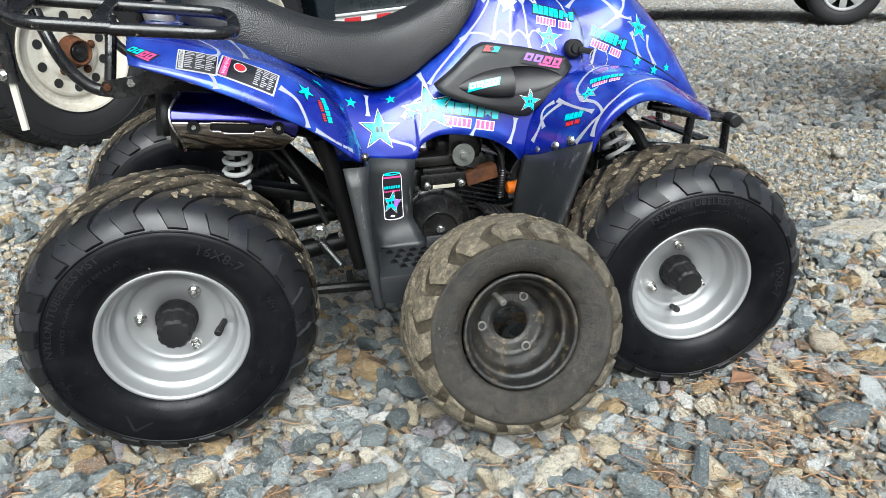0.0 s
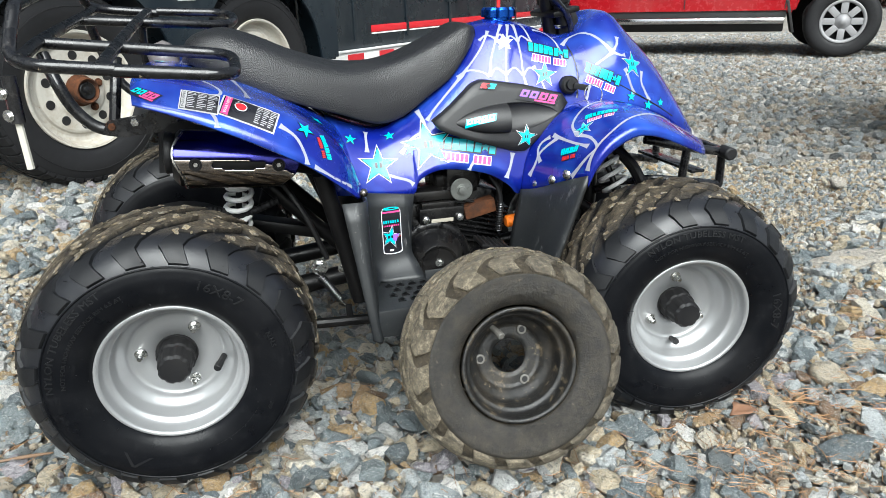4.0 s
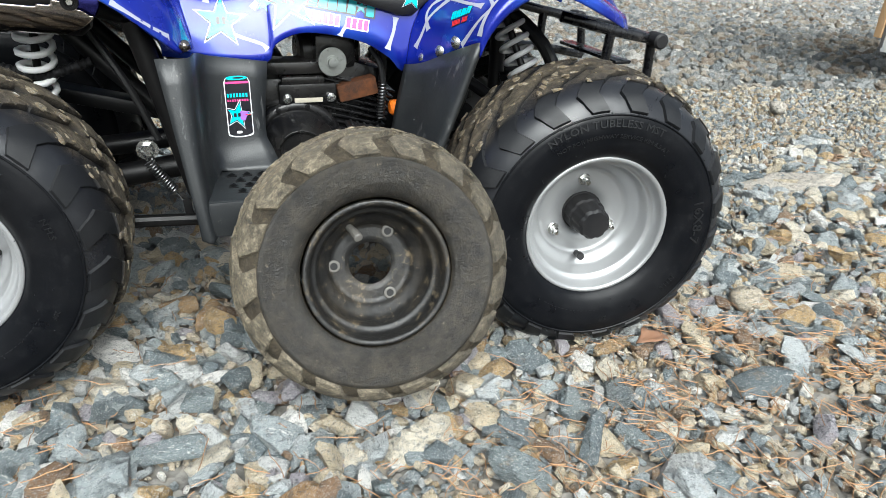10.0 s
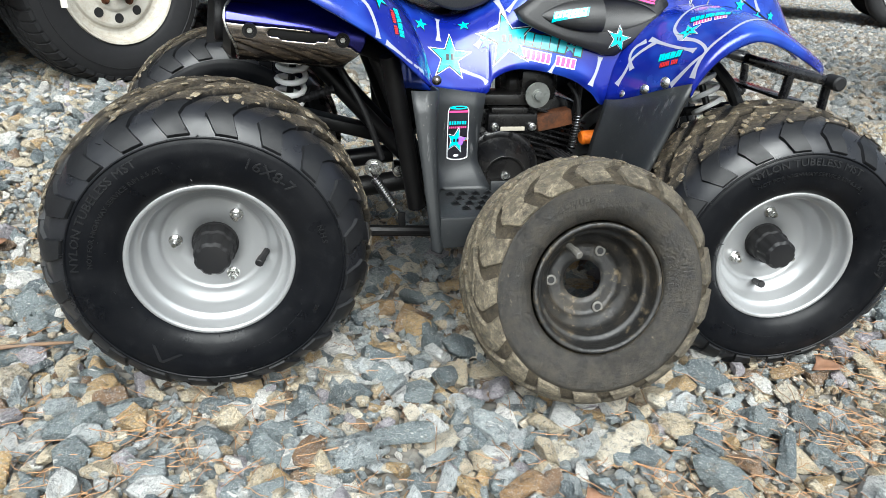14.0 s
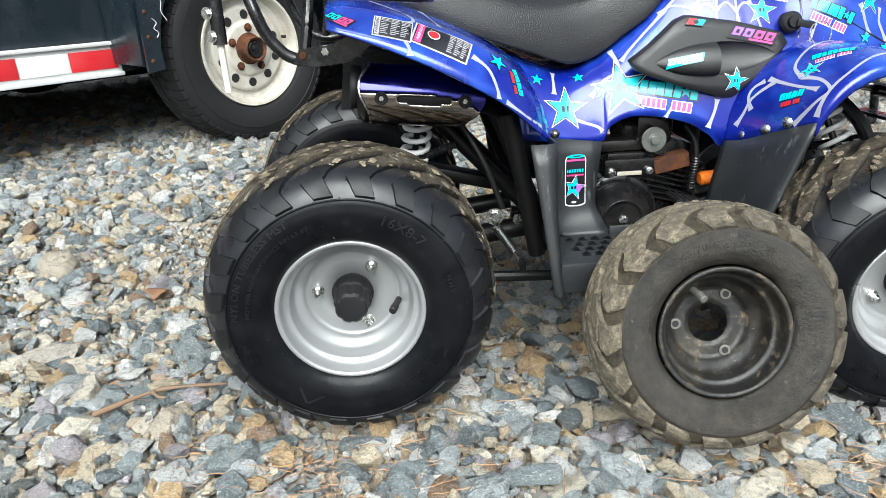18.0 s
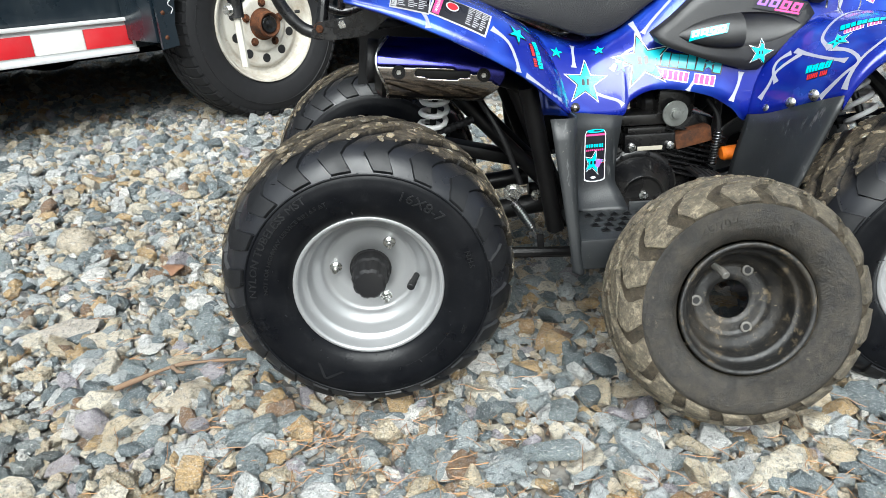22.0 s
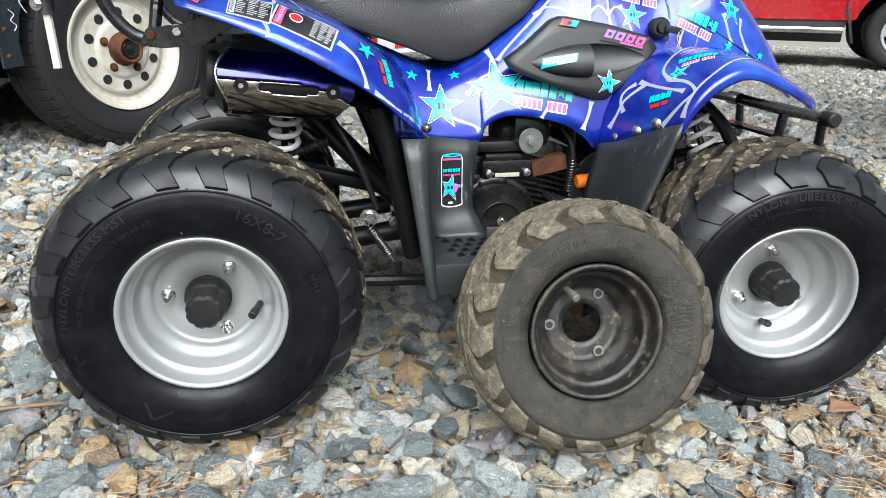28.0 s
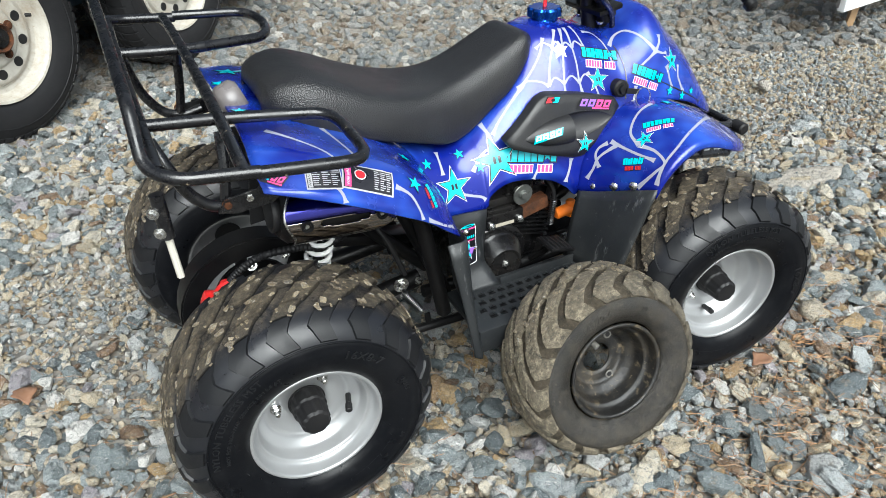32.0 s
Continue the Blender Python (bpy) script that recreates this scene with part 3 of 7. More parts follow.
def hull_stone(rng, n, flat, join):
    """A broken stone as a hull of its corners."""
    nm, d, size = broken_stone(rng, n, flat)
    pts = []
    for a, b, c in itertools.combinations(range(len(d)), 3):
        m = nm[[a, b, c]]
        if abs(np.linalg.det(m)) > 0.08:
            p = np.linalg.solve(m, d[[a, b, c]])
            if np.all(nm @ p <= d + 1e-6):
                pts.append(p * size)
    bm = bmesh.new()
    for p in pts:
        bm.verts.new(p)
    bmesh.ops.remove_doubles(bm, verts=bm.verts, dist=join)
    h = bmesh.ops.convex_hull(bm, input=bm.verts[:])
    bmesh.ops.delete(bm, geom=[v for v in h["geom_interior"] if isinstance(v, bmesh.types.BMVert)], context="VERTS")
    bmesh.ops.triangulate(bm, faces=bm.faces[:])
    bm.verts.index_update()
    verts = np.array([v.co[:] for v in bm.verts])
    faces = np.array([[v.index for v in f.verts] for f in bm.faces])
    bm.free()
    return verts, faces


rng = np.random.default_rng(11)
STONES = [hull_stone(rng, 2 + i % 4, 0.17 + 0.022 * (i % 9), 0.10) for i in range(36)]
CHIPS = [hull_stone(rng, 1, 0.26 + 0.02 * (i % 8), 0.24) for i in range(24)]
ROUGH = [hull_stone(rng, 5 + i % 4, 0.20 + 0.02 * (i % 8), 0.045) for i in range(28)]


def spin(n, tilt):
    """n random turns, flat stones lying down within about tilt radians."""
    a, b, c = rng.uniform(0, 6.283, n), rng.normal(0, tilt, n), rng.normal(0, tilt, n)
    ca, sa, cb, sb, cc, sc = np.cos(a), np.sin(a), np.cos(b), np.sin(b), np.cos(c), np.sin(c)
    m = np.empty((n, 3, 3))
    m[:, 0] = np.c_[ca * cb, ca * sb * sc - sa * cc, ca * sb * cc + sa * sc]
    m[:, 1] = np.c_[sa * cb, sa * sb * sc + ca * cc, sa * sb * cc - ca * sc]
    m[:, 2] = np.c_[-sb, cb * sc, cb * cc]
    return m


def scatter(name, label, x0, x1, y0, y1, per, sizes, lift, keep=None, tilt=0.35, shapes=STONES, material=M_GRAVEL):
    """Gravel of one band, joined into one object."""
    n = int((x1 - x0) * (y1 - y0) * per)
    x, y = rng.uniform(x0, x1, n), rng.uniform(y0, y1, n)
    if keep is not None:
        ok = keep(x, y)
        x, y = x[ok], y[ok]
        n = len(x)
    size = sizes[0] * np.exp(rng.normal(0, sizes[1], n))
    size = np.clip(size, sizes[0] * 0.45, sizes[0] * 2.2)
    base = 0.012 * np.sin(1.7 * x + 0.6) * np.sin(1.3 * y) * np.clip(np.hypot(x, y - 1.1) - 0.8, 0, 1) - 0.020 * np.clip(y - 2.0, 0, None) + bank(x, y)
    z = base - 0.012 + lift * size + rng.uniform(0, 0.006, n)
    m = spin(n, tilt) * size[:, None, None]
    kind = rng.integers(0, len(shapes), n)
    co, tri, off = [], [], 0
    for k, (v, f) in enumerate(shapes):
        w = np.where(kind == k)[0]
        p = np.einsum("nij,vj->nvi", m[w], v) + np.c_[x[w], y[w], z[w]][:, None, :]
        co.append(p.reshape(-1, 3))
        tri.append((f[None] + (off + np.arange(len(w)) * len(v))[:, None, None]).reshape(-1, 3))
        off += len(w) * len(v)
    co, tri = np.concatenate(co), np.concatenate(tri)
    me = bpy.data.meshes.new(name)
    me.vertices.add(len(co))
    me.vertices.foreach_set("co", co.ravel())
    me.loops.add(tri.size)
    me.loops.foreach_set("vertex_index", tri.ravel().astype(np.int32))
    me.polygons.add(len(tri))
    me.polygons.foreach_set("loop_start", (np.arange(len(tri)) * 3).astype(np.int32))
    me.update(calc_edges=True)
    me.shade_flat()
    me.materials.append(material)
    return tagged(new(name, me), label, "gravel", kind="stuff")


def fan(x, y):
    return (x > -0.95 * y - 1.0) & (x < 0.85 * y + 0.9)


def bare(x, y):
    """Where the soil shows through between the stones."""
    w = np.sin(2.3 * x + 1.1 * y) + np.sin(3.1 * y - 1.7 * x + 2) + 0.7 * np.sin(6.5 * x + 4.4 * y + 1) + 0.5 * np.sin(11 * x - 8 * y)
    for px, py, r in ((0.62, 0.98, 0.20), (0.95, 1.02, 0.16), (0.30, 0.72, 0.12), (-0.12, 0.74, 0.10), (0.75, 1.35, 0.2), (-0.42, 0.86, 0.08), (1.15, 1.75, 0.5), (1.6, 2.4, 0.7), (0.75, 2.2, 0.35), (-0.95, 1.6, 0.2)):
        w = w + 2.2 * np.exp(-((x - px) ** 2 + (y - py) ** 2) / r ** 2)
    return fan(x, y) & (w < 1.15 + rng.normal(0, 0.6, len(x)))


GRAVEL = scatter("gravel", "blue-grey and tan crushed stone gravel", -2.8, 2.3, 0.30, 2.9, 2450, (0.0225, 0.42), 0.32, bare, 0.50)
scatter("gravel_chippings", "small grey and brown stone chippings", -2.8, 2.3, 0.30, 2.9, 7500, (0.0100, 0.45), 0.34, fan, 0.8, CHIPS, M_FINES)
scatter("gravel_lumps", "larger angular blue-grey stones lying on the gravel", -2.8, 2.3, 0.30, 2.9, 140, (0.037, 0.24), 0.27, bare, 0.32, ROUGH)
scatter("gravel_yard", "grey crushed stone covering the yard", -6, 12.0, 2.9, 15.0, 760, (0.030, 0.42), 0.16, fan, 0.45, CHIPS, M_YARD)
scatter("gravel_apron", "grey crushed stone spread over the yard", -5.5, 5.5, -4.0, 3.2, 420, (0.030, 0.35), 0.2, lambda x, y: ~fan(x, y) | (y < 0.3), 0.5, CHIPS)
STONE_MESHES = []
for v, f in ROUGH:
    me = mesh_of("stone", v, [tuple(int(i) for i in t) for t in f])
    me.materials.append(M_STONE)
    STONE_MESHES.append(me)
for i in range(300):
    x, y = rng.uniform(-0.95, 1.15), rng.uniform(0.42, 1.0)
    size = float(np.clip(0.033 * math.exp(rng.normal(0, 0.30)), 0.018, 0.062))
    o = new("stone", STONE_MESHES[i % len(STONE_MESHES)])
    o.parent = GRAVEL
    o.matrix_basis = pose(x, y, -0.010 + 0.26 * size, rng.normal(0, 16), rng.normal(0, 16), rng.uniform(0, 360)) @ Matrix.Scale(size, 4)


# ---- the quad bike ----
ATV = thing("quad_bike", pose(-0.0888, 1.2933, 0, 0, 0, 15.5), "small blue quad bike with web graphics, black rack and knobbly tyres", "quad bike")


class Tyre:
    """The surface of a tyre: v runs from the crown (0) to the bead (1), negative on the outer side."""

    def __init__(self, half):
        self.half = half
        d = [0.0]
        for (a, b), (c, e) in zip(half, half[1:]):
            d.append(d[-1] + math.hypot(c - a, e - b))
        self.d = [x / d[-1] for x in d]

    def at(self, v, a, h=0.0):
        s, q = abs(v), 0
        while q < len(self.d) - 2 and self.d[q + 1] < s:
            q += 1
        t = (s - self.d[q]) / (self.d[q + 1] - self.d[q])
        (y0, r0), (y1, r1) = self.half[q], self.half[q + 1]
        y, r = y0 + (y1 - y0) * t, r0 + (r1 - r0) * t
        k = math.hypot(y1 - y0, r1 - r0)
        ny, nr = -(r1 - r0) / k, (y1 - y0) / k
        y, r = y + ny * h, r + nr * h
        return Vector((r * math.cos(a), math.copysign(y, v), r * math.sin(a)))

    def v_of_r(self, r):
        best = min(range(400), key=lambda i: (abs(self.r_at(0.35 + i * 0.65 / 399) - r)))
        return 0.35 + best * 0.65 / 399

    def r_at(self, v):
        p = self.at(v, 0)
        return p.x


def lug_mesh(tyre, count, bars, seed):
    """Tread lugs on both halves of the tyre. bars: (height, rows), each row (v, from, to) in shares of the pitch."""
    r = random.Random(seed)
    bm = bmesh.new()
    pitch = 2 * math.pi / count
    for side in (-1, 1):
        for i in range(count):
            a0 = pitch * (i + (0.5 if side > 0 else 0.0))
            for high, line in bars:
                h = high * r.uniform(0.88, 1.1)
                rows = []
                for j, (v, lo, hi) in enumerate(line):
                    lo, hi = (a0 - side * k * pitch for k in ((lo, hi) if side < 0 else (hi, lo)))
                    e = 0.03 * pitch
                    hh = h * (0.45 if j == len(line) - 1 else 1.0)
                    rows.append([bm.verts.new(tyre.at(side * v, x, z)) for x, z in ((lo - e, -0.001), (lo, hh), ((lo + hi) / 2, hh), (hi, hh), (hi + e, -0.001))])
                for p, q in zip(rows, rows[1:]):
                    for k in range(4):
                        bm.faces.new((p[k], p[k + 1], q[k + 1], q[k]))
                bm.faces.new(rows[0])
                bm.faces.new(rows[-1][::-1])
    return bm


def arc_text(tyre, text, size, r, centre, high=0.0030, gap=1.15):
    """Raised lettering that runs clockwise along the outer sidewall, about an angle in degrees."""
    verts, faces = lettering(text, size, 0.5)
    wide = max(v.x for v in verts) * gap
    bm = bmesh.new()
    out = []
    for v in verts:
        rr = r + v.y
        a = radians(centre) - (v.x * gap - wide / 2) / r
        out.append(bm.verts.new(tyre.at(-tyre.v_of_r(rr), a, high if v.z > 0 else 0.0008)))
    for f in faces:
        try:
            bm.faces.new([out[i] for i in f])
        except ValueError:
            pass
    return bm


def arc_bars(tyre, r, centre, wide, count, high=0.0014, size=0.0032):
    """A worn line of print that cannot be read: short raised bars."""
    bm = bmesh.new()
    for i in range(count):
        a0 = radians(centre) + (i - count / 2) * wide / count / r
        w = wide / count / r * (0.22 + 0.2 * ((i * 7 + count) % 5) / 4)
        q = [bm.verts.new(tyre.at(-tyre.v_of_r(rr), a0 + x, high)) for rr, x in ((r, -w), (r + size, -w), (r + size, w), (r, w))]
        bm.faces.new(q)
    return bm


RING = 96
T_NEW = Tyre([(0.0, 0.196), (0.045, 0.1945), (0.07, 0.1895), (0.0875, 0.177), (0.0975, 0.160), (0.1005, 0.143), (0.0985, 0.125), (0.093, 0.110), (0.086, 0.102), (0.080, 0.099)])
T_OLD = Tyre([(0.0, 0.1555), (0.032, 0.1545), (0.052, 0.150), (0.065, 0.1415), (0.0715, 0.129), (0.0725, 0.117), (0.070, 0.105), (0.065, 0.096), (0.060, 0.0905), (0.056, 0.0865)])


def tyre_body(t):
    prof = [(-y, r) for y, r in t.half[::-1]] + [(y, r) for y, r in t.half[1:]]
    return lathe(prof, RING)


# each pitch: one zigzag lug that steps down from a high crown block over a shoulder block to a low foot
LUGS = [(0.0085, [(0.010, -0.86, -0.28), (0.06, -0.74, -0.17), (0.12, -0.58, -0.02), (0.17, -0.43, 0.12), (0.212, -0.29, 0.24), (0.217, -0.28, 0.23)]),
        (0.0062, [(0.225, -0.22, 0.27), (0.26, -0.09, 0.40), (0.30, 0.01, 0.50), (0.335, 0.08, 0.56), (0.341, 0.09, 0.56)]),
        (0.0040, [(0.345, 0.11, 0.57), (0.40, 0.24, 0.72), (0.455, 0.34, 0.83), (0.50, 0.30, 0.77), (0.55, 0.23, 0.69), (0.592, 0.17, 0.61), (0.602, 0.17, 0.61)])]
WORN_LUGS = [(0.0066, LUGS[0][1]), (0.0060, [(v, lo - 0.05, hi + 0.08) for v, lo, hi in LUGS[1][1]]), (0.0050, [(v, lo - 0.06, hi + 0.10) for v, lo, hi in LUGS[2][1]])]
BLOCKS = [(0.006, [(0.03, -0.38, 0.38), (0.14, -0.13, 0.63), (0.15, -0.13, 0.63)]), (0.006, [(0.17, -0.1, 0.66), (0.26, 0.12, 0.88), (0.42, 0.22, 0.98), (0.47, 0.22, 0.98)])]


def crisp(profile):
    """The same profile with its corners held sharp under smooth shading."""
    out = []
    for (y0, r0), (y1, r1) in zip(profile, profile[1:]):
        out += [(y0 + (y1 - y0) * t, r0 + (r1 - r0) * t) for t in (0.0, 0.12, 0.88)]
    return out + [profile[-1]]


def rim_profile(lip, depth, wide):
    """Outer half of a pressed steel rim, from the lip to the plate, and its back."""
    edge = [(-wide, lip), (-wide - 0.003, lip - 0.0012), (-wide - 0.0032, lip - 0.0045), (-wide - 0.001, lip - 0.0068), (-wide + 0.003, lip - 0.0075)]
    barrel = [(-wide + 0.012, lip - 0.0092), (-wide + 0.0175, lip - 0.0120), (-wide + 0.0200, lip - 0.0165), (-wide + 0.026, lip - 0.0182), (-wide + 0.036, lip - 0.0205),
              (-wide + 0.042, lip - 0.0235), (-wide + depth - 0.008, lip - 0.0320), (-wide + depth - 0.002, lip - 0.0360), (-wide + depth, lip - 0.0405)]
    curve = [(p.x, p.y) for p in spline([(y, r, 0) for y, r in edge + barrel], 3)]
    return curve + [(-wide + depth, lip - 0.0412), (-wide + depth, lip - 0.050)]


def road_wheel(parent, m, turned, rolled, label):
    """Silver pressed wheel with a knobbly tyre; turned, rolled: degrees by which the rim and the tyre are rolled round the axle."""
    lip, wide, depth = 0.1015, 0.084, 0.058
    prof = rim_profile(lip, depth, wide)
    back = [(-wide + depth, 0.028), (-wide + depth + 0.003, 0.028), (-wide + depth + 0.003, lip - 0.034), (0.03, lip - 0.03), (0.06, lip - 0.014), (wide, lip - 0.006), (wide, lip)]
    wheel = part("wheel", lathe(prof + back, 64), M_ALLOY, parent, label, True, m @ pose(0, 0, 0, 0, -turned, 0))
    spun = pose(0, 0, 0, 0, turned - rolled, 0)
    part("tyre", tyre_body(T_NEW), [M_TREAD], wheel, "black tubeless tyre", True)
    part("sidewall", sidewall(T_NEW), M_TYRE, wheel, "smooth black sidewall", True)
    part("sidewall_ring", lathe([(T_NEW.at(-v, 0, h).y, T_NEW.at(-v, 0, h).x) for v, h in ((0.612, 0.0005), (0.616, 0.0028), (0.622, 0.0028), (0.626, 0.0005))], RING), M_TYRE, wheel, "thin raised ring of the sidewall", True)
    part("inner_sidewall", sidewall(T_NEW, 1), M_TYRE, wheel, "smooth black inner sidewall", True)
    part("tread", lug_mesh(T_NEW, 20, LUGS, 3), M_LUG, wheel, "chevron tread lugs caked with dry mud", False, spun)
    for text, size, r, at in (("NYLON TUBELESS MST", 0.0135, 0.145, 148), ("NOT FOR HIGHWAY SERVICE RIM 6.5 AT", 0.0075, 0.131, 143), ("16X8-7", 0.018, 0.134, 57), ("N.H.S", 0.009, 0.137, 16), ("20F", 0.007, 0.137, -28)):
        part("lettering", arc_text(T_NEW, text, size, r, at), M_LETTER, wheel, "", False, spun)
    for r, at, wide_, n in ((0.143, -48, 0.10, 16), (0.134, -49, 0.09, 16), (0.125, -50, 0.085, 14)):
        part("worn_print", arc_bars(T_NEW, r, at, wide_, n), M_LETTER, wheel, "", False, spun)
    chev = bmesh.new()
    for a0, a1, r0, r1 in ((-128, -120, 0.128, 0.146), (-120, -112, 0.146, 0.128)):
        q = [chev.verts.new(T_NEW.at(-T_NEW.v_of_r(r), radians(a), 0.0030)) for a, r in ((a0, r0), (a1, r1), (a1 + 2, r1), (a0 + 2, r0))]
        chev.faces.new(q)
    part("maker_mark", chev, M_LETTER, wheel, "", False, spun)
    hairs = bmesh.new()
    rr = random.Random(17)
    for i in range(84):
        v, a = (-0.615 if i % 2 else -rr.uniform(0.28, 0.97)), rr.uniform(0, 6.283)
        p0 = T_NEW.at(v, a, 0.001)
        p1 = T_NEW.at(v - 0.01 * rr.uniform(-1, 1), a + rr.uniform(-0.02, 0.02), 0.001 + rr.uniform(0.002, 0.0055))
        tube([p0, p1], 0.0005, 4, smooth_path=False, bm=hairs)
    tagged(part("moulding_hairs", hairs, M_LETTER, wheel, "", False, spun), "fine rubber moulding hairs", kind="stuff")
    part("hub_plate", joined(lathe([(-wide + depth - 0.002, 0.0), (-wide + depth - 0.002, 0.0295), (-wide + depth + 0.004, 0.0295)], 24)), M_CAP, wheel)
    cap = [(-wide + depth - 0.002, 0.027), (-wide + depth - 0.022, 0.027), (-wide + depth - 0.025, 0.0245), (-wide + depth - 0.050, 0.0225), (-wide + depth - 0.054, 0.019), (-wide + depth - 0.054, 0.0)]
    knob = lathe(crisp(cap), 64)
    for v in knob.verts:
        a = math.atan2(v.co.z, v.co.x)
        if v.co.y < -wide + depth - 0.004:
            k = 1 - 0.07 * max(0.0, math.cos(8 * a))
            v.co.x, v.co.z = v.co.x * k, v.co.z * k
    part("hub_cap", knob, M_CAP, wheel, "fluted black plastic hub cap")
    for k in range(3):
        a = radians(53 + 120 * k)
        p = Vector((0.0485 * math.cos(a), -wide + depth, 0.0485 * math.sin(a)))
        nut = joined(rod(0.0088, p, p + Vector((0, -0.003, 0)), 16, 0.001), rod(0.0062, p + Vector((0, -0.003, 0)), p + Vector((0, -0.011, 0)), 6, 0.001), rod(0.0040, p + Vector((0, -0.011, 0)), p + Vector((0, -0.018, 0)), 10, 0.0008))
        part("lug_nut", nut, M_STEEL, wheel, "zinc lug nut")
    a = radians(-11)
    p = Vector((0.0655 * math.cos(a), -wide + depth - 0.006, 0.0655 * math.sin(a)))
    q = p + Vector((-0.010, -0.030, -0.004))
    part("valve", joined(rod(0.0045, p, p * 0.4 + q * 0.6, 10), rod(0.0055, p * 0.45 + q * 0.55, q, 10, 0.001)), M_CAP, wheel, "black rubber valve stem")
    return wheel


def sidewall(t, side=-1):
    """Smooth sidewall, a hair proud of the carcass; side: -1 for the outer one."""
    prof = []
    for i in range(15):
        p = t.at(side * (0.60 + i * 0.40 / 14), 0, 0.0016 if 0 < i < 14 else -0.0005)
        prof.append((p.y, p.x))
    return lathe(prof, RING)


REAR, FRONT = (-0.390, 0.416)
AXLE = 0.211
road_wheel(ATV, pose(REAR, -0.250, AXLE), 0, 0, "silver rear wheel with black hub cap")
road_wheel(ATV, pose(FRONT, -0.283, 0.187, 0, 0, -8.5), -80, -53, "silver front wheel turned slightly to the side")
road_wheel(ATV, pose(REAR, 0.250, AXLE, 0, 0, 180), 130, 130, "silver rear wheel of the far side")
road_wheel(ATV, pose(FRONT, 0.283, 0.187, 0, 0, 171.5), 80, 80, "silver front wheel of the far side")


# body panels: half sections from the middle line to the lower edge, station by station
def station(x, *yz):
    return [(x, -y, z) for y, z in yz]


BODY = [
    station(-0.13, (0, 0.500), (0.05, 0.505), (0.085, 0.500), (0.118, 0.475), (0.138, 0.430), (0.145, 0.386)),
    station(-0.05, (0, 0.470), (0.045, 0.476), (0.070, 0.474), (0.110, 0.455), (0.135, 0.415), (0.148, 0.378)),
    station(0.0, (0, 0.480), (0.045, 0.486), (0.070, 0.488), (0.108, 0.465), (0.132, 0.422), (0.147, 0.376)),
    station(0.012, (0, 0.485), (0.045, 0.490), (0.072, 0.492), (0.108, 0.468), (0.130, 0.435), (0.145, 0.398)),
    station(0.045, (0, 0.515), (0.045, 0.520), (0.075, 0.512), (0.106, 0.482), (0.127, 0.447), (0.143, 0.412)),
    station(0.09, (0, 0.565), (0.045, 0.562), (0.076, 0.545), (0.104, 0.508), (0.127, 0.458), (0.143, 0.409)),
    station(0.135, (0, 0.630), (0.04, 0.622), (0.072, 0.592), (0.102, 0.540), (0.130, 0.472), (0.148, 0.398)),
    station(0.165, (0, 0.642), (0.045, 0.634), (0.078, 0.602), (0.107, 0.548), (0.135, 0.475), (0.156, 0.380)),
    station(0.19, (0, 0.645), (0.05, 0.636), (0.084, 0.604), (0.112, 0.550), (0.138, 0.478), (0.160, 0.366)),
    station(0.24, (0, 0.637), (0.052, 0.629), (0.088, 0.598), (0.115, 0.552), (0.134, 0.505), (0.150, 0.455)),
    station(0.29, (0, 0.618), (0.056, 0.612), (0.094, 0.586), (0.118, 0.550), (0.130, 0.518), (0.140, 0.490)),
    station(0.325, (0, 0.615), (0.060, 0.616), (0.100, 0.593), (0.122, 0.558), (0.131, 0.525), (0.138, 0.498)),
    station(0.36, (0, 0.642), (0.060, 0.636), (0.103, 0.602), (0.125, 0.563), (0.131, 0.528), (0.137, 0.500)),
    station(0.392, (0, 0.655), (0.058, 0.647), (0.103, 0.606), (0.126, 0.563), (0.131, 0.526), (0.136, 0.498)),
    station(0.43, (0, 0.622), (0.057, 0.614), (0.098, 0.580), (0.120, 0.543), (0.127, 0.512), (0.131, 0.488)),
    station(0.48, (0, 0.574), (0.054, 0.567), (0.093, 0.542), (0.113, 0.514), (0.120, 0.490), (0.124, 0.470)),
    station(0.53, (0, 0.510), (0.050, 0.504), (0.083, 0.487), (0.103, 0.468), (0.110, 0.453), (0.113, 0.440)),
    station(0.563, (0, 0.450), (0.045, 0.447), (0.075, 0.442), (0.090, 0.436), (0.094, 0.430), (0.096, 0.424)),
]
shell("body_cover", BODY, M_PAINT, ATV, mirror=True, label="glossy blue plastic cover with silver web graphics")

FENDER = [
    [(0.187, -0.158, 0.366), (0.203, -0.188, 0.374), (0.222, -0.245, 0.398), (0.238, -0.300, 0.420)],
    [(0.200, -0.146, 0.425), (0.222, -0.190, 0.436), (0.240, -0.250, 0.448), (0.250, -0.304, 0.450)],
    [(0.235, -0.136, 0.475), (0.258, -0.190, 0.480), (0.271, -0.250, 0.481), (0.277, -0.305, 0.478)],
    [(0.290, -0.130, 0.505), (0.308, -0.190, 0.509), (0.315, -0.250, 0.505), (0.317, -0.304, 0.495)],
    [(0.355, -0.128, 0.508), (0.366, -0.190, 0.508), (0.366, -0.250, 0.502), (0.360, -0.302, 0.488)],
    [(0.430, -0.124, 0.482), (0.432, -0.188, 0.482), (0.426, -0.244, 0.476), (0.412, -0.294, 0.467)],
    [(0.515, -0.108, 0.446), (0.508, -0.165, 0.441), (0.492, -0.220, 0.444), (0.462, -0.272, 0.446)],
]
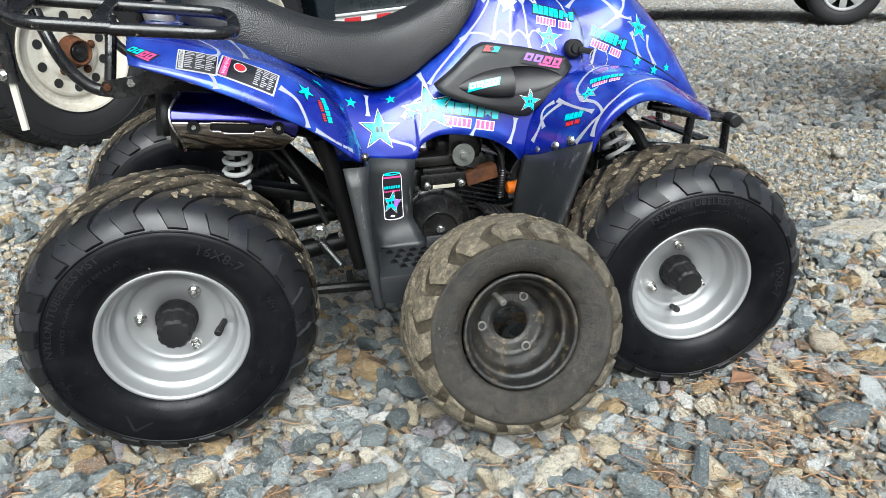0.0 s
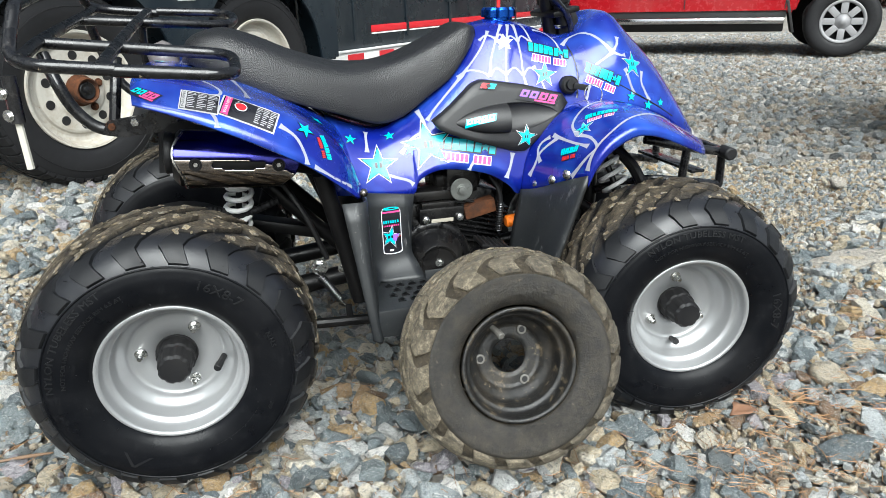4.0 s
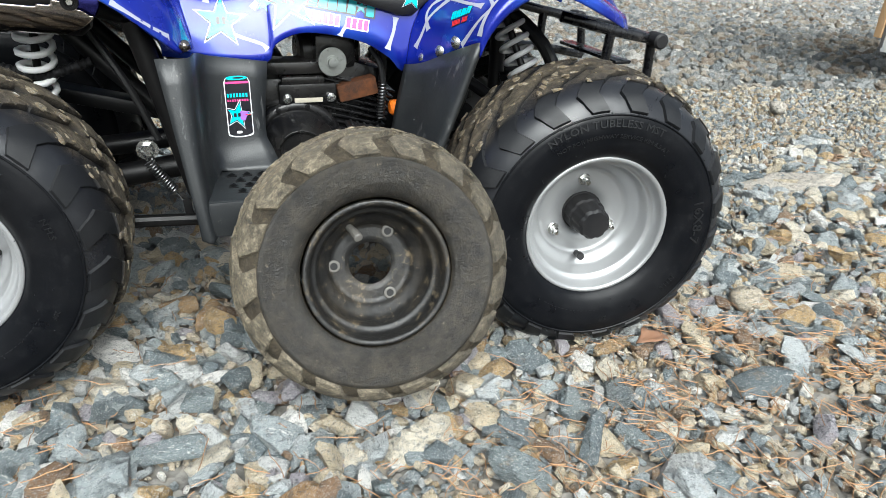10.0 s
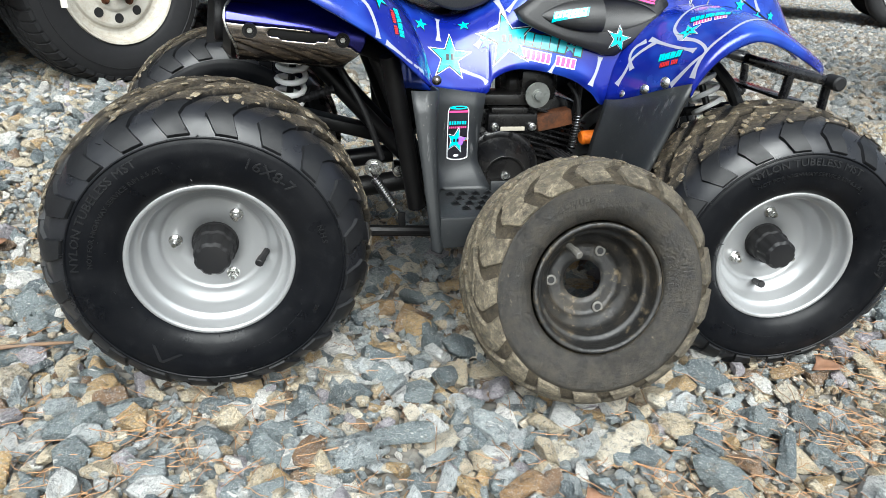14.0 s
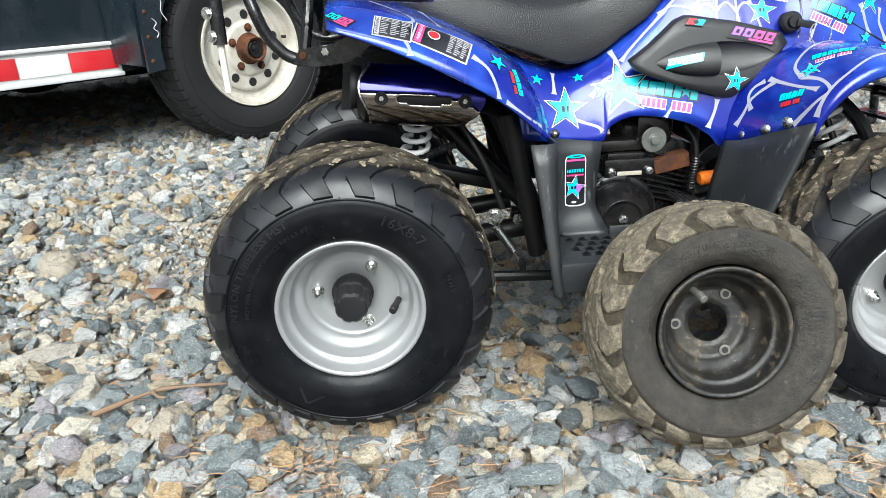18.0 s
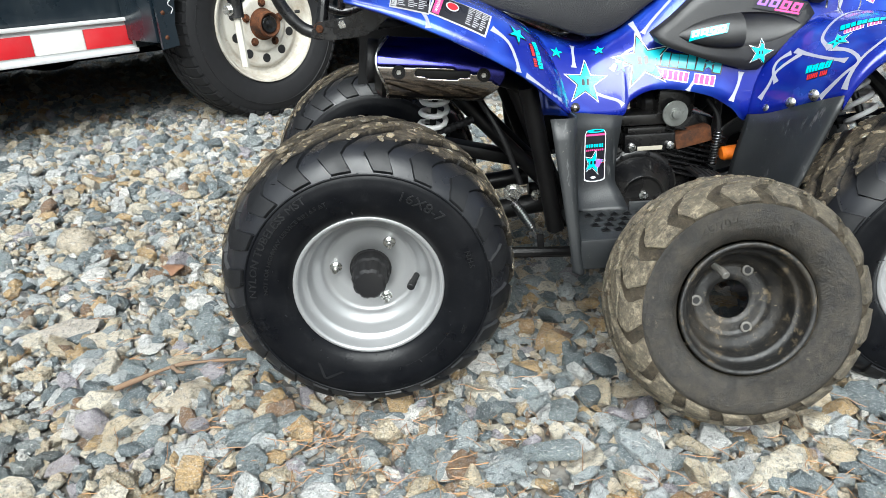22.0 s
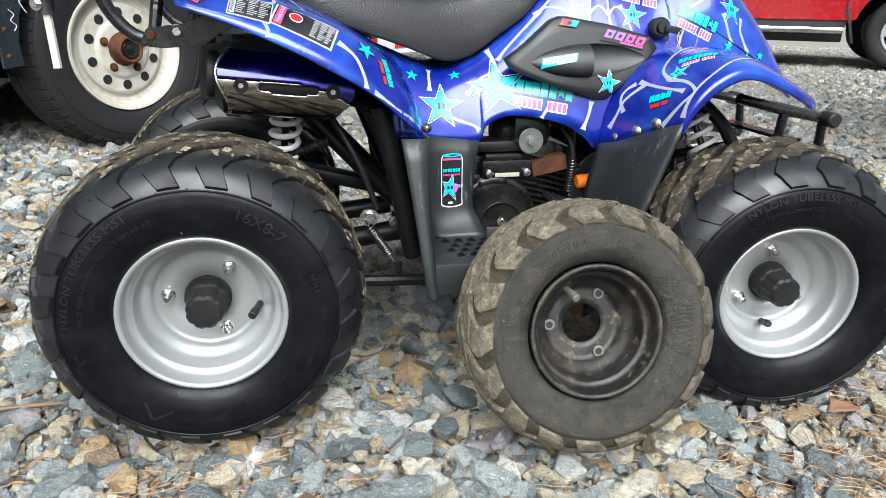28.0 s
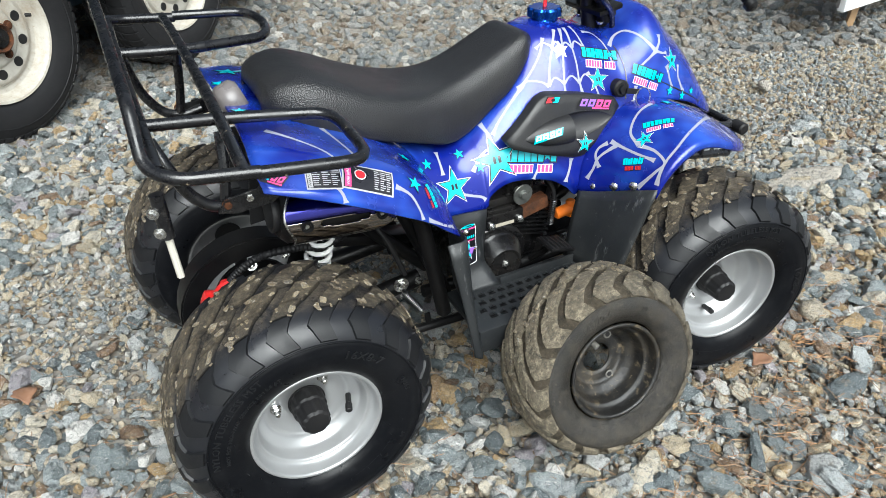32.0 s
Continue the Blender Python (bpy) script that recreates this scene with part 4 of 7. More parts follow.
REAR_FENDER = [
    [(-0.385, 0, 0.600), (-0.388, -0.09, 0.602), (-0.392, -0.17, 0.598), (-0.396, -0.222, 0.588), (-0.393, -0.262, 0.566)],
    [(-0.330, 0, 0.592), (-0.330, -0.09, 0.594), (-0.330, -0.17, 0.588), (-0.326, -0.232, 0.578), (-0.332, -0.272, 0.545)],
    [(-0.265, 0, 0.572), (-0.265, -0.09, 0.574), (-0.262, -0.165, 0.566), (-0.258, -0.236, 0.556), (-0.271, -0.278, 0.519)],
    [(-0.205, 0, 0.545), (-0.205, -0.09, 0.548), (-0.202, -0.155, 0.540), (-0.197, -0.234, 0.531), (-0.214, -0.280, 0.490)],
    [(-0.155, 0, 0.515), (-0.155, -0.09, 0.518), (-0.152, -0.148, 0.508), (-0.150, -0.224, 0.500), (-0.169, -0.272, 0.462)],
    [(-0.120, 0, 0.480), (-0.118, -0.09, 0.490), (-0.114, -0.150, 0.470), (-0.114, -0.208, 0.456), (-0.131, -0.262, 0.430)],
    [(-0.098, 0, 0.440), (-0.096, -0.09, 0.455), (-0.094, -0.148, 0.405), (-0.093, -0.196, 0.404), (-0.106, -0.250, 0.408)],
]
FENDER = [r + [(r[-1][0] + 0.003, r[-1][1] - 0.003, r[-1][2] - 0.015)] for r in FENDER]
shell("front_fender", FENDER, M_PAINT, ATV, label="blue front mudguard")
shell("front_fender", [[(x, -y, z) for x, y, z in r] for r in FENDER], M_PAINT, ATV, label="blue front mudguard")
shell("rear_fender", REAR_FENDER, M_PAINT, ATV, mirror=True, label="blue rear mudguards joined behind the seat")

# seat
SEAT_TOP = [(-0.338, 0.612, 0.600, 0.060), (-0.325, 0.634, 0.598, 0.088), (-0.278, 0.644, 0.576, 0.112), (-0.225, 0.628, 0.552, 0.118), (-0.165, 0.602, 0.530, 0.115), (-0.10, 0.583, 0.508, 0.104),
            (-0.045, 0.580, 0.489, 0.090), (0.0, 0.588, 0.496, 0.080), (0.05, 0.607, 0.528, 0.075), (0.09, 0.626, 0.556, 0.072), (0.122, 0.640, 0.597, 0.066), (0.140, 0.636, 0.622, 0.050)]
SEAT = [[(x, -w * f, lo + (hi - lo) * g) for f, g in ((0, 1), (0.5, 0.995), (0.8, 0.93), (0.94, 0.76), (1.0, 0.5), (1.03, 0.22), (1.02, 0.0))] for x, hi, lo, w in SEAT_TOP]
shell("seat", SEAT, M_SEAT, ATV, 0.004, True, "black grained vinyl seat with a dip in the middle")
SHELLS.pop()

# lower black plastic: foot well, leg shields
def leg_parts(s):
    """Plastic of one side; s = 1 for the near side, -1 for the far one."""
    def p(x, y, z):
        return (x, y * s, z)
    shell("foot_well", [
        [p(-0.134, -0.262, 0.405), p(-0.118, -0.285, 0.290), p(-0.108, -0.297, 0.215), p(-0.106, -0.298, 0.194)],
        [p(-0.098, -0.255, 0.404), p(-0.098, -0.278, 0.290), p(-0.092, -0.292, 0.215), p(-0.090, -0.296, 0.194)],
        [p(-0.090, -0.182, 0.396), p(-0.088, -0.188, 0.290), p(-0.080, -0.194, 0.256), p(-0.078, -0.204, 0.241)],
        [p(-0.070, -0.160, 0.388), p(-0.066, -0.165, 0.290), p(-0.060, -0.174, 0.258), p(-0.056, -0.192, 0.241)],
        [p(-0.001, -0.152, 0.378), p(-0.010, -0.158, 0.290), p(-0.002, -0.168, 0.262), p(0.006, -0.194, 0.241)],
    ], M_BLACK_PLASTIC, ATV, 0.0035, label="dusty black plastic foot well")
    board = box(0.31, 0.125, 0.012, p(0.060, -0.232, 0.236), 0.004)
    lip = box(0.31, 0.010, 0.046, p(0.060, -0.292, 0.218), 0.004)
    floor_ = part("foot_board", joined(board, lip), M_BLACK_PLASTIC, ATV, "black foot board with grip slots")
    part("board_kerb", box(0.162, 0.005, 0.017, p(0.085, -0.1945, 0.247), 0.002, (-8 * s, 0, 0)), M_BLACK_PLASTIC, floor_, "low rim along the foot board")
    for i in range(12):
        for j in range(4):
            x, y = -0.062 + 0.0195 * i + 0.0097 * (j % 2), -0.208 - 0.0195 * j
            part("grip_slot", box(0.0125, 0.0070, 0.0012, p(x, y - 0.003, 0.2424)), M_FRAME, floor_)
            tooth = mesh_of("grip_tooth", [p(x - 0.0062, y, 0.242), p(x, y - 0.0035, 0.2475), p(x + 0.0062, y, 0.242), p(x - 0.0062, y + 0.0045, 0.242), p(x, y + 0.0020, 0.2470), p(x + 0.0062, y + 0.0045, 0.242)],
                            [(0, 2, 1), (3, 4, 5), (0, 1, 4, 3), (1, 2, 5, 4), (0, 3, 5, 2)])
            part("grip_tooth", tooth, M_BLACK_PLASTIC, floor_)
    shell("leg_shield", [
        [p(0.186, -0.166, 0.372), p(0.172, -0.168, 0.310), p(0.160, -0.172, 0.240)],
        [p(0.203, -0.197, 0.380), p(0.184, -0.205, 0.310), p(0.166, -0.212, 0.240)],
        [p(0.222, -0.254, 0.404), p(0.196, -0.258, 0.318), p(0.172, -0.262, 0.240)],
        [p(0.238, -0.302, 0.423), p(0.208, -0.298, 0.330), p(0.178, -0.294, 0.240)],
        [p(0.247, -0.298, 0.423), p(0.217, -0.294, 0.330), p(0.186, -0.288, 0.240)],
    ], M_BLACK_PLASTIC, ATV, 0.0035, label="dusty black plastic leg shield")
    for x, y, z in ((0.215, -0.180, 0.383), (0.225, -0.222, 0.400), (0.232, -0.262, 0.418)):
        b = lathe([(-0.004, 0.0), (-0.0035, 0.004), (-0.001, 0.0075), (0.0, 0.008)], 14)
        bmesh.ops.transform(b, matrix=pose(x - 0.010, (y - 0.004) * s, z, 0, 0, -62 if s > 0 else -118), verts=b.verts)
        part("fender_bolt", b, M_STEEL, ATV, "round steel fender bolt", True)


leg_parts(1)
leg_parts(-1)

# black side pod with a scoop, one each side
def pod_parts(s):
    def on(x, z):
        y = 0.148 - 0.55 * max(0, z - 0.46) * 0.5
        return -y * s
    rim_pts = [(0.036, 0.492), (0.066, 0.511), (0.112, 0.549), (0.130, 0.555), (0.205, 0.543), (0.282, 0.523), (0.279, 0.507), (0.235, 0.468), (0.197, 0.435), (0.180, 0.435), (0.110, 0.457), (0.052, 0.477)]
    # the panel is a ring round an eye-shaped opening, which holds the bulge and the hollow of the scoop
    n = 48
    x0, x1, half = 0.076, 0.258, 0.0235

    def eye(u, v):
        return (x0 + x1) / 2 + (x1 - x0) / 2 * u, 0.490 + 0.006 * (u + 1) * 0.5 + half * (1 - abs(u) ** 2.2) ** 0.75 * v

    outer = []
    cx, cz = 0.152, 0.494
    for i in range(n):
        a = 2 * math.pi * i / n
        dx, dz = math.cos(a), math.sin(a)
        best = 9.0
        for (ax, az_), (bx, bz) in zip(rim_pts, rim_pts[1:] + rim_pts[:1]):
            det = dx * (az_ - bz) - dz * (ax - bx)
            if abs(det) > 1e-9:
                t = ((ax - cx) * (az_ - bz) - (az_ - cz) * (ax - bx)) / det
                w = (dx * (az_ - cz) - dz * (ax - cx)) / det
                if t > 0 and -1e-6 <= w <= 1 + 1e-6:
                    best = min(best, t)
        outer.append((cx + dx * best, cz + dz * best))
    inner = []
    for i in range(n):
        a = 2 * math.pi * i / n
        inner.append(eye(math.cos(a), math.copysign(1.0, math.sin(a)) if abs(math.sin(a)) > 1e-6 else 0.0))
    rows = []
    for k, h in ((0.0, -0.012), (0.0, 0.004), (0.05, 0.008), (0.5, 0.009), (1.0, 0.009)):
        rows.append([(p[0] + (q[0] - p[0]) * k, on(0, p[1] + (q[1] - p[1]) * k) - h * s, p[1] + (q[1] - p[1]) * k) for p, q in zip(outer, inner)])
    verts = [v for r in rows for v in r]
    faces = [(i * n + j, i * n + (j + 1) % n, (i + 1) * n + (j + 1) % n, (i + 1) * n + j) for i in range(len(rows) - 1) for j in range(n)]
    pod = part("side_pod", mesh_of("side_pod", verts, faces, True), M_POD, ATV, "matt black plastic scoop panel")
    SHELLS.append((verts, faces))
    us = [-math.cos(math.pi / 2 * i / 10) for i in range(10)] + [-0.001, 0.004] + [math.sin(math.pi / 2 * i / 10) for i in range(1, 11)]
    verts, faces = [], []
    for u in us:
        for j in range(11):
            v = math.sin(math.pi / 2 * (j / 5 - 1))
            x, z = eye(u, v)
            if u < 0:
                h = 0.009 + 0.020 * math.sqrt(max(0.0, 1 - v * v)) * (1 - abs(u) ** 1.7)
            else:
                h = 0.009 - 0.0125 * (1 - v * v) ** 0.6 * (1 - u ** 1.5)
            verts.append((x, on(x, z) - h * s, z))
    faces = [(i * 11 + j, i * 11 + j + 1, (i + 1) * 11 + j + 1, (i + 1) * 11 + j) for i in range(len(us) - 1) for j in range(10)]
    SHELLS.append((verts, faces))
    cut = us.index(-0.001)
    part("scoop", mesh_of("scoop", verts, [f for f in faces if f[3] // 11 <= cut], True), M_POD, pod, "bulging half of the scoop")
    part("scoop_mouth", mesh_of("scoop_mouth", verts, [f for f in faces if f[0] // 11 == cut]), M_DARK_TRIM, pod, "dark mouth of the scoop")
    part("scoop_hollow", mesh_of("scoop_hollow", verts, [f for f in faces if f[0] // 11 > cut], True), M_POD, pod, "hollow in front of the scoop")
    return pod


pod_parts(1)
pod_parts(-1)

# petrol cap, steering column, key
def petrol_lid():
    bm = lathe(crisp([(-0.012, 0.0), (-0.012, 0.025), (-0.006, 0.025), (-0.006, 0.031), (0.006, 0.031), (0.010, 0.028), (0.010, 0.0)]), 72)
    for v in bm.verts:
        a = math.atan2(v.co.z, v.co.x)
        if v.co.y > -0.007:
            k = 1 - 0.16 * max(0.0, math.cos(6 * a)) ** 2
            v.co.x, v.co.z = v.co.x * k, v.co.z * k
    return bm


cap = part("petrol_cap", petrol_lid(), M_BLUE_ANODISED, ATV, "blue anodised petrol cap", False, pose(0.203, 0, 0.655, 90, 0, 0))
part("breather_hose", tube([(0.203, 0, 0.662), (0.203, 0, 0.69), (0.198, 0.002, 0.72), (0.215, 0.006, 0.745), (0.25, 0.01, 0.755), (0.29, 0.01, 0.74)], 0.0035, 8), M_RED_PLASTIC, cap, "thin red breather hose").matrix_parent_inverse = (pose(0.203, 0, 0.655, 90, 0, 0)).inverted()
stem = part("steering_column", rod(0.016, (0.335, 0, 0.48), (0.285, 0, 0.745), 14), M_FRAME, ATV, "black steering column")
for y in (-0.032, 0.032):
    part("riser", joined(rod(0.0125, (0.318, y, 0.628), (0.292, y, 0.742), 18, 0.004), rod(0.0165, (0.309, y, 0.668), (0.306, y, 0.682), 18, 0.002)), M_FRAME, stem, "black handlebar riser")
    bolt("riser_bolt", (0.284, y - 0.006, 0.742), (-0.2, 0, 1), 0.0055, stem, None, "zinc clamp bolt")
    bolt("riser_bolt", (0.302, y + 0.006, 0.746), (-0.2, 0, 1), 0.0055, stem)
    bolt("clamp_nut", (0.306, y, 0.632), (0, 0, -1), 0.0055, stem)
part("clamp_plate", joined(box(0.052, 0.108, 0.010, (0.312, 0, 0.655), 0.003, (0, -12, 0)), box(0.046, 0.100, 0.014, (0.299, 0, 0.713), 0.004, (0, -12, 0))), M_FRAME, stem, "black clamp plate")
part("column_shroud", box(0.045, 0.05, 0.05, (0.332, 0, 0.628), 0.012, (0, -12, 0)), M_CAP, stem, "black column shroud")
bar = part("handlebar", tube(rounded_path([(0.215, -0.345, 0.800), (0.262, -0.20, 0.800), (0.285, -0.07, 0.735), (0.285, 0.07, 0.735), (0.262, 0.20, 0.800), (0.215, 0.345, 0.800)], 0.05), 0.011, 12, smooth_path=False), M_FRAME, ATV, "black tubular handlebar")
for s in (-1, 1):
    part("grip", rod(0.0165, (0.247, 0.245 * s, 0.800), (0.213, 0.352 * s, 0.800), 16, 0.004), M_CAP, bar, "black rubber grip")
    part("lever", joined(tube([(0.275, 0.21 * s, 0.792), (0.300, 0.245 * s, 0.775), (0.316, 0.30 * s, 0.745), (0.321, 0.340 * s, 0.724)], 0.0055, 8), lathe([(-0.010, 0.0), (-0.007, 0.007), (0, 0.010), (0.007, 0.007), (0.010, 0.0)], 12) if s > 0 else rod(0.0095, (0.320, -0.336, 0.727), (0.3215, -0.350, 0.718), 12, 0.004)), M_FRAME, bar, "black ball-ended lever") if s < 0 else None
for i, y in enumerate((-0.03, -0.012, 0.014, 0.03)):
    part("cable", tube([(0.268 - 0.008 * i, y - 0.01, 0.78), (0.262 + 0.034 * i, y * 2.2 - 0.01, 0.70), (0.318 + 0.010 * i, y * 1.6, 0.645), (0.34, y, 0.57)], 0.0054, 10), M_RACK, ATV, "black control cable")
key = part("key_switch", joined(rod(0.0155, (0.286, -0.112, 0.536), (0.283, -0.141, 0.540), 18, 0.003), rod(0.0085, (0.283, -0.141, 0.540), (0.283, -0.147, 0.541), 14)), M_CAP, ATV, "black ignition switch with key")
part("key_head", box(0.026, 0.004, 0.010, (0.297, -0.152, 0.537), 0.0015, (0, 12, -8)), M_CAP, key)
ring = [(0.318 + 0.0165 * math.cos(a), -0.158 + 0.004 * math.sin(a), 0.524 + 0.0165 * math.sin(a)) for a in [radians(20 * i) for i in range(18)]]
part("key_ring", tube(ring, 0.0010, 6, closed=True, smooth_path=False), M_STEEL, key, "thin steel key ring")
fob = joined(box(0.012, 0.0035, 0.020, (0.303, -0.167, 0.494), 0.0016, (0, 28, 0)), box(0.015, 0.004, 0.020, (0.2965, -0.169, 0.482), 0.0018, (0, 24, 4)), box(0.009, 0.003, 0.010, (0.2915, -0.170, 0.471), 0.0012, (0, 30, 0)), tube([(0.310, -0.162, 0.509), (0.307, -0.165, 0.502)], 0.0012, 6))
part("key_fob", fob, M_STEEL, key, "small cast steel key fob")

# rear rack
def rack():
    z0, z1 = 0.600, 0.622
    r = part("rack", tube(rounded_path([(-0.40, -0.296, 0.612), (-0.262, -0.302, z0), (-0.258, -0.235, 0.606), (-0.264, -0.165, 0.616), (-0.41, -0.148, 0.630), (-0.510, -0.152, 0.641)], 0.035), 0.0082, 14, smooth_path=False), M_RACK, ATV, "black tubular steel rear rack")
    for s in (-1, 1):
        lift = 0.0 if s < 0 else 0.054
        if s > 0:
            part("rack_loop", tube(rounded_path([(-0.40, 0.275, 0.670), (-0.275, 0.262, 0.664), (-0.255, 0.205, 0.655), (-0.268, 0.150, 0.645), (-0.41, 0.105, 0.656), (-0.510, 0.114, 0.662)], 0.035), 0.0082, 14, smooth_path=False), M_RACK, r, "black rack loop")
        part("rack_side", tube(rounded_path([(-0.398, 0.286 * s - 0.010, 0.613 + lift), (-0.492, 0.281 * s - 0.008, 0.622 + lift), (-0.522, 0.256 * s - 0.004, 0.630 + lift), (-0.520, 0.226 * s, 0.667 + lift)], 0.028), 0.0082, 14, smooth_path=False), M_RACK, r)
        part("rack_strut", tube(rounded_path([(-0.418, 0.160 * s, 0.632 + 0.09 * 0.160 * s), (-0.424, 0.180 * s, 0.57), (-0.432, 0.185 * s, 0.528)], 0.02), 0.0075, 10, smooth_path=False), M_RACK, r)
        part("rack_brace", tube([(-0.506, 0.170 * s, 0.642 + 0.015 * s), (-0.492, 0.187 * s, 0.590), (-0.478, 0.188 * s, 0.556), (-0.455, 0.188 * s, 0.530), (-0.425, 0.188 * s, 0.522), (-0.395, 0.186 * s, 0.528)], 0.0082, 12), M_RACK, r, "curved black brace")
        b = plate([(-0.055, -0.012), (-0.045, 0.006), (0.0, 0.012), (0.075, 0.040), (0.080, 0.028), (0.020, -0.014), (-0.03, -0.018)], 0.005, pose(-0.392, 0.197 * s if s < 0 else 0.192, 0.532, 90, 0, 0), 0.001)
        part("bracket", b, M_RACK, r)
        bolt("rack_bolt", (-0.402, 0.200 * s, 0.534), (0, s, 0), 0.0058, r, None, "zinc rack bolt")
        bolt("rack_screw", (-0.432, 0.200 * s, 0.530), (0, s, 0), 0.0055, r, M_RUST, "rusty rack screw")
    part("rack_cross", tube([(-0.417, -0.298, 0.615), (-0.414, -0.148, 0.635), (-0.414, 0.105, 0.660), (-0.417, 0.276, 0.670)], 0.0082, 12), M_RACK, r, "black cross bar worn to grey")
    part("rack_cross", tube([(-0.508, -0.268, 0.628), (-0.510, -0.150, 0.643), (-0.510, 0.114, 0.664), (-0.508, 0.258, 0.678)], 0.0082, 12), M_RACK, r)
    part("rack_hoop", tube(rounded_path([(-0.520, -0.226, 0.664), (-0.519, -0.204, 0.689), (-0.519, 0.200, 0.735), (-0.520, 0.226, 0.717)], 0.03), 0.0082, 12, smooth_path=False), M_RACK, r, "raised black end hoop")
    s = part("flag_socket", tube([(-0.517, -0.292, 0.612), (-0.517, -0.294, 0.556)], 0.0085, 12), M_RACK, r, "short black socket tube")
    part("flag_pin", tube([(-0.517, -0.294, 0.560), (-0.516, -0.295, 0.53), (-0.515, -0.296, 0.500)], 0.0045, 8), plastic("weathered_pin", (0.5, 0.48, 0.42), 0.6, 0.3), s, "stub of a pale flag pole")
    bolt("socket_bolt", (-0.526, -0.298, 0.592), (-0.4, -1, 0), 0.0048, r)
    bolt("socket_bolt", (-0.524, -0.299, 0.566), (-0.4, -1, 0), 0.0048, r)


rack()

# tail lamp
part("tail_lamp", joined(rod(0.030, (-0.352, -0.004, 0.606), (-0.389, -0.004, 0.592), 20, 0.008)), M_LAMP, ATV, "clouded grey tail lamp", True)

# silencer with heat shield
def silencer():
    tilt = -5.0
    base = pose(-0.278, -0.158, 0.463, 0, -tilt, 0) @ Matrix.Scale(1.04, 4)
    can = part("silencer", rod(0.041, (-0.084, 0, 0), (0.075, 0, 0), 28, 0.01), M_FRAME, ATV, "black exhaust silencer", False, base)
    part("tail_pipe", lathe([(0.004, 0.0), (0.004, 0.028), (-0.010, 0.030), (-0.012, 0.028), (-0.010, 0.024), (0.002, 0.021), (0.002, 0.0)], 32), M_CAP, can, "dark tail pipe", True, pose(-0.083, 0, 0.008, 0, 0, -90))
    part("exhaust_pipe", tube([(0.07, 0, -0.006), (0.12, 0.02, -0.02), (0.18, 0.06, -0.06), (0.27, 0.085, -0.12)], 0.012, 12), M_FRAME, can)
    R0 = 0.0455
    nx, na = 60, 34
    verts, split = [], ([], [])
    for i in range(nx + 1):
        for j in range(na + 1):
            g = 70 - 126 * j / na
            a = radians(g)
            back = -0.082 + 0.016 * math.sin(min(1.0, abs(g - 20) / 60) * math.pi / 2) ** 2
            front = 0.090 - 0.036 * (abs(g - 12) / 62) ** 2.2
            verts.append((back + (front - back) * i / nx, -R0 * math.cos(a), R0 * math.sin(a)))
    k = na + 1
    for i in range(nx):
        for j in range(na):
            q = (i * k + j, i * k + j + 1, (i + 1) * k + j + 1, (i + 1) * k + j)
            x, z = sum(verts[p][0] for p in q) / 4, sum(verts[p][2] for p in q) / 4
            if abs((x - 0.006) / 0.037) ** 6 + abs((z - 0.001) / 0.0058) ** 3 < 1:
                continue
            # dark blue metal above a line that drops towards the front
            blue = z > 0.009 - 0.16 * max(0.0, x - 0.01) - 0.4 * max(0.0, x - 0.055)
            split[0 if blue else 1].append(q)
    for name, mat, lab, fs in (("heat_shield_top", M_BLUE_CHROME, "dark blue upper half of the shield", split[0]), ("heat_shield", M_CHROME, "polished chrome lower half of the shield", split[1])):
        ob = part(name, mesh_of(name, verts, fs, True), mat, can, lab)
        e = ob.modifiers.new("thickness", "SOLIDIFY")
        e.thickness = 0.0022
    part("shield_lip", tube([verts[j] for j in range(0, k, 3)], 0.0019, 8, 3), M_STEEL, can, "bright rolled edge of the shield")
    for x in (-0.052, 0.060):
        b = part("shield_bolt", lathe([(0.001, 0.0092), (-0.003, 0.0088), (-0.003, 0.0055), (-0.0005, 0.005), (-0.0005, 0)], 18), M_FRAME, can, "dark shield bolt", False, pose(x, -R0 - 0.0008, 0.001))
        part("bolt_socket", lathe([(-0.001, 0.0), (-0.001, 0.0035), (0.001, 0.0035)], 6), M_STEEL, b)


silencer()


# black plastic behind the silencer and between the frame tubes
for s in (-1, 1):
    inner = plate([(-0.150, -0.020), (-0.140, 0.055), (0.070, 0.075), (0.105, 0.030), (0.112, -0.045), (0.060, -0.030), (-0.060, -0.012)], 0.004, pose(-0.245, 0.104 * s, 0.458, 90, 0, 0), 0.001)
    part("inner_fender", inner, M_CAP, ATV, "black plastic inner mudguard")

# springs and dampers, arms, frame
M_SLEEVE = metal("dark_steel_sleeve", (0.14, 0.14, 0.145), 0.35)
def damper(name, low, high, r, wire, turns, mat, label):
    d = part(name, joined(rod(r * 0.42, low, (Vector(low) * 0.45 + Vector(high) * 0.55), 14), rod(r * 0.25, low, high, 12), rod(r * 1.05, Vector(high) * 0.93 + Vector(low) * 0.07, high, 16, 0.002), rod(r * 0.8, low, Vector(low) * 0.9 + Vector(high) * 0.1, 14, 0.002)), M_FRAME, ATV, label)
    a, b = Vector(low) * 0.86 + Vector(high) * 0.14, Vector(low) * 0.08 + Vector(high) * 0.92
    part("coil_spring", coil(a, b, r, wire, turns), mat, d, "light grey coil spring", True)
    return d


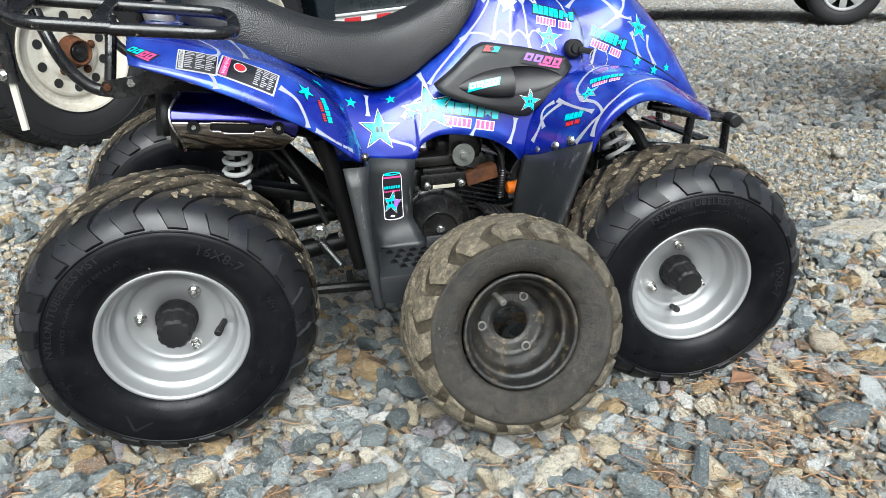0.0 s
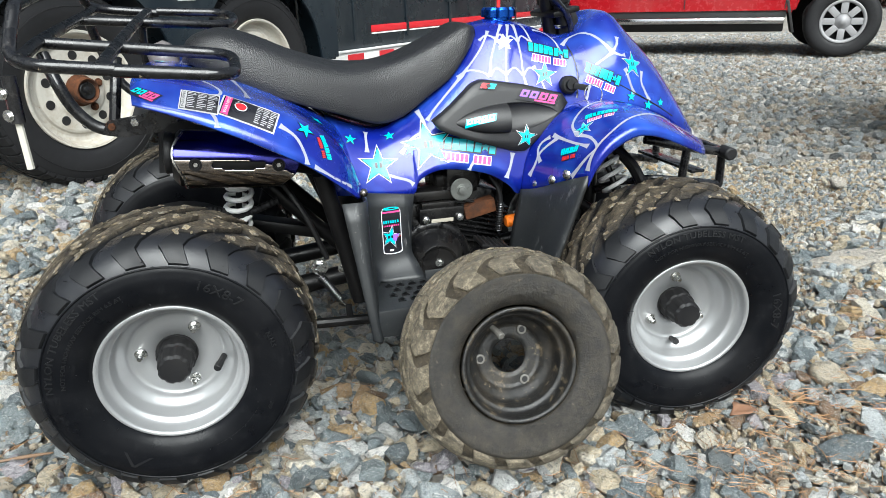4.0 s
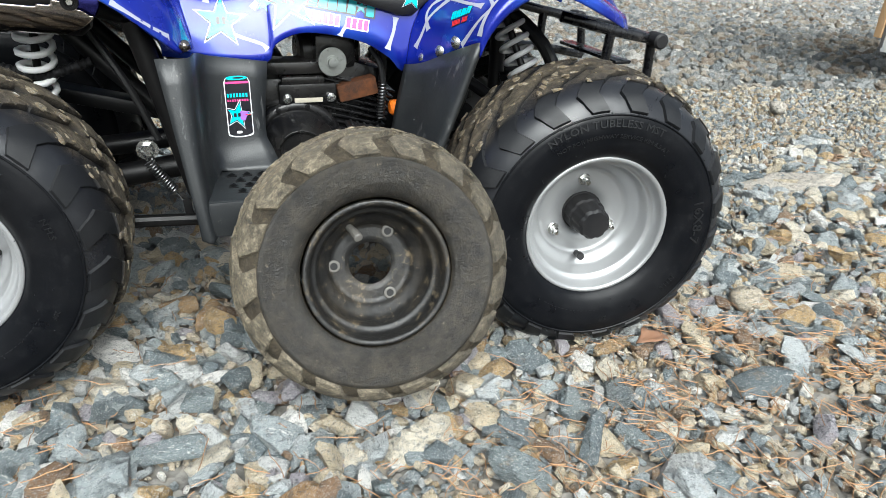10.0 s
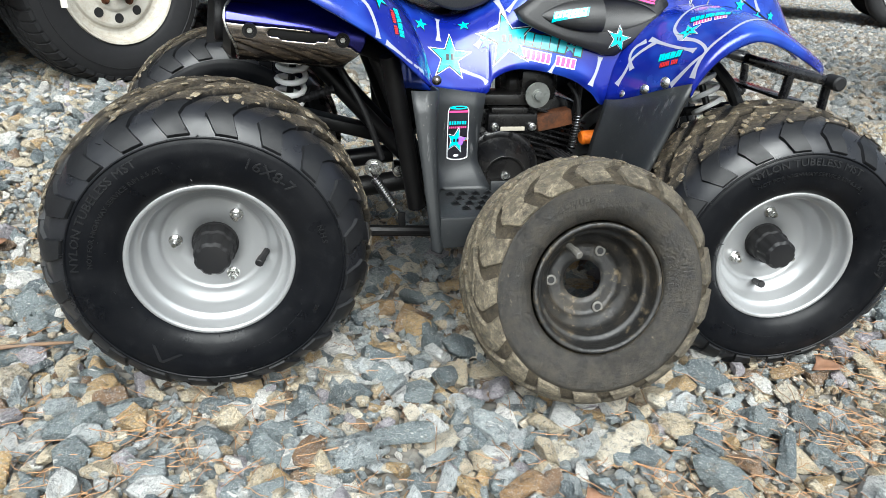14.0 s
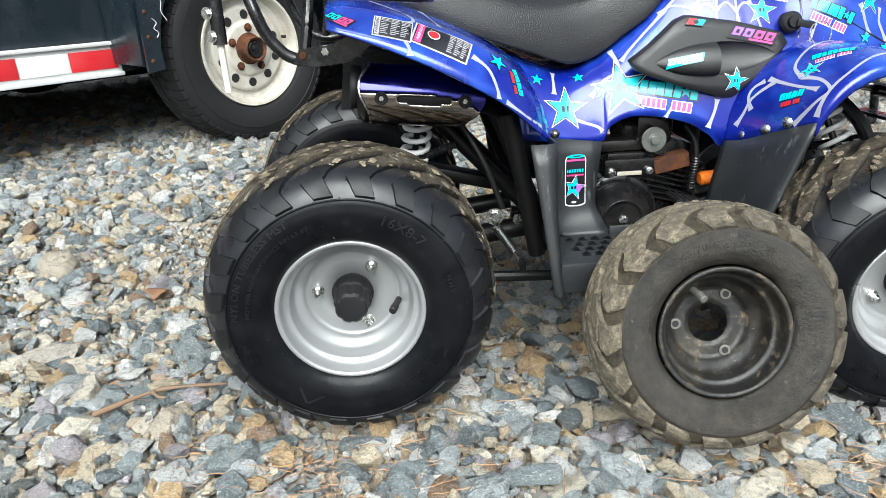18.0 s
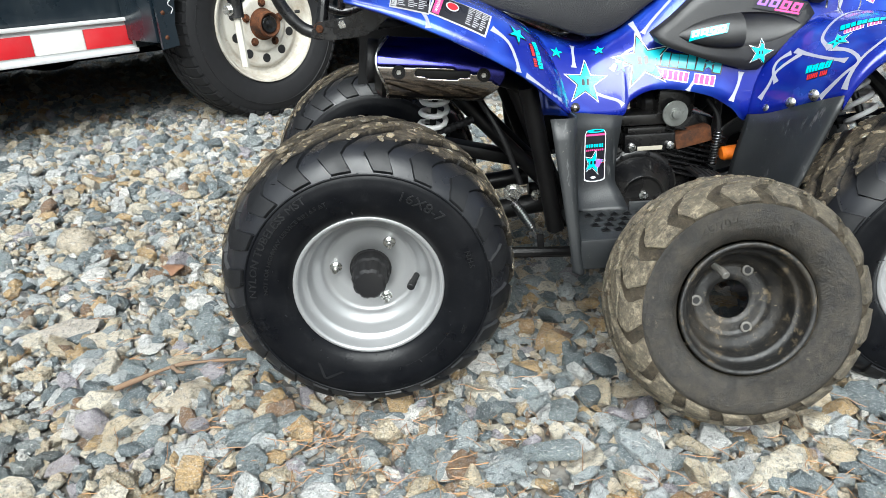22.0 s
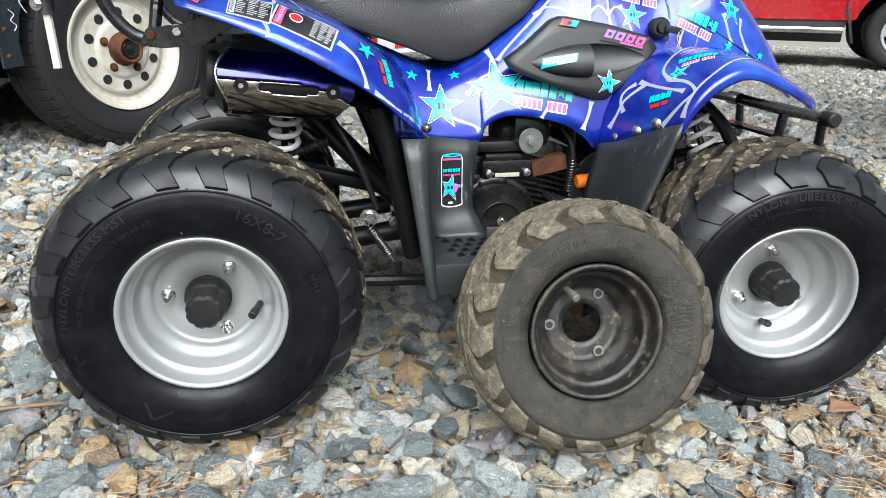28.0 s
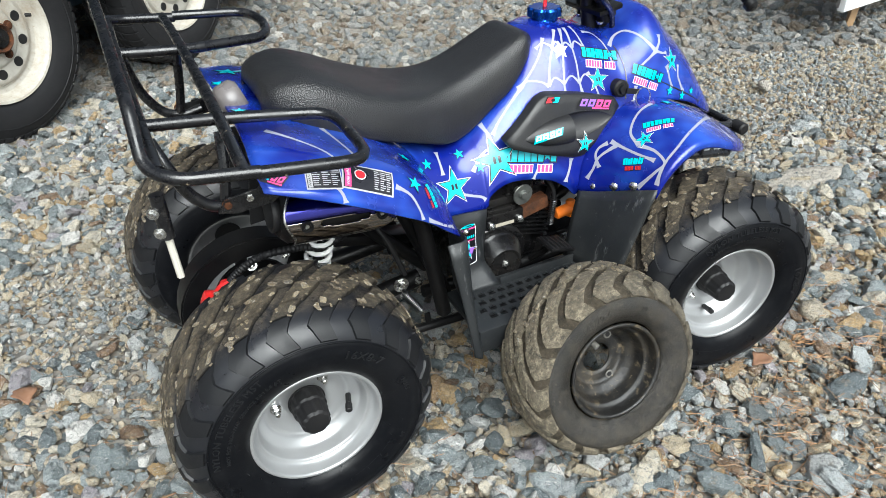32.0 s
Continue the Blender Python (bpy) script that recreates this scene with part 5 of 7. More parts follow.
for s in (-1, 1):
    damper("front_damper", (0.415, 0.190 * s, 0.235), (0.352, 0.110 * s, 0.445), 0.022, 0.0042, 9, M_SPRING_DARK, "front spring damper")
    part("upper_arm", joined(tube([(0.31, 0.075 * s, 0.33), (0.36, 0.14 * s, 0.295), (0.416, 0.225 * s, 0.255)], 0.0095, 10), tube([(0.47, 0.075 * s, 0.33), (0.44, 0.14 * s, 0.295), (0.416, 0.225 * s, 0.255)], 0.0095, 10)), M_FRAME, ATV, "black front suspension arm")
    part("lower_arm", joined(tube([(0.31, 0.06 * s, 0.20), (0.416, 0.225 * s, 0.165)], 0.0105, 10), tube([(0.47, 0.06 * s, 0.20), (0.416, 0.225 * s, 0.165)], 0.0105, 10)), M_FRAME, ATV, "black lower suspension arm")
    part("knuckle", joined(box(0.03, 0.03, 0.12, (0.416, 0.228 * s, 0.190), 0.006), rod(0.03, (0.416, 0.20 * s, 0.187), (0.416, 0.262 * s, 0.187), 18, 0.004)), M_FRAME, ATV)
    part("fender_stay", tube([(0.335, 0.09 * s, 0.445), (0.372, 0.115 * s, 0.430), (0.408, 0.145 * s, 0.392), (0.430, 0.160 * s, 0.350), (0.470, 0.130 * s, 0.335)], 0.0105, 10), M_FRAME, ATV, "black fender stay")
damper("rear_damper", (-0.300, -0.055, 0.255), (-0.276, -0.100, 0.428), 0.0205, 0.0043, 7, M_SPRING, "rear spring damper with pale coil")

frame_tubes = [
    [(-0.36, -0.085, 0.505), (-0.20, -0.085, 0.475), (-0.06, -0.080, 0.455), (0.10, -0.075, 0.47), (0.30, -0.06, 0.50)],
    [(-0.180, -0.115, 0.470), (-0.150, -0.125, 0.400), (-0.110, -0.130, 0.300), (-0.070, -0.120, 0.205)],
    [(-0.30, -0.070, 0.47), (-0.20, -0.075, 0.36), (-0.09, -0.080, 0.245)],
    [(-0.10, -0.085, 0.190), (0.08, -0.085, 0.185), (0.28, -0.080, 0.195), (0.36, -0.07, 0.26), (0.37, -0.06, 0.45)],
]
for f in frame_tubes:
    for s in (1, -1):
        part("frame_tube", tube([(x, y * s, z) for x, y, z in f], 0.0125, 12), M_FRAME, ATV, "black frame tube")
part("strut_tube", tube([(-0.155, -0.205, 0.440), (-0.130, -0.195, 0.330), (-0.106, -0.185, 0.215)], 0.0135, 12), M_FRAME, ATV, "thick black side strut")
part("swing_arm", joined(tube([(-0.105, -0.075, 0.220), (-0.25, -0.078, 0.205), (-0.390, -0.080, 0.211)], 0.017, 12), tube([(-0.105, 0.075, 0.220), (-0.25, 0.078, 0.205), (-0.390, 0.080, 0.211)], 0.017, 12), rod(0.024, (-0.390, -0.10, 0.211), (-0.390, 0.10, 0.211), 18, 0.004)), M_FRAME, ATV, "black rear swing arm")
part("rear_axle", rod(0.013, (-0.390, -0.23, 0.211), (-0.390, 0.23, 0.211), 14), M_FRAME, ATV, "black rear axle")
part("foot_rail", tube([(-0.215, -0.150, 0.166), (-0.05, -0.150, 0.158), (0.08, -0.150, 0.156), (0.19, -0.13, 0.170)], 0.009, 10), M_FRAME, ATV, "black foot rest rail")
part("spring_strap", box(0.011, 0.003, 0.040, (-0.122, -0.151, 0.173), 0.001, (0, -4, 0)), M_FRAME, ATV, "flat black strap with holes")
bolt("arm_bolt", (-0.165, -0.135, 0.262), (0, -1, 0), 0.0095, ATV, None, "zinc arm bolt")
bolt("arm_bolt", (-0.125, -0.125, 0.251), (0, -1, 0), 0.006, ATV)
sp = part("return_spring", coil((-0.166, -0.148, 0.250), (-0.137, -0.150, 0.205), 0.0065, 0.0013, 13, 6), M_SLEEVE, ATV, "small dark return spring")
part("spring_hook", tube([(-0.166, -0.148, 0.250), (-0.172, -0.147, 0.262)], 0.0013, 6), M_STEEL, sp)
part("spring_hook", tube([(-0.137, -0.150, 0.205), (-0.128, -0.150, 0.192), (-0.122, -0.148, 0.188)], 0.0013, 6), M_STEEL, sp)

# chain case, brake and hose at the rear, seen from behind
arc = [(0.140 * math.cos(radians(g)), 0.140 * math.sin(radians(g))) for g in range(40, 221, 10)] + [(0.106 * math.cos(radians(g)), 0.106 * math.sin(radians(g))) for g in range(220, 39, -10)]
guard = part("chain_guard", plate(arc, 0.05, pose(-0.390, 0.045, 0.211, 90, 0, 0), 0.003), M_FRAME, ATV, "black chain guard")
part("guard_run", box(0.22, 0.045, 0.022, (-0.190, 0.020, 0.286), 0.006, (0, 14, 0)), M_FRAME, guard)
part("sprocket", lathe([(-0.004, 0.02), (-0.004, 0.075), (0.004, 0.075), (0.004, 0.02)], 30, True), M_FRAME, ATV, "dark rear sprocket", False, pose(-0.390, 0.035, 0.211))
part("brake_disc", lathe([(-0.002, 0.02), (-0.002, 0.062), (0.002, 0.062), (0.002, 0.02)], 36, True), M_SLEEVE, ATV, "steel brake disc", False, pose(-0.390, -0.115, 0.211))
part("brake_caliper", joined(box(0.050, 0.036, 0.034, (-0.468, -0.062, 0.284), 0.012, (0, 25, 0)), rod(0.014, (-0.452, -0.064, 0.297), (-0.442, -0.070, 0.322), 14, 0.005)), M_RED_PLASTIC, ATV, "bright red brake caliper")
part("caliper_pipe", tube([(-0.468, -0.066, 0.297), (-0.456, -0.076, 0.318), (-0.441, -0.076, 0.322)], 0.008, 10), M_RED_PLASTIC, ATV, "red brake hose joint")
part("brake_hose", tube([(-0.450, -0.066, 0.306), (-0.430, -0.080, 0.340), (-0.39, -0.09, 0.366), (-0.33, -0.095, 0.368), (-0.28, -0.09, 0.355), (-0.22, -0.085, 0.37)], lambda t: 0.0062 * (1 + 0.14 * math.sin(t * 260)), 10, 36), M_CAP, ATV, "ribbed black brake hose")
for x, y, z in ((-0.345, -0.075, 0.352), (-0.40, -0.06, 0.335), (-0.29, -0.075, 0.338)):
    bolt("guard_bolt", (x, y, z), (-0.2, -0.6, 0.8), 0.0065, ATV)

# front bumper
bump = part("front_bumper", tube(rounded_path([(0.452, -0.115, 0.428), (0.535, -0.120, 0.408), (0.622, -0.122, 0.392), (0.634, 0.0, 0.392), (0.622, 0.122, 0.392), (0.535, 0.120, 0.408), (0.452, 0.115, 0.428)], 0.03), 0.0085, 12, smooth_path=False), M_RACK, ATV, "black tubular front bumper")
for s in (-1, 1):
    part("bumper_post", tube([(0.540, 0.120 * s, 0.405), (0.536, 0.118 * s, 0.345)], 0.0080, 10), M_RACK, bump)
    part("bumper_post", tube([(0.622, 0.116 * s, 0.390), (0.626, 0.112 * s, 0.325)], 0.0080, 10), M_RACK, bump)
    part("bumper_rail", tube(rounded_path([(0.628, 0.112 * s, 0.325), (0.536, 0.118 * s, 0.342), (0.470, 0.105 * s, 0.350), (0.37, 0.08 * s, 0.33)], 0.02), 0.0080, 10, smooth_path=False), M_RACK, bump)
    part("bumper_cap", rod(0.0125, (0.622, 0.115 * s, 0.393), (0.618, 0.150 * s, 0.393), 14, 0.003), M_CAP, bump, "black rubber end cap")
part("bumper_plate", box(0.03, 0.20, 0.006, (0.585, 0, 0.352), 0.002), M_RACK, bump)

# engine
eng = part("engine", joined(box(0.20, 0.15, 0.14, (0.045, -0.02, 0.275), 0.02), box(0.10, 0.12, 0.06, (-0.02, -0.03, 0.345), 0.012), box(0.12, 0.13, 0.05, (0.12, -0.02, 0.22), 0.015)), M_ENGINE, ATV, "oily black single-cylinder engine")
part("cover_plate", lathe(crisp([(0.03, 0.068), (-0.006, 0.068), (-0.010, 0.064), (-0.011, 0.0)]), 40), M_ENGINE, eng, "round black engine side", True, pose(0.038, -0.112, 0.248))
part("clutch_cover", lathe(crisp([(0.0, 0.055), (-0.014, 0.054), (-0.018, 0.051), (-0.042, 0.037), (-0.046, 0.0345), (-0.0455, 0.032), (-0.043, 0.030), (-0.042, 0.0)]), 48), M_ENGINE, eng, "glossy black cone-shaped engine cover", True, pose(0.038, -0.112, 0.248))
bolt("cover_bolt", (0.040, -0.1545, 0.250), (0, -1, 0), 0.0050, eng, None, "zinc cover bolt")
for a in (35, 75, 115, 150):
    bolt("rim_screw", (0.038 + 0.0605 * math.cos(radians(a)), -0.122, 0.248 + 0.0605 * math.sin(radians(a))), (0, -1, 0), 0.0026, eng, M_FRAME, "small dark screw")
lug = part("top_plate", joined(box(0.082, 0.020, 0.030, (0.056, -0.112, 0.3245), 0.004), box(0.060, 0.030, 0.010, (0.050, -0.105, 0.3440), 0.003)), M_ENGINE, eng, "oily black plate over the cover")
part("label_strip", box(0.040, 0.0015, 0.0065, (0.056, -0.1228, 0.3165), 0.0004), plastic("dirty_label", (0.36, 0.33, 0.27), 0.5, 0.6, 0.0, 0, (0.10, 0.09, 0.07)), lug, "dirty pale label strip")
for x in (0.026, 0.088):
    part("plate_bolt", joined(rod(0.0066, (x, -0.121, 0.3195), (x, -0.1275, 0.3195), 16, 0.001), rod(0.0042, (x, -0.1275, 0.3195), (x, -0.1325, 0.3195), 6, 0.0008)), M_STEEL, lug, "zinc plate bolt")
for i in range(9):
    part("cooling_fin", box(0.105, 0.115, 0.0035, (0.118 + 0.0025 * i, -0.045, 0.264 + 0.0085 * i), 0.001, (0, 15, 0)), M_ENGINE, eng)
part("cylinder", box(0.075, 0.09, 0.10, (0.130, -0.045, 0.312), 0.012, (0, 15, 0)), M_ENGINE, eng)
part("engine_top", box(0.105, 0.05, 0.018, (0.044, -0.090, 0.360), 0.005), M_ENGINE, eng, "oily black engine cover")
part("rusty_cover", box(0.060, 0.03, 0.026, (0.130, -0.098, 0.326), 0.004, (0, -12, 0)), M_RUST, eng, "rust-brown cylinder edge")
part("choke_knob", lathe([(0.020, 0.007), (-0.002, 0.007), (-0.002, 0.020), (-0.0045, 0.0202), (-0.0052, 0.0195), (-0.0052, 0.0092), (-0.0068, 0.0092), (-0.0068, 0.0068), (-0.0115, 0.0064), (-0.012, 0.0)], 32), metal("grey_knob_metal", (0.27, 0.28, 0.265), 0.48, 0.4, (0.10, 0.10, 0.095), 60), eng, "round grey metal knob with a nut", False, pose(0.091, -0.122, 0.370))
part("carburettor", joined(rod(0.028, (0.05, -0.06, 0.375), (0.14, -0.05, 0.375), 18, 0.004), box(0.06, 0.06, 0.05, (0.10, -0.075, 0.380), 0.01)), M_ENGINE, eng, "black carburettor")
part("airbox", box(0.12, 0.16, 0.075, (-0.05, -0.01, 0.418), 0.015), M_CAP, eng, "black air box")
part("spark_lead", tube([(0.150, -0.105, 0.385), (0.162, -0.120, 0.362), (0.165, -0.122, 0.325), (0.161, -0.118, 0.285)], 0.0042, 8), M_CAP, eng, "black spark plug lead")
part("lead_spring", coil((0.165, -0.122, 0.340), (0.162, -0.119, 0.285), 0.0055, 0.0012, 12, 6), M_SLEEVE, eng, "wound dark steel sleeve")
part("plug_cap", joined(rod(0.0115, (0.225, -0.110, 0.300), (0.178, -0.112, 0.297), 16, 0.003), rod(0.010, (0.215, -0.110, 0.282), (0.215, -0.110, 0.318), 12, 0.003)), M_ORANGE, eng, "orange spark plug cap")
part("gear_pedal", joined(box(0.055, 0.05, 0.006, (0.125, -0.190, 0.288), 0.002, (0, 15, 0)), tube([(0.13, -0.17, 0.285), (0.135, -0.15, 0.25), (0.12, -0.12, 0.215)], 0.006, 8)), M_FRAME, ATV, "ribbed black foot pedal")
for i in range(5):
    part("pedal_rib", box(0.003, 0.046, 0.004, (0.106 + 0.0095 * i, -0.190, 0.2965 - 0.0026 * i), 0.001, (0, 15, 0)), M_CAP, ATV)
for pts, r in (([(-0.10, -0.10, 0.40), (-0.06, -0.12, 0.36), (-0.03, -0.11, 0.33)], 0.005), ([(0.14, -0.08, 0.42), (0.17, -0.10, 0.38), (0.165, -0.08, 0.25)], 0.006), ([(-0.22, -0.10, 0.42), (-0.18, -0.12, 0.35), (-0.15, -0.12, 0.27)], 0.005)):
    part("hose", tube(pts, r, 8), M_CAP, ATV, "black rubber hose")


# ---- the loose spare wheel ----
def spare_wheel():
    w = thing("spare_wheel", pose(0.093, 0.945, 0.182, 0, 0, 11) @ pose(0, 0, 0, -15, 0, 0), "old black wheel with muddy tyre, standing on the gravel", "wheel")
    lip, wide, depth = 0.0845, 0.058, 0.058
    prof = rim_profile(lip, depth, wide)
    back = [(-wide + depth, 0.026), (-wide + depth + 0.003, 0.026), (-wide + depth + 0.003, lip - 0.034), (0.03, lip - 0.026), (0.045, lip - 0.012), (wide, lip - 0.006), (wide, lip)]
    part("rim", lathe(prof + back, 64), M_OLD_RIM, w, "worn black rim with dried mud", True)
    part("tyre", tyre_body(T_OLD), M_OLD_GROOVE, w, "old tyre caked with mud", True)
    part("sidewall", sidewall(T_OLD), M_OLD_TYRE, w, "scuffed grey sidewall", True)
    part("tread", lug_mesh(T_OLD, 17, WORN_LUGS, 8), M_OLD_TREAD, w, "worn chevron lugs caked with mud")
    part("lettering", arc_text(T_OLD, "145/70-6", 0.0135, 0.111, 112), M_OLD_LETTER, w)
    part("lettering", arc_text(T_OLD, "20F", 0.008, 0.113, 66), M_OLD_LETTER, w)
    for r, at, wide_, n in ((0.120, 35, 0.085, 16), (0.112, 30, 0.07, 14), (0.104, 28, 0.06, 12), (0.108, -80, 0.08, 9), (0.110, -130, 0.08, 12)):
        part("worn_print", arc_bars(T_OLD, r, at, wide_, n), M_OLD_LETTER, w)
    for k in range(3):
        a = radians(60 + 120 * k)
        b = lathe([(0, 0.0042), (-0.001, 0.0070), (0.0006, 0.0076)], 16)
        part("bolt_hole", b, M_WORN_GREY, w, "worn bright bolt hole", True, pose(0.044 * math.cos(a), -wide + depth - 0.0030, 0.044 * math.sin(a)))
        part("hole", lathe([(0, 0.0), (0, 0.0045)], 12), M_DARK_TRIM, w, "", False, pose(0.044 * math.cos(a), -wide + depth - 0.0034, 0.044 * math.sin(a)))
    a = radians(122)
    p = Vector((0.050 * math.cos(a), -wide + depth - 0.004, 0.058 * math.sin(a)))
    part("valve", joined(rod(0.0045, p, p + Vector((0.006, -0.016, -0.006)), 10), rod(0.0055, p + Vector((0.006, -0.016, -0.006)), p + Vector((0.010, -0.028, -0.012)), 10, 0.001)), M_WORN_GREY, w, "grey valve stem")
    return w


SPARE = spare_wheel()


# ---- enclosed trailer ----
def trailer():
    t = thing("trailer", pose(-1.247, 2.488, 0, 0, 0, 59.5), "dark navy enclosed trailer with tandem white wheels and red stripe", "trailer")
    # body runs on to the left, out of view, to shade the gravel underneath
    body = part("trailer_body", box(9.0, 2.3, 2.22, (0.35, 1.37, 1.462), 0.02), M_TRAILER, t, "dark scuffed sheet metal side")
    part("under_frame", box(8.8, 1.1, 0.10, (0.35, 1.55, 0.33), 0.01), M_DARK_TRIM, t)
    # unseen panel added on the far side to block light under the trailer
    part("far_skirt", box(8.8, 0.02, 0.30, (0.35, 2.49, 0.22), 0.004), M_TRAILER, t)
    for i in range(16):
        x = -3.65 + 0.55 * i
        part("side_seam", box(0.035, 0.006, 2.0, (x, 0.217, 1.44), 0.002), M_TRAILER, body)
        for k in range(8):
            part("rivet", rod(0.007, (x + 0.03, 0.219, 0.62 + 0.2 * k), (x + 0.03, 0.214, 0.62 + 0.2 * k), 8, 0.002), M_TRAILER, body)
    for x0, x1 in ((-4.1, -0.405), (1.40, 4.85)):
        low = 0.0 if x0 < 0 else 0.062
        strip = part("bottom_trim", box(x1 - x0, 0.02, 0.095, ((x0 + x1) / 2, 0.208, 0.402 - low), 0.004), M_TRIM, t, "dull aluminium bottom trim")
        part("trim_lip", box(x1 - x0, 0.03, 0.014, ((x0 + x1) / 2, 0.198, 0.352 - low), 0.004), M_TRIM, strip)
        part("trim_lip", box(x1 - x0, 0.03, 0.012, ((x0 + x1) / 2, 0.200, 0.452 - low), 0.004), M_TRIM, strip)
        for i in range(int((x1 - x0 - 0.04) / 0.155)):
            red = (i % 2 == 0)
            x = (-0.495 - 0.155 * i) if x0 < 0 else (x0 + 0.10 + 0.155 * i)
            part("reflective_tape", box(0.152, 0.004, 0.062, (x, 0.196, 0.402 - low), 0.0008), M_REFLECT_RED if red else M_REFLECT_WHITE, strip, "red reflective tape" if red else "white reflective tape")
    part("red_stripe", box(2.85, 0.004, 0.040, (3.43, 0.217, 0.500), 0.001), M_REFLECT_RED, t, "bright red stripe")
    part("stripe_edge", box(2.85, 0.004, 0.008, (3.43, 0.217, 0.473), 0.001), M_REFLECT_WHITE, t)
    part("corner_trim", box(0.06, 0.06, 2.1, (4.84, 0.225, 1.46), 0.015), M_TRIM, t, "dull aluminium corner")
    part("access_door", box(0.20, 0.008, 0.3, (3.0, 0.215, 0.78), 0.002), M_TRAILER, t, "small riveted hatch")
    # tandem mudguard: a skirt with two arches
    for x in (0.0, 0.87):
        w = part("wheel", lathe(crisp([(-0.09, 0.205), (-0.098, 0.203), (-0.096, 0.195), (-0.086, 0.190), (-0.070, 0.186), (-0.055, 0.178), (-0.050, 0.165), (-0.052, 0.156), (-0.062, 0.150), (-0.066, 0.142), (-0.066, 0.100), (-0.074, 0.090), (-0.074, 0.0)]), 60), M_WHITE_RIM, t, "dirty white steel wheel with round holes", True, pose(x, 0.11, 0.398))
        tt = Tyre([(0.0, 0.334), (0.06, 0.332), (0.085, 0.324), (0.098, 0.306), (0.106, 0.280), (0.105, 0.253), (0.099, 0.227), (0.092, 0.206), (0.085, 0.202)])
        part("tyre", tyre_body(tt), M_TRAILER_TYRE, w, "cracked black trailer tyre", True)
        tagged(part("tread", lug_mesh(tt, 56, BLOCKS, 4), M_TRAILER_TYRE, w, "worn block tread"))
        part("worn_print", arc_bars(tt, 0.262, 140, 0.26, 9, 0.002, 0.018), M_TRAILER_TYRE, w)
        part("sidewall_ring", lathe([(tt.at(-v, 0, h).y, tt.at(-v, 0, h).x) for v, h in ((0.60, -0.001), (0.605, 0.002), (0.615, 0.002), (0.62, -0.001))], 96), M_TRAILER_TYRE, w)
        for k in range(10):
            a = radians(18 + 36 * k)
            part("rim_hole", lathe([(-0.002, 0.0), (-0.002, 0.0155), (0.004, 0.018)], 18), M_DARK_TRIM, w, "round dark hole", False, pose(0.120 * math.cos(a), -0.0662, 0.120 * math.sin(a), 0, 0, 0))
        hub = part("hub", lathe(crisp([(-0.073, 0.058), (-0.078, 0.050), (-0.116, 0.045), (-0.121, 0.040), (-0.112, 0.034), (-0.112, 0.0)]), 28), M_RUST, w, "rusty greased hub", True)
        part("grease_cap", lathe([(-0.111, 0.033), (-0.117, 0.028), (-0.115, 0.016), (-0.119, 0.008), (-0.118, 0.0)], 16), M_ENGINE, hub, "black greasy cap")
        for k in range(5):
            a = radians(15 + 72 * k)
            bolt("wheel_nut", (0.074 * math.cos(a), -0.0745, 0.074 * math.sin(a)), (0, -1, 0), 0.0100, w, M_RUST, "rusty wheel nut")
        part("valve", tube([(0.150, -0.070, 0.03), (0.158, -0.085, 0.03)], 0.006, 8), M_CAP, w)
    skirt = [(-0.425, 0.365), (-0.425, 0.86), (1.37, 0.86), (1.37, 0.40), (1.25, 0.385)]
    for c in (0.87, 0.0):
        skirt += [(c + 0.372 * math.cos(a), 0.410 + 0.372 * math.sin(a)) for a in [radians(4 + 172 * i / 16) for i in range(17)]]
    skirt += [(-0.368, 0.372)]
    sk = part("mudguard", plate(skirt, 0.012, pose(0, -0.02, 0, 90, 0, 0)), M_TRAILER, t, "scratched dark mudguard skirt")
    part("mudguard_top", box(1.80, 0.22, 0.012, (0.472, 0.10, 0.866), 0.003), M_TRAILER, sk)
    for x in (-0.425, 1.37):
        part("mudguard_end", box(0.012, 0.22, 0.47, (x, 0.10, 0.62), 0.003), M_TRAILER, sk)
    for k in range(6):
        part("skirt_rivet", lathe([(-0.004, 0.0), (-0.0035, 0.005), (0.0, 0.008)], 12), M_RUST, sk, "rusty rivet", True, pose(-0.405, -0.031, 0.40 + 0.075 * k))
    for pts in ([(-0.36, 0.62), (-0.345, 0.58), (-0.35, 0.55), (-0.335, 0.52)], [(-0.385, 0.53), (-0.372, 0.515), (-0.383, 0.50), (-0.370, 0.485), (-0.378, 0.47)], [(-0.33, 0.70), (-0.31, 0.66), (-0.318, 0.63)]):
        part("scratch", tube([(x, -0.0325, z) for x, z in pts], 0.0016, 6), M_GREY_PRINT, sk, "pale scratch in the paint")
    part("info_plate", box(0.085, 0.003, 0.05, (0.46, -0.035, 0.71), 0.001), M_GREY_PRINT, sk, "grey sticker on the mudguard")
    for x in (0.0, 0.87):
        far = part("wheel", lathe([(0.09, 0.205), (0.05, 0.17), (0.06, 0.0)], 32), M_WHITE_RIM, t, "", True, pose(x, 2.33, 0.398))
        part("tyre", tyre_body(tt), M_TRAILER_TYRE, far, "", True)
    part("axle_beam", box(0.08, 1.8, 0.08, (0.0, 1.0, 0.385), 0.01), M_DARK_TRIM, t)
    part("axle_beam", box(0.08, 1.8, 0.08, (0.87, 1.0, 0.385), 0.01), M_DARK_TRIM, t)


trailer()


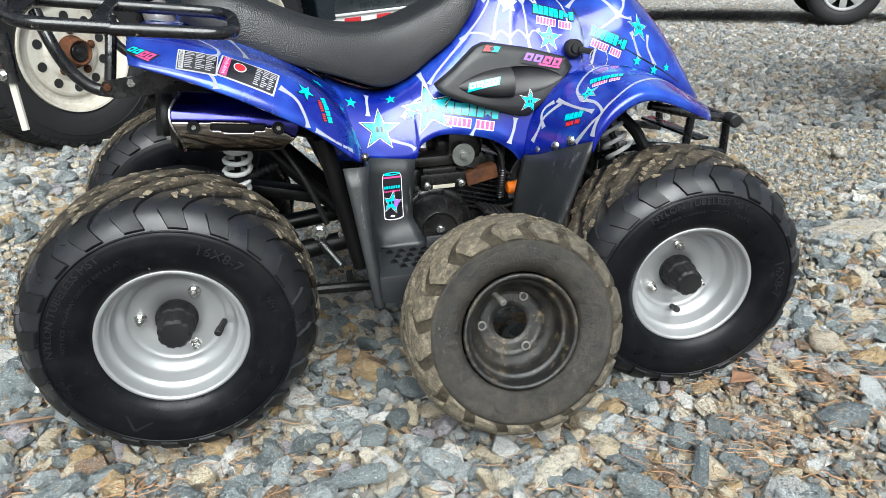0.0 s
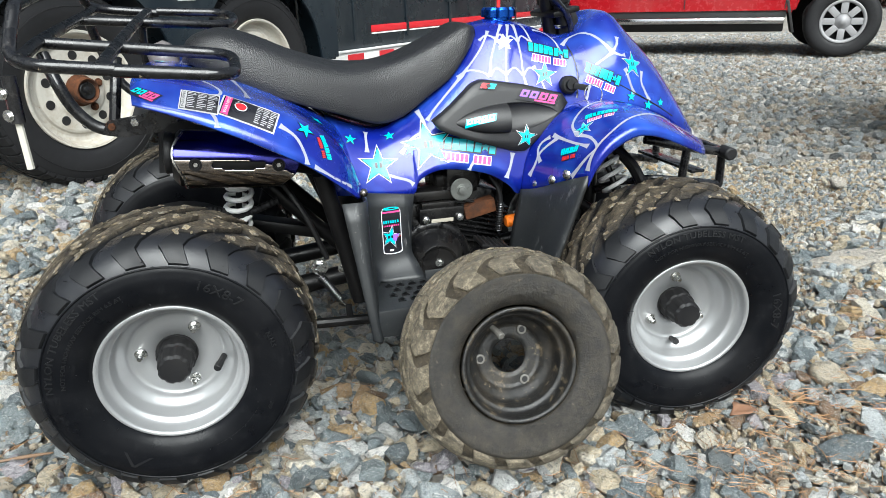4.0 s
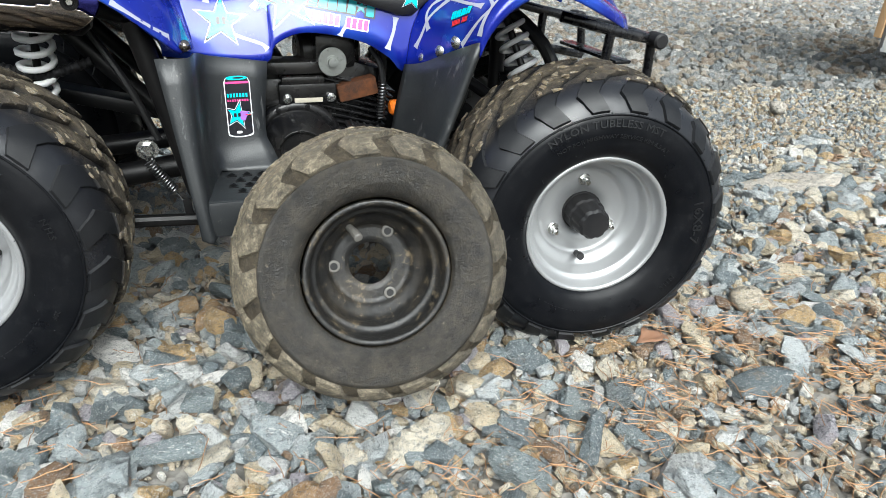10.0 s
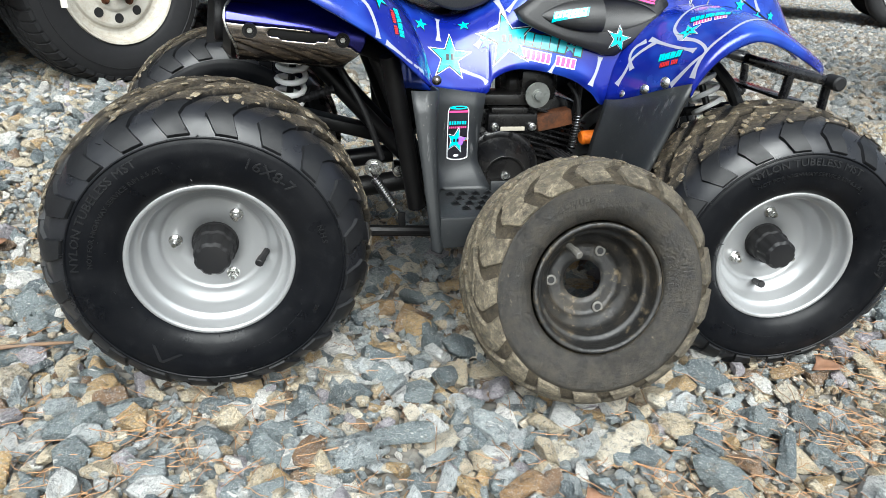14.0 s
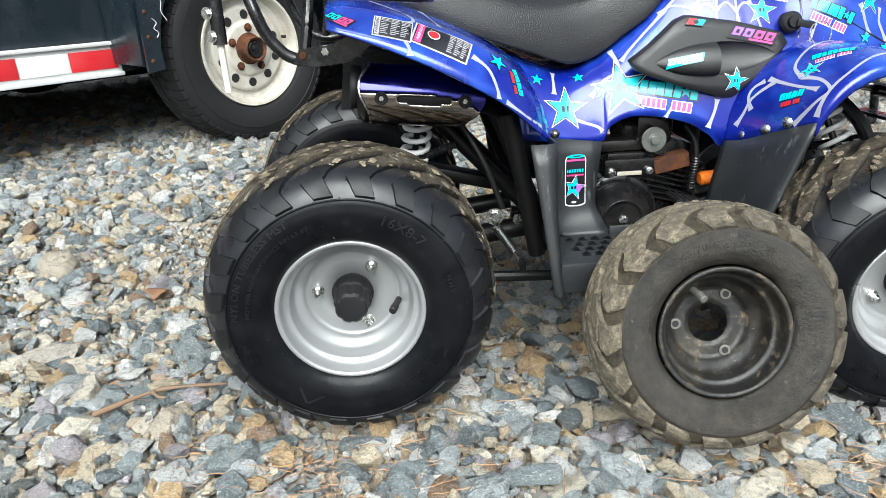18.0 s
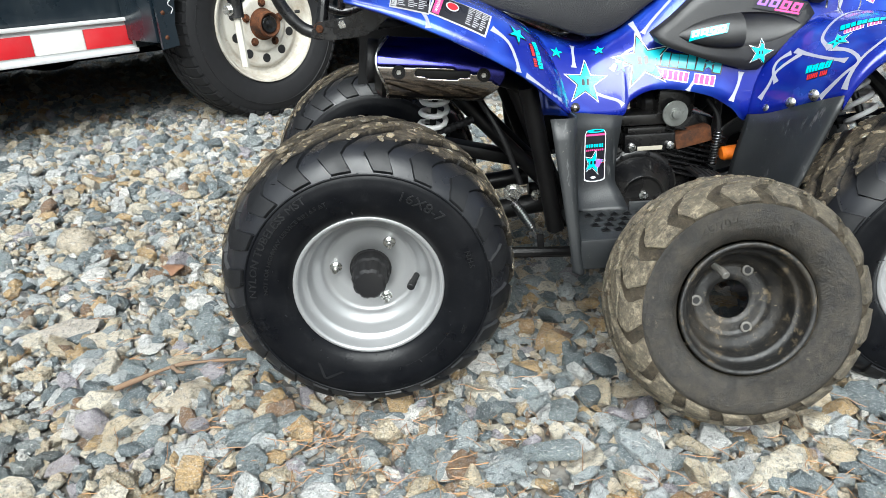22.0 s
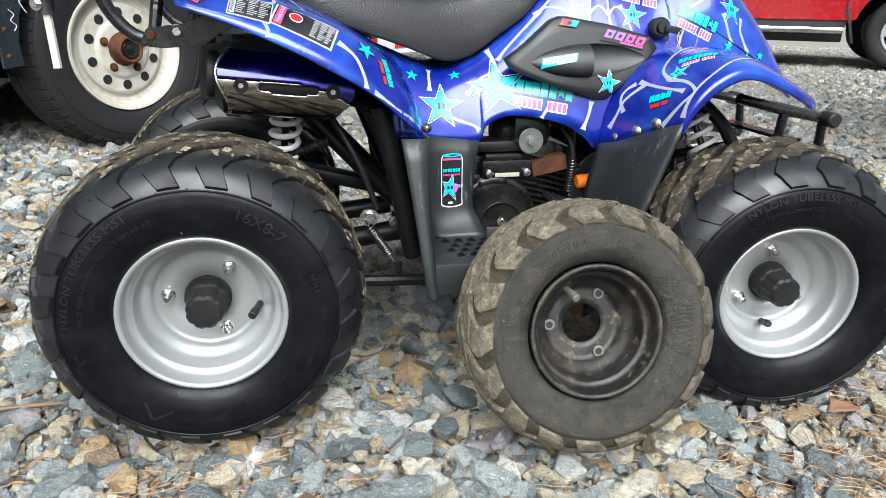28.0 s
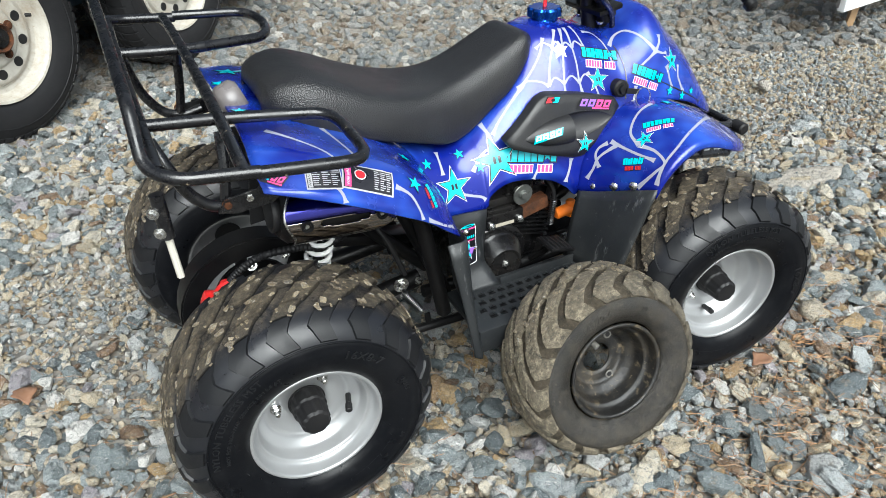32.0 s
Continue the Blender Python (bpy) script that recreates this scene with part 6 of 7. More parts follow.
# ---- red pickup ----
def truck():
    t = thing("pickup_truck", pose(4.62, 8.30, -0.126, 0, 0, TRUCK_TURN), "parked red pickup truck with chrome running board", "truck")
    side = [(-4.6, 0.58), (-4.6, 1.30), (-2.2, 1.32), (-2.2, 1.36), (-2.0, 1.40), (-1.55, 1.95), (-0.5, 1.95), (0.1, 1.40), (1.0, 1.28), (1.12, 1.10), (1.12, 0.55), (0.56, 0.55)]
    side += [(0.52 * math.cos(a), 0.42 + 0.52 * math.sin(a)) for a in [radians(10 + 160 * i / 12) for i in range(13)]]
    side += [(-0.56, 0.50), (-3.0, 0.50)]
    side += [(-3.65 + 0.52 * math.cos(a), 0.42 + 0.52 * math.sin(a)) for a in [radians(10 + 160 * i / 12) for i in range(13)]]
    body = part("truck_body", plate(side, 1.9, pose(0, 1.95, 0, 90, 0, 0), 0.03), M_TRUCK_RED, t, "glossy red cab and bed")
    part("side_moulding", box(2.5, 0.02, 0.025, (-1.85, 0.045, 0.90), 0.004), M_CHROME_TRIM, body, "bright moulding")
    part("door_seam", box(0.012, 0.01, 0.9, (-0.62, 0.046, 1.0), 0.002), M_DARK_TRIM, body)
    part("door_seam", box(0.012, 0.01, 0.9, (-1.75, 0.046, 1.0), 0.002), M_DARK_TRIM, body)
    part("side_window", box(1.9, 0.02, 0.42, (-1.05, 0.05, 1.62), 0.01), M_GLASS, body, "dark side window")
    part("sill", box(2.5, 0.05, 0.10, (-1.85, 0.10, 0.50), 0.01), M_DARK_TRIM, body)
    part("running_board", box(2.45, 0.16, 0.075, (-1.85, -0.02, 0.42), 0.03), M_CHROME_TRIM, t, "chrome running board")
    part("under_body", box(2.0, 1.4, 0.16, (-1.6, 0.9, 0.36), 0.02), M_DARK_TRIM, t)
    part("mud_flap", box(0.03, 0.28, 0.42, (-0.56, 0.18, 0.48), 0.006, (0, -15, 0)), M_DARK_TRIM, t, "black mud flap")
    part("front_bumper", box(0.5, 1.9, 0.30, (0.95, 0.98, 0.48), 0.06), M_CHROME_TRIM, t, "silver front bumper")
    for x in (0.0, -3.65):
        for y in (0.14, 1.78):
            tt = Tyre([(0.0, 0.40), (0.08, 0.398), (0.115, 0.385), (0.13, 0.355), (0.133, 0.32), (0.128, 0.28), (0.12, 0.25), (0.11, 0.242)])
            w = part("wheel", lathe([(-0.118, 0.246), (-0.122, 0.238), (-0.108, 0.222), (-0.06, 0.212), (-0.02, 0.208), (-0.02, 0.0)], 48), M_DARK_TRIM, t, "truck wheel", True, pose(x, y, 0.40))
            part("tyre", tyre_body(tt), M_TRAILER_TYRE, w, "black truck tyre", True)
            part("rim_ring", lathe([(-0.120, 0.243), (-0.126, 0.236), (-0.118, 0.214), (-0.105, 0.206), (-0.100, 0.214)], 48), M_TRUCK_ALLOY, w, "bright rim edge", True)
            part("rim_centre", lathe([(-0.085, 0.100), (-0.100, 0.095), (-0.104, 0.045), (-0.116, 0.040), (-0.118, 0.0)], 32), M_TRUCK_ALLOY, w, "alloy wheel centre", True)
            for k in range(8):
                sp_ = box(0.135, 0.02, 0.075, (0.150, -0.100, 0), 0.008)
                bmesh.ops.transform(sp_, matrix=pose(0, 0, 0, 0, 45 * k, 0), verts=sp_.verts)
                part("spoke", sp_, M_TRUCK_ALLOY, w, "alloy spoke")


TRUCK_TURN = -20.0
truck()


# ---- white framed board on wooden legs ----
def board_on_legs():
    b = thing("display_board", pose(2.10, 2.957, 0, 0, 0, 24.5), "white framed grey board on raw wooden legs", "board")
    part("panel", box(1.6, 0.02, 1.1, (0.80, 0.004, 0.69), 0.004), M_BOARD, b, "dark grey panel")
    for x, z, sx, sz in ((0.80, 0.173, 1.60, 0.09), (0.80, 1.24, 1.60, 0.09), (0.045, 0.70, 0.09, 1.14), (1.555, 0.70, 0.09, 1.14)):
        part("frame_bar", box(sx, 0.03 + 0.004 * (sx > 1), sz, (x, -0.012, z), 0.004), M_WHITE_FRAME, b, "white painted frame bar")
    for x in (0.016, 1.584):
        part("batten", box(0.045, 0.03, 1.12, (x, 0.030, 0.74), 0.003), M_WOOD, b, "raw wooden batten behind the frame")
    for x in (0.37, 1.23):
        part("leg", tube([(x, 0.10, -0.03), (x + 0.02, 0.07, 0.5), (x + 0.03, 0.03, 1.0)], 0.022, 4), M_WOOD, b, "raw wooden leg")


board_on_legs()


# ---- graphics and stickers on the quad bike ----
from mathutils.bvhtree import BVHTree

all_v, all_f = [], []
for v, f in SHELLS:
    base_i = len(all_v)
    all_v += [Vector(p) for p in v]
    all_f += [tuple(i + base_i for i in q) for q in f]
SKIN = BVHTree.FromPolygons(all_v, all_f)
n_f = sum(len(f) for _, f in SHELLS[:4])
PAINTED = BVHTree.FromPolygons(all_v, all_f[:n_f])


def outward(p, skin=SKIN):
    """The nearest place on the panels, and the way out from them there."""
    place, normal, _, _ = skin.find_nearest(Vector(p))
    way = Vector((0, -1 if p[1] < 0 else 1, 0.5))
    return place, normal if normal.dot(way) > 0 else -normal


def lay(name, shapes, centre, tilt, parent, label="", skin=None):
    """Lays flat shapes onto the panels about centre. shapes: (outline or (points, faces), material, layer); u runs forward, v up, tilt turns them."""
    skin = skin or PAINTED
    place, n = outward(centre, skin)
    u = Vector((1, 0, 0)) if centre[1] < 0 else Vector((-1, 0, 0))
    u = (u - n * u.dot(n)).normalized()
    w = n.cross(u)
    if w.z < 0:
        w = -w
    c, s = math.cos(radians(tilt)), math.sin(radians(tilt))
    u, w = u * c + w * s, w * c - u * s
    bm = bmesh.new()
    mats = []
    for outline, mat, layer in shapes:
        if mat not in mats:
            mats.append(mat)
        b2 = bmesh.new()
        if isinstance(outline, tuple):
            vs = [b2.verts.new((p[0], p[1], 0)) for p in outline[0]]
            for q in outline[1]:
                try:
                    b2.faces.new([vs[i] for i in q])
                except ValueError:
                    pass
        else:
            b2.faces.new([b2.verts.new((p[0], p[1], 0)) for p in outline])
            bmesh.ops.triangulate(b2, faces=b2.faces[:])
            for _ in range(4):
                long = [x for x in b2.edges if x.calc_length() > 0.009]
                if not long:
                    break
                bmesh.ops.subdivide_edges(b2, edges=long, cuts=1)
                bmesh.ops.triangulate(b2, faces=b2.faces[:])
        for v in b2.verts:
            q = place + u * v.co.x + w * v.co.y
            hit, hn, _, _ = skin.ray_cast(q + n * 0.04, -n, 0.09)
            if hit is None:
                hit, hn = outward(q, skin)
            if hn.dot(n) < 0:
                hn = -hn
            v.co = hit + hn * (0.0022 + 0.0004 * layer)
        for f in b2.faces:
            f.material_index = mats.index(mat)
            f.normal_update()
            if f.normal.dot(n) < 0:
                f.normal_flip()
        me = bpy.data.meshes.new("tmp")
        b2.to_mesh(me)
        b2.free()
        bm.from_mesh(me)
        bpy.data.meshes.remove(me)
    me = bpy.data.meshes.new(name)
    bm.to_mesh(me)
    bm.free()
    for m in mats:
        me.materials.append(m)
    ob = new(name, me)
    ob.parent = parent
    return tagged(ob, label)


def star(r, turn=0, waist=0.40):
    return [((r if i % 2 == 0 else r * waist) * math.sin(radians(36 * i + turn)), (r if i % 2 == 0 else r * waist) * math.cos(radians(36 * i + turn))) for i in range(10)]


def rect(x0, y0, x1, y1, lean=0.0):
    return [(x0 + y0 * lean, y0), (x1 + y0 * lean, y0), (x1 + y1 * lean, y1), (x0 + y1 * lean, y1)]


def oval(cx, cy, rx, ry, n=14):
    return [(cx + rx * math.cos(2 * math.pi * i / n), cy + ry * math.sin(2 * math.pi * i / n)) for i in range(n)]


def star_sticker(at, r, turn=0, tilt=0, marked=True, skin=None):
    shapes = [(star(r * 1.22, turn), M_WHITE_PRINT if marked else M_INK, 0), (star(r * 1.12, turn), M_INK, 1), (star(r * 0.98, turn), M_CYAN, 2)]
    if marked:
        shapes += [(rect(-r * 0.20, -r * 0.16, -r * 0.05, r * 0.16), M_INK, 3), (rect(r * 0.05, -r * 0.16, r * 0.20, r * 0.16), M_INK, 3)]
    return lay("star_sticker", shapes, at, tilt, ATV, "cyan star sticker with dark outline", skin)


def block_logo(at, w, h, tilt, lower=M_PINK, stars=True):
    """A maker's mark as plain blocks: a cyan row over a thinner coloured row, on a dark ground."""
    shapes = []
    n, x = 8, -w / 2
    r = random.Random(int(w * 1e5))
    step = w / n
    for i in range(n):
        k = step * r.uniform(0.80, 0.88)
        y0, y1, g = -h * 0.02, h * r.uniform(0.42, 0.48), h * 0.05
        if i == 6 and stars:
            shapes.append(([(x + k * 0.5 + a, h * 0.22 + b) for a, b in star(step * 0.92)], M_INK, 0))
            shapes.append(([(x + k * 0.5 + a, h * 0.22 + b) for a, b in star(step * 0.72)], M_CYAN, 2))
        else:
            lean = r.choice((-0.06, 0.0, 0.08))
            shapes.append((rect(x - g, y0 - g, x + k + g, y1 + g, lean), M_INK, 0))
            shapes.append((rect(x, y0, x + k, y1, lean), M_CYAN, 1))
        x += step
    n, x = 11, -w * 0.40
    pale = M_WHITE_PRINT if lower is M_PINK else M_INK
    for i in range(n):
        if i != 6:
            shapes.append((rect(x - h * 0.03, -h * 0.50, x + w * 0.84 / n * 0.72 + h * 0.03, -h * 0.12), pale, 0))
            shapes.append((rect(x, -h * 0.46, x + w * 0.84 / n * 0.72, -h * 0.15), lower, 1))
        x += w * 0.84 / n
    return lay("logo_sticker", shapes, at, tilt, ATV, "cyan and pink block sticker")


def web(points, wide=0.0068, steps=6):
    """One silver line of the web pattern, thicker at its ends."""
    pts = spline(points, steps)
    verts, faces = [], []
    k = len(pts)
    for i, p in enumerate(pts):
        place, n = outward(p, PAINTED)
        d = (pts[min(k - 1, i + 1)] - pts[max(0, i - 1)])
        side = n.cross(d).normalized()
        t = abs(2 * i / (k - 1) - 1)
        for s in (-0.5, 0.0, 0.5):
            q = place + side * wide * (0.68 + 0.75 * t ** 4) * s
            hit, hn = outward(q, PAINTED)
            verts.append(hit + hn * 0.0021)
    for i in range(k - 1):
        for j in range(2):
            faces.append((3 * i + j, 3 * i + j + 1, 3 * i + j + 4, 3 * i + j + 3))
    part("web_line", mesh_of("web_line", verts, faces, True), M_SILVER_LINE, ATV, "silver web line")


SPOKE_WEB = [
    [(0.189, -0.051, 0.638), (0.171, -0.075, 0.613), (0.159, -0.088, 0.586), (0.152, -0.101, 0.560)],
    [(0.201, -0.050, 0.637), (0.188, -0.083, 0.608), (0.179, -0.106, 0.563), (0.178, -0.118, 0.538)],
    [(0.211, -0.048, 0.637), (0.209, -0.080, 0.612), (0.209, -0.099, 0.585), (0.208, -0.110, 0.563), (0.211, -0.122, 0.535)],
    [(0.226, -0.043, 0.636), (0.231, -0.070, 0.620), (0.235, -0.087, 0.602)],
    [(0.245, -0.057, 0.627), (0.268, -0.055, 0.620), (0.280, -0.070, 0.609), (0.284, -0.087, 0.596), (0.286, -0.109, 0.569)],
    [(0.228, -0.107, 0.571), (0.241, -0.123, 0.539), (0.246, -0.130, 0.515)],
]
RING_WEB = [
    [(0.145, -0.063, 0.613), (0.159, -0.062, 0.621), (0.173, -0.072, 0.615)],
    [(0.173, -0.072, 0.615), (0.181, -0.070, 0.622), (0.188, -0.080, 0.611)],
    [(0.188, -0.080, 0.611), (0.198, -0.074, 0.619), (0.209, -0.081, 0.611)],
    [(0.209, -0.081, 0.611), (0.219, -0.074, 0.618), (0.233, -0.082, 0.607)],
    [(0.100, -0.078, 0.555), (0.118, -0.083, 0.566), (0.139, -0.093, 0.564), (0.152, -0.100, 0.556)],
    [(0.152, -0.100, 0.556), (0.164, -0.099, 0.569), (0.179, -0.107, 0.559)],
    [(0.179, -0.107, 0.559), (0.194, -0.105, 0.569), (0.208, -0.112, 0.557)],
    [(0.208, -0.112, 0.557), (0.220, -0.108, 0.568), (0.232, -0.110, 0.563)],
    [(0.163, -0.056, 0.628), (0.150, -0.070, 0.609), (0.133, -0.077, 0.586), (0.109, -0.081, 0.559)],
]
NOSE_WEB = [
    [(0.109, -0.081, 0.559), (0.082, -0.085, 0.532), (0.055, -0.092, 0.506), (0.039, -0.100, 0.489)],
    [(0.292, -0.081, 0.600), (0.311, -0.067, 0.611), (0.330, -0.067, 0.618), (0.343, -0.081, 0.617), (0.354, -0.096, 0.610), (0.372, -0.117, 0.588)],
    [(0.372, -0.117, 0.588), (0.383, -0.110, 0.601), (0.387, -0.101, 0.612)],
    [(0.372, -0.117, 0.588), (0.355, -0.120, 0.578), (0.338, -0.122, 0.568), (0.332, -0.125, 0.559)],
    [(0.372, -0.117, 0.588), (0.385, -0.120, 0.583), (0.396, -0.119, 0.582)],
    [(0.392, -0.128, 0.561), (0.402, -0.131, 0.537), (0.412, -0.131, 0.516)],
    [(0.431, -0.117, 0.553), (0.428, -0.125, 0.535), (0.435, -0.126, 0.520), (0.446, -0.128, 0.501)],
    [(0.324, -0.128, 0.535), (0.319, -0.135, 0.517), (0.312, -0.140, 0.505)],
]
SIDE_WEB = [
    [(0.233, -0.177, 0.461), (0.222, -0.168, 0.450), (0.214, -0.170, 0.437), (0.212, -0.185, 0.421)],
    [(0.163, -0.155, 0.391), (0.172, -0.150, 0.412), (0.177, -0.145, 0.432)],
    [(0.200, -0.170, 0.395), (0.208, -0.175, 0.415), (0.217, -0.177, 0.437), (0.238, -0.194, 0.462)],
    [(0.099, -0.146, 0.408), (0.104, -0.144, 0.416), (0.112, -0.142, 0.426)],
    [(-0.065, -0.085, 0.475), (-0.068, -0.105, 0.465), (-0.070, -0.122, 0.448)],
    [(0.028, -0.074, 0.503), (0.034, -0.107, 0.479), (0.007, -0.114, 0.462), (-0.013, -0.124, 0.441)],
    [(-0.060, -0.136, 0.420), (-0.030, -0.139, 0.407), (-0.006, -0.142, 0.399), (0.002, -0.145, 0.392)],
    [(0.055, -0.118, 0.465), (0.075, -0.125, 0.452), (0.110, -0.135, 0.446), (0.150, -0.140, 0.448)],
    [(0.160, -0.142, 0.445), (0.185, -0.142, 0.440), (0.205, -0.150, 0.447)],
]
FENDER_WEB = [
    [(0.237, -0.180, 0.464), (0.243, -0.220, 0.462), (0.248, -0.251, 0.462), (0.253, -0.276, 0.463)],
    [(0.240, -0.301, 0.431), (0.257, -0.295, 0.464), (0.293, -0.289, 0.491), (0.353, -0.263, 0.503), (0.430, -0.215, 0.482)],
    [(0.228, -0.270, 0.415), (0.247, -0.290, 0.450), (0.258, -0.294, 0.465), (0.262, -0.264, 0.473), (0.255, -0.231, 0.473)],
    [(0.405, -0.190, 0.494), (0.412, -0.240, 0.484), (0.412, -0.285, 0.471)],
    [(0.255, -0.231, 0.473), (0.262, -0.200, 0.482), (0.290, -0.180, 0.503), (0.330, -0.170, 0.512)],
    [(-0.304, -0.255, 0.557), (-0.293, -0.266, 0.542), (-0.292, -0.274, 0.529)],
    [(-0.211, -0.252, 0.523), (-0.190, -0.257, 0.507), (-0.180, -0.267, 0.484), (-0.180, -0.273, 0.470)],
    [(-0.171, -0.268, 0.464), (-0.139, -0.260, 0.442), (-0.116, -0.246, 0.425)],
    [(-0.355, -0.140, 0.598), (-0.300, -0.190, 0.578), (-0.285, -0.230, 0.566), (-0.320, -0.245, 0.570)],
    [(-0.270, -0.120, 0.572), (-0.255, -0.170, 0.562), (-0.250, -0.215, 0.556)],
]
for group_, wide_ in ((SPOKE_WEB, 0.0050), (RING_WEB, 0.0050), (NOSE_WEB, 0.0062), (SIDE_WEB, 0.0066), (FENDER_WEB, 0.0066)):
    for line in group_:
        web(line, wide_)
        web([(x, -y, z) for x, y, z in line], wide_)

for at, r, turn in (((-0.054, -0.132, 0.427), 0.030, 4), ((0.034, -0.124, 0.453), 0.039, -6), ((0.246, -0.114, 0.556), 0.020, 10), ((0.410, -0.121, 0.566), 0.021, 4), ((0.266, -0.231, 0.482), 0.0155, 25)):
    star_sticker(at, r, turn)
star_sticker((0.197, -0.156, 0.4605), 0.0165, 12, 0, True, SKIN)
for at, r, turn in (((-0.095, -0.112, 0.470), 0.0105, 8), ((-0.027, -0.098, 0.468), 0.0100, 5), ((0.003, -0.122, 0.446), 0.0108, 14), ((-0.150, -0.145, 0.508), 0.012, 15), ((-0.176, -0.240, 0.513), 0.0135, 30),
                    ((0.405, -0.133, 0.512), 0.0095, 4), ((0.442, -0.128, 0.494), 0.0095, 12), ((0.470, -0.118, 0.495), 0.008, 4), ((0.360, -0.175, 0.510), 0.012, 40), ((-0.345, 0.150, 0.594), 0.024, 50), ((-0.372, -0.060, 0.600), 0.013, 20), ((-0.375, 0.075, 0.600), 0.013, 70)):
    star_sticker(at, r, turn, 0, False)
lay("star_sticker", [(star(0.017, 5, 0.5), M_WHITE_PRINT, 0)], (0.184, -0.081, 0.610), 0, ATV, "white splash-shaped sticker")
block_logo((0.098, -0.135, 0.440), 0.104, 0.043, -11)
block_logo((0.261, -0.097, 0.588), 0.074, 0.037, -14)
block_logo((0.349, -0.130, 0.546), 0.068, 0.035, -24)
block_logo((0.296, -0.229, 0.501), 0.052, 0.024, -34, M_PINK, False)
block_logo((0.237, -0.243, 0.446), 0.038, 0.022, -44, M_RED_PRINT, False)
block_logo((-0.150, -0.243, 0.487), 0.038, 0.018, -78, M_RED_PRINT, False)
lay("tag_sticker", [(rect(-0.014, -0.0055, 0.014, 0.0055, 0.5), M_INK, 0), (rect(-0.0125, -0.0045, 0.0, 0.0045, 0.5), M_RED_PRINT, 1), (rect(0.001, -0.0045, 0.0125, 0.0045, 0.5), M_CYAN, 1), (oval(0, 0, 0.004, 0.003), M_INK, 2)], (0.137, -0.134, 0.545), -8, ATV, "small red and blue tag", SKIN)


def bar_logo(at, w, h, tilt, ground, one, two, label, skin=None):
    shapes = [(rect(-w / 2, -h / 2, w / 2, h / 2, 0.4), ground, 0)]
    for i in range(4):
        shapes.append((rect(-w * 0.46 + i * w * 0.235, -h * 0.22, -w * 0.46 + i * w * 0.235 + w * 0.19, h * 0.40, 0.4), one if i < 2 else two, 1))
        shapes.append((rect(-w * 0.40 + i * w * 0.235, -h * 0.05, -w * 0.40 + i * w * 0.235 + w * 0.07, h * 0.2, 0.4), ground, 2))
    shapes.append((rect(-w * 0.1, -h * 0.42, w * 0.42, -h * 0.28), two, 1))
    return lay("logo_sticker", shapes, at, tilt, ATV, label, skin)


bar_logo((0.225, -0.140, 0.523), 0.072, 0.020, -12, M_INK, M_PURPLE, M_PINK, "purple and pink block sticker", SKIN)
bar_logo((0.116, -0.160, 0.494), 0.052, 0.012, 6, M_CYAN, M_WHITE_PRINT, M_WHITE_PRINT, "white and cyan block sticker", SKIN)
bar_logo((-0.378, -0.246, 0.577), 0.036, 0.018, -30, M_INK, M_CYAN, M_PINK, "cyan and pink block sticker")


def warning_label(at, w, h, tilt, red):
    shapes = [(rect(-w / 2, -h / 2, w / 2, h / 2), M_GREY_PRINT, 0), (rect(-w * 0.47, -h * 0.44, w * 0.47, h * 0.44), M_INK, 1)]
    r = random.Random(5)
    x0 = -w * 0.45
    band = w * 0.12
    shapes.append((rect(x0, -h * 0.42, x0 + band, h * 0.42), M_PINK if red else M_GREY_PRINT, 2))
    v, f = lettering("WARNING", h * 0.155, 0)
    mid = max(p.x for p in v) / 2
    shapes.append((([(x0 + band * 0.72 - p.y, p.x - mid) for p in v], f), M_INK if not red else M_WHITE_PRINT, 3))
    if red:
        shapes += [(oval(-w * 0.16, h * 0.12, w * 0.11, h * 0.20), M_WHITE_PRINT, 2), (oval(-w * 0.16, h * 0.12, w * 0.095, h * 0.165), M_RED_PRINT, 3)]
        x0 += w * 0.42
    for i in range(9):
        y = h * 0.36 - i * h * 0.085
        for k in range(3):
            a = x0 + band + w * 0.02 + k * (w * 0.45 - x0 - band) / 3
            shapes.append((rect(a, y - h * 0.018, a + (w * 0.45 - x0 - band) / 3 * r.uniform(0.5, 0.92), y + h * 0.018), M_GREY_PRINT, 2))
    return lay("warning_label", shapes, at, tilt, ATV, "black warning label with pale worn border")


warning_label((-0.311, -0.250, 0.562), 0.050, 0.034, -9, False)
warning_label((-0.249, -0.250, 0.543), 0.078, 0.038, -20, True)


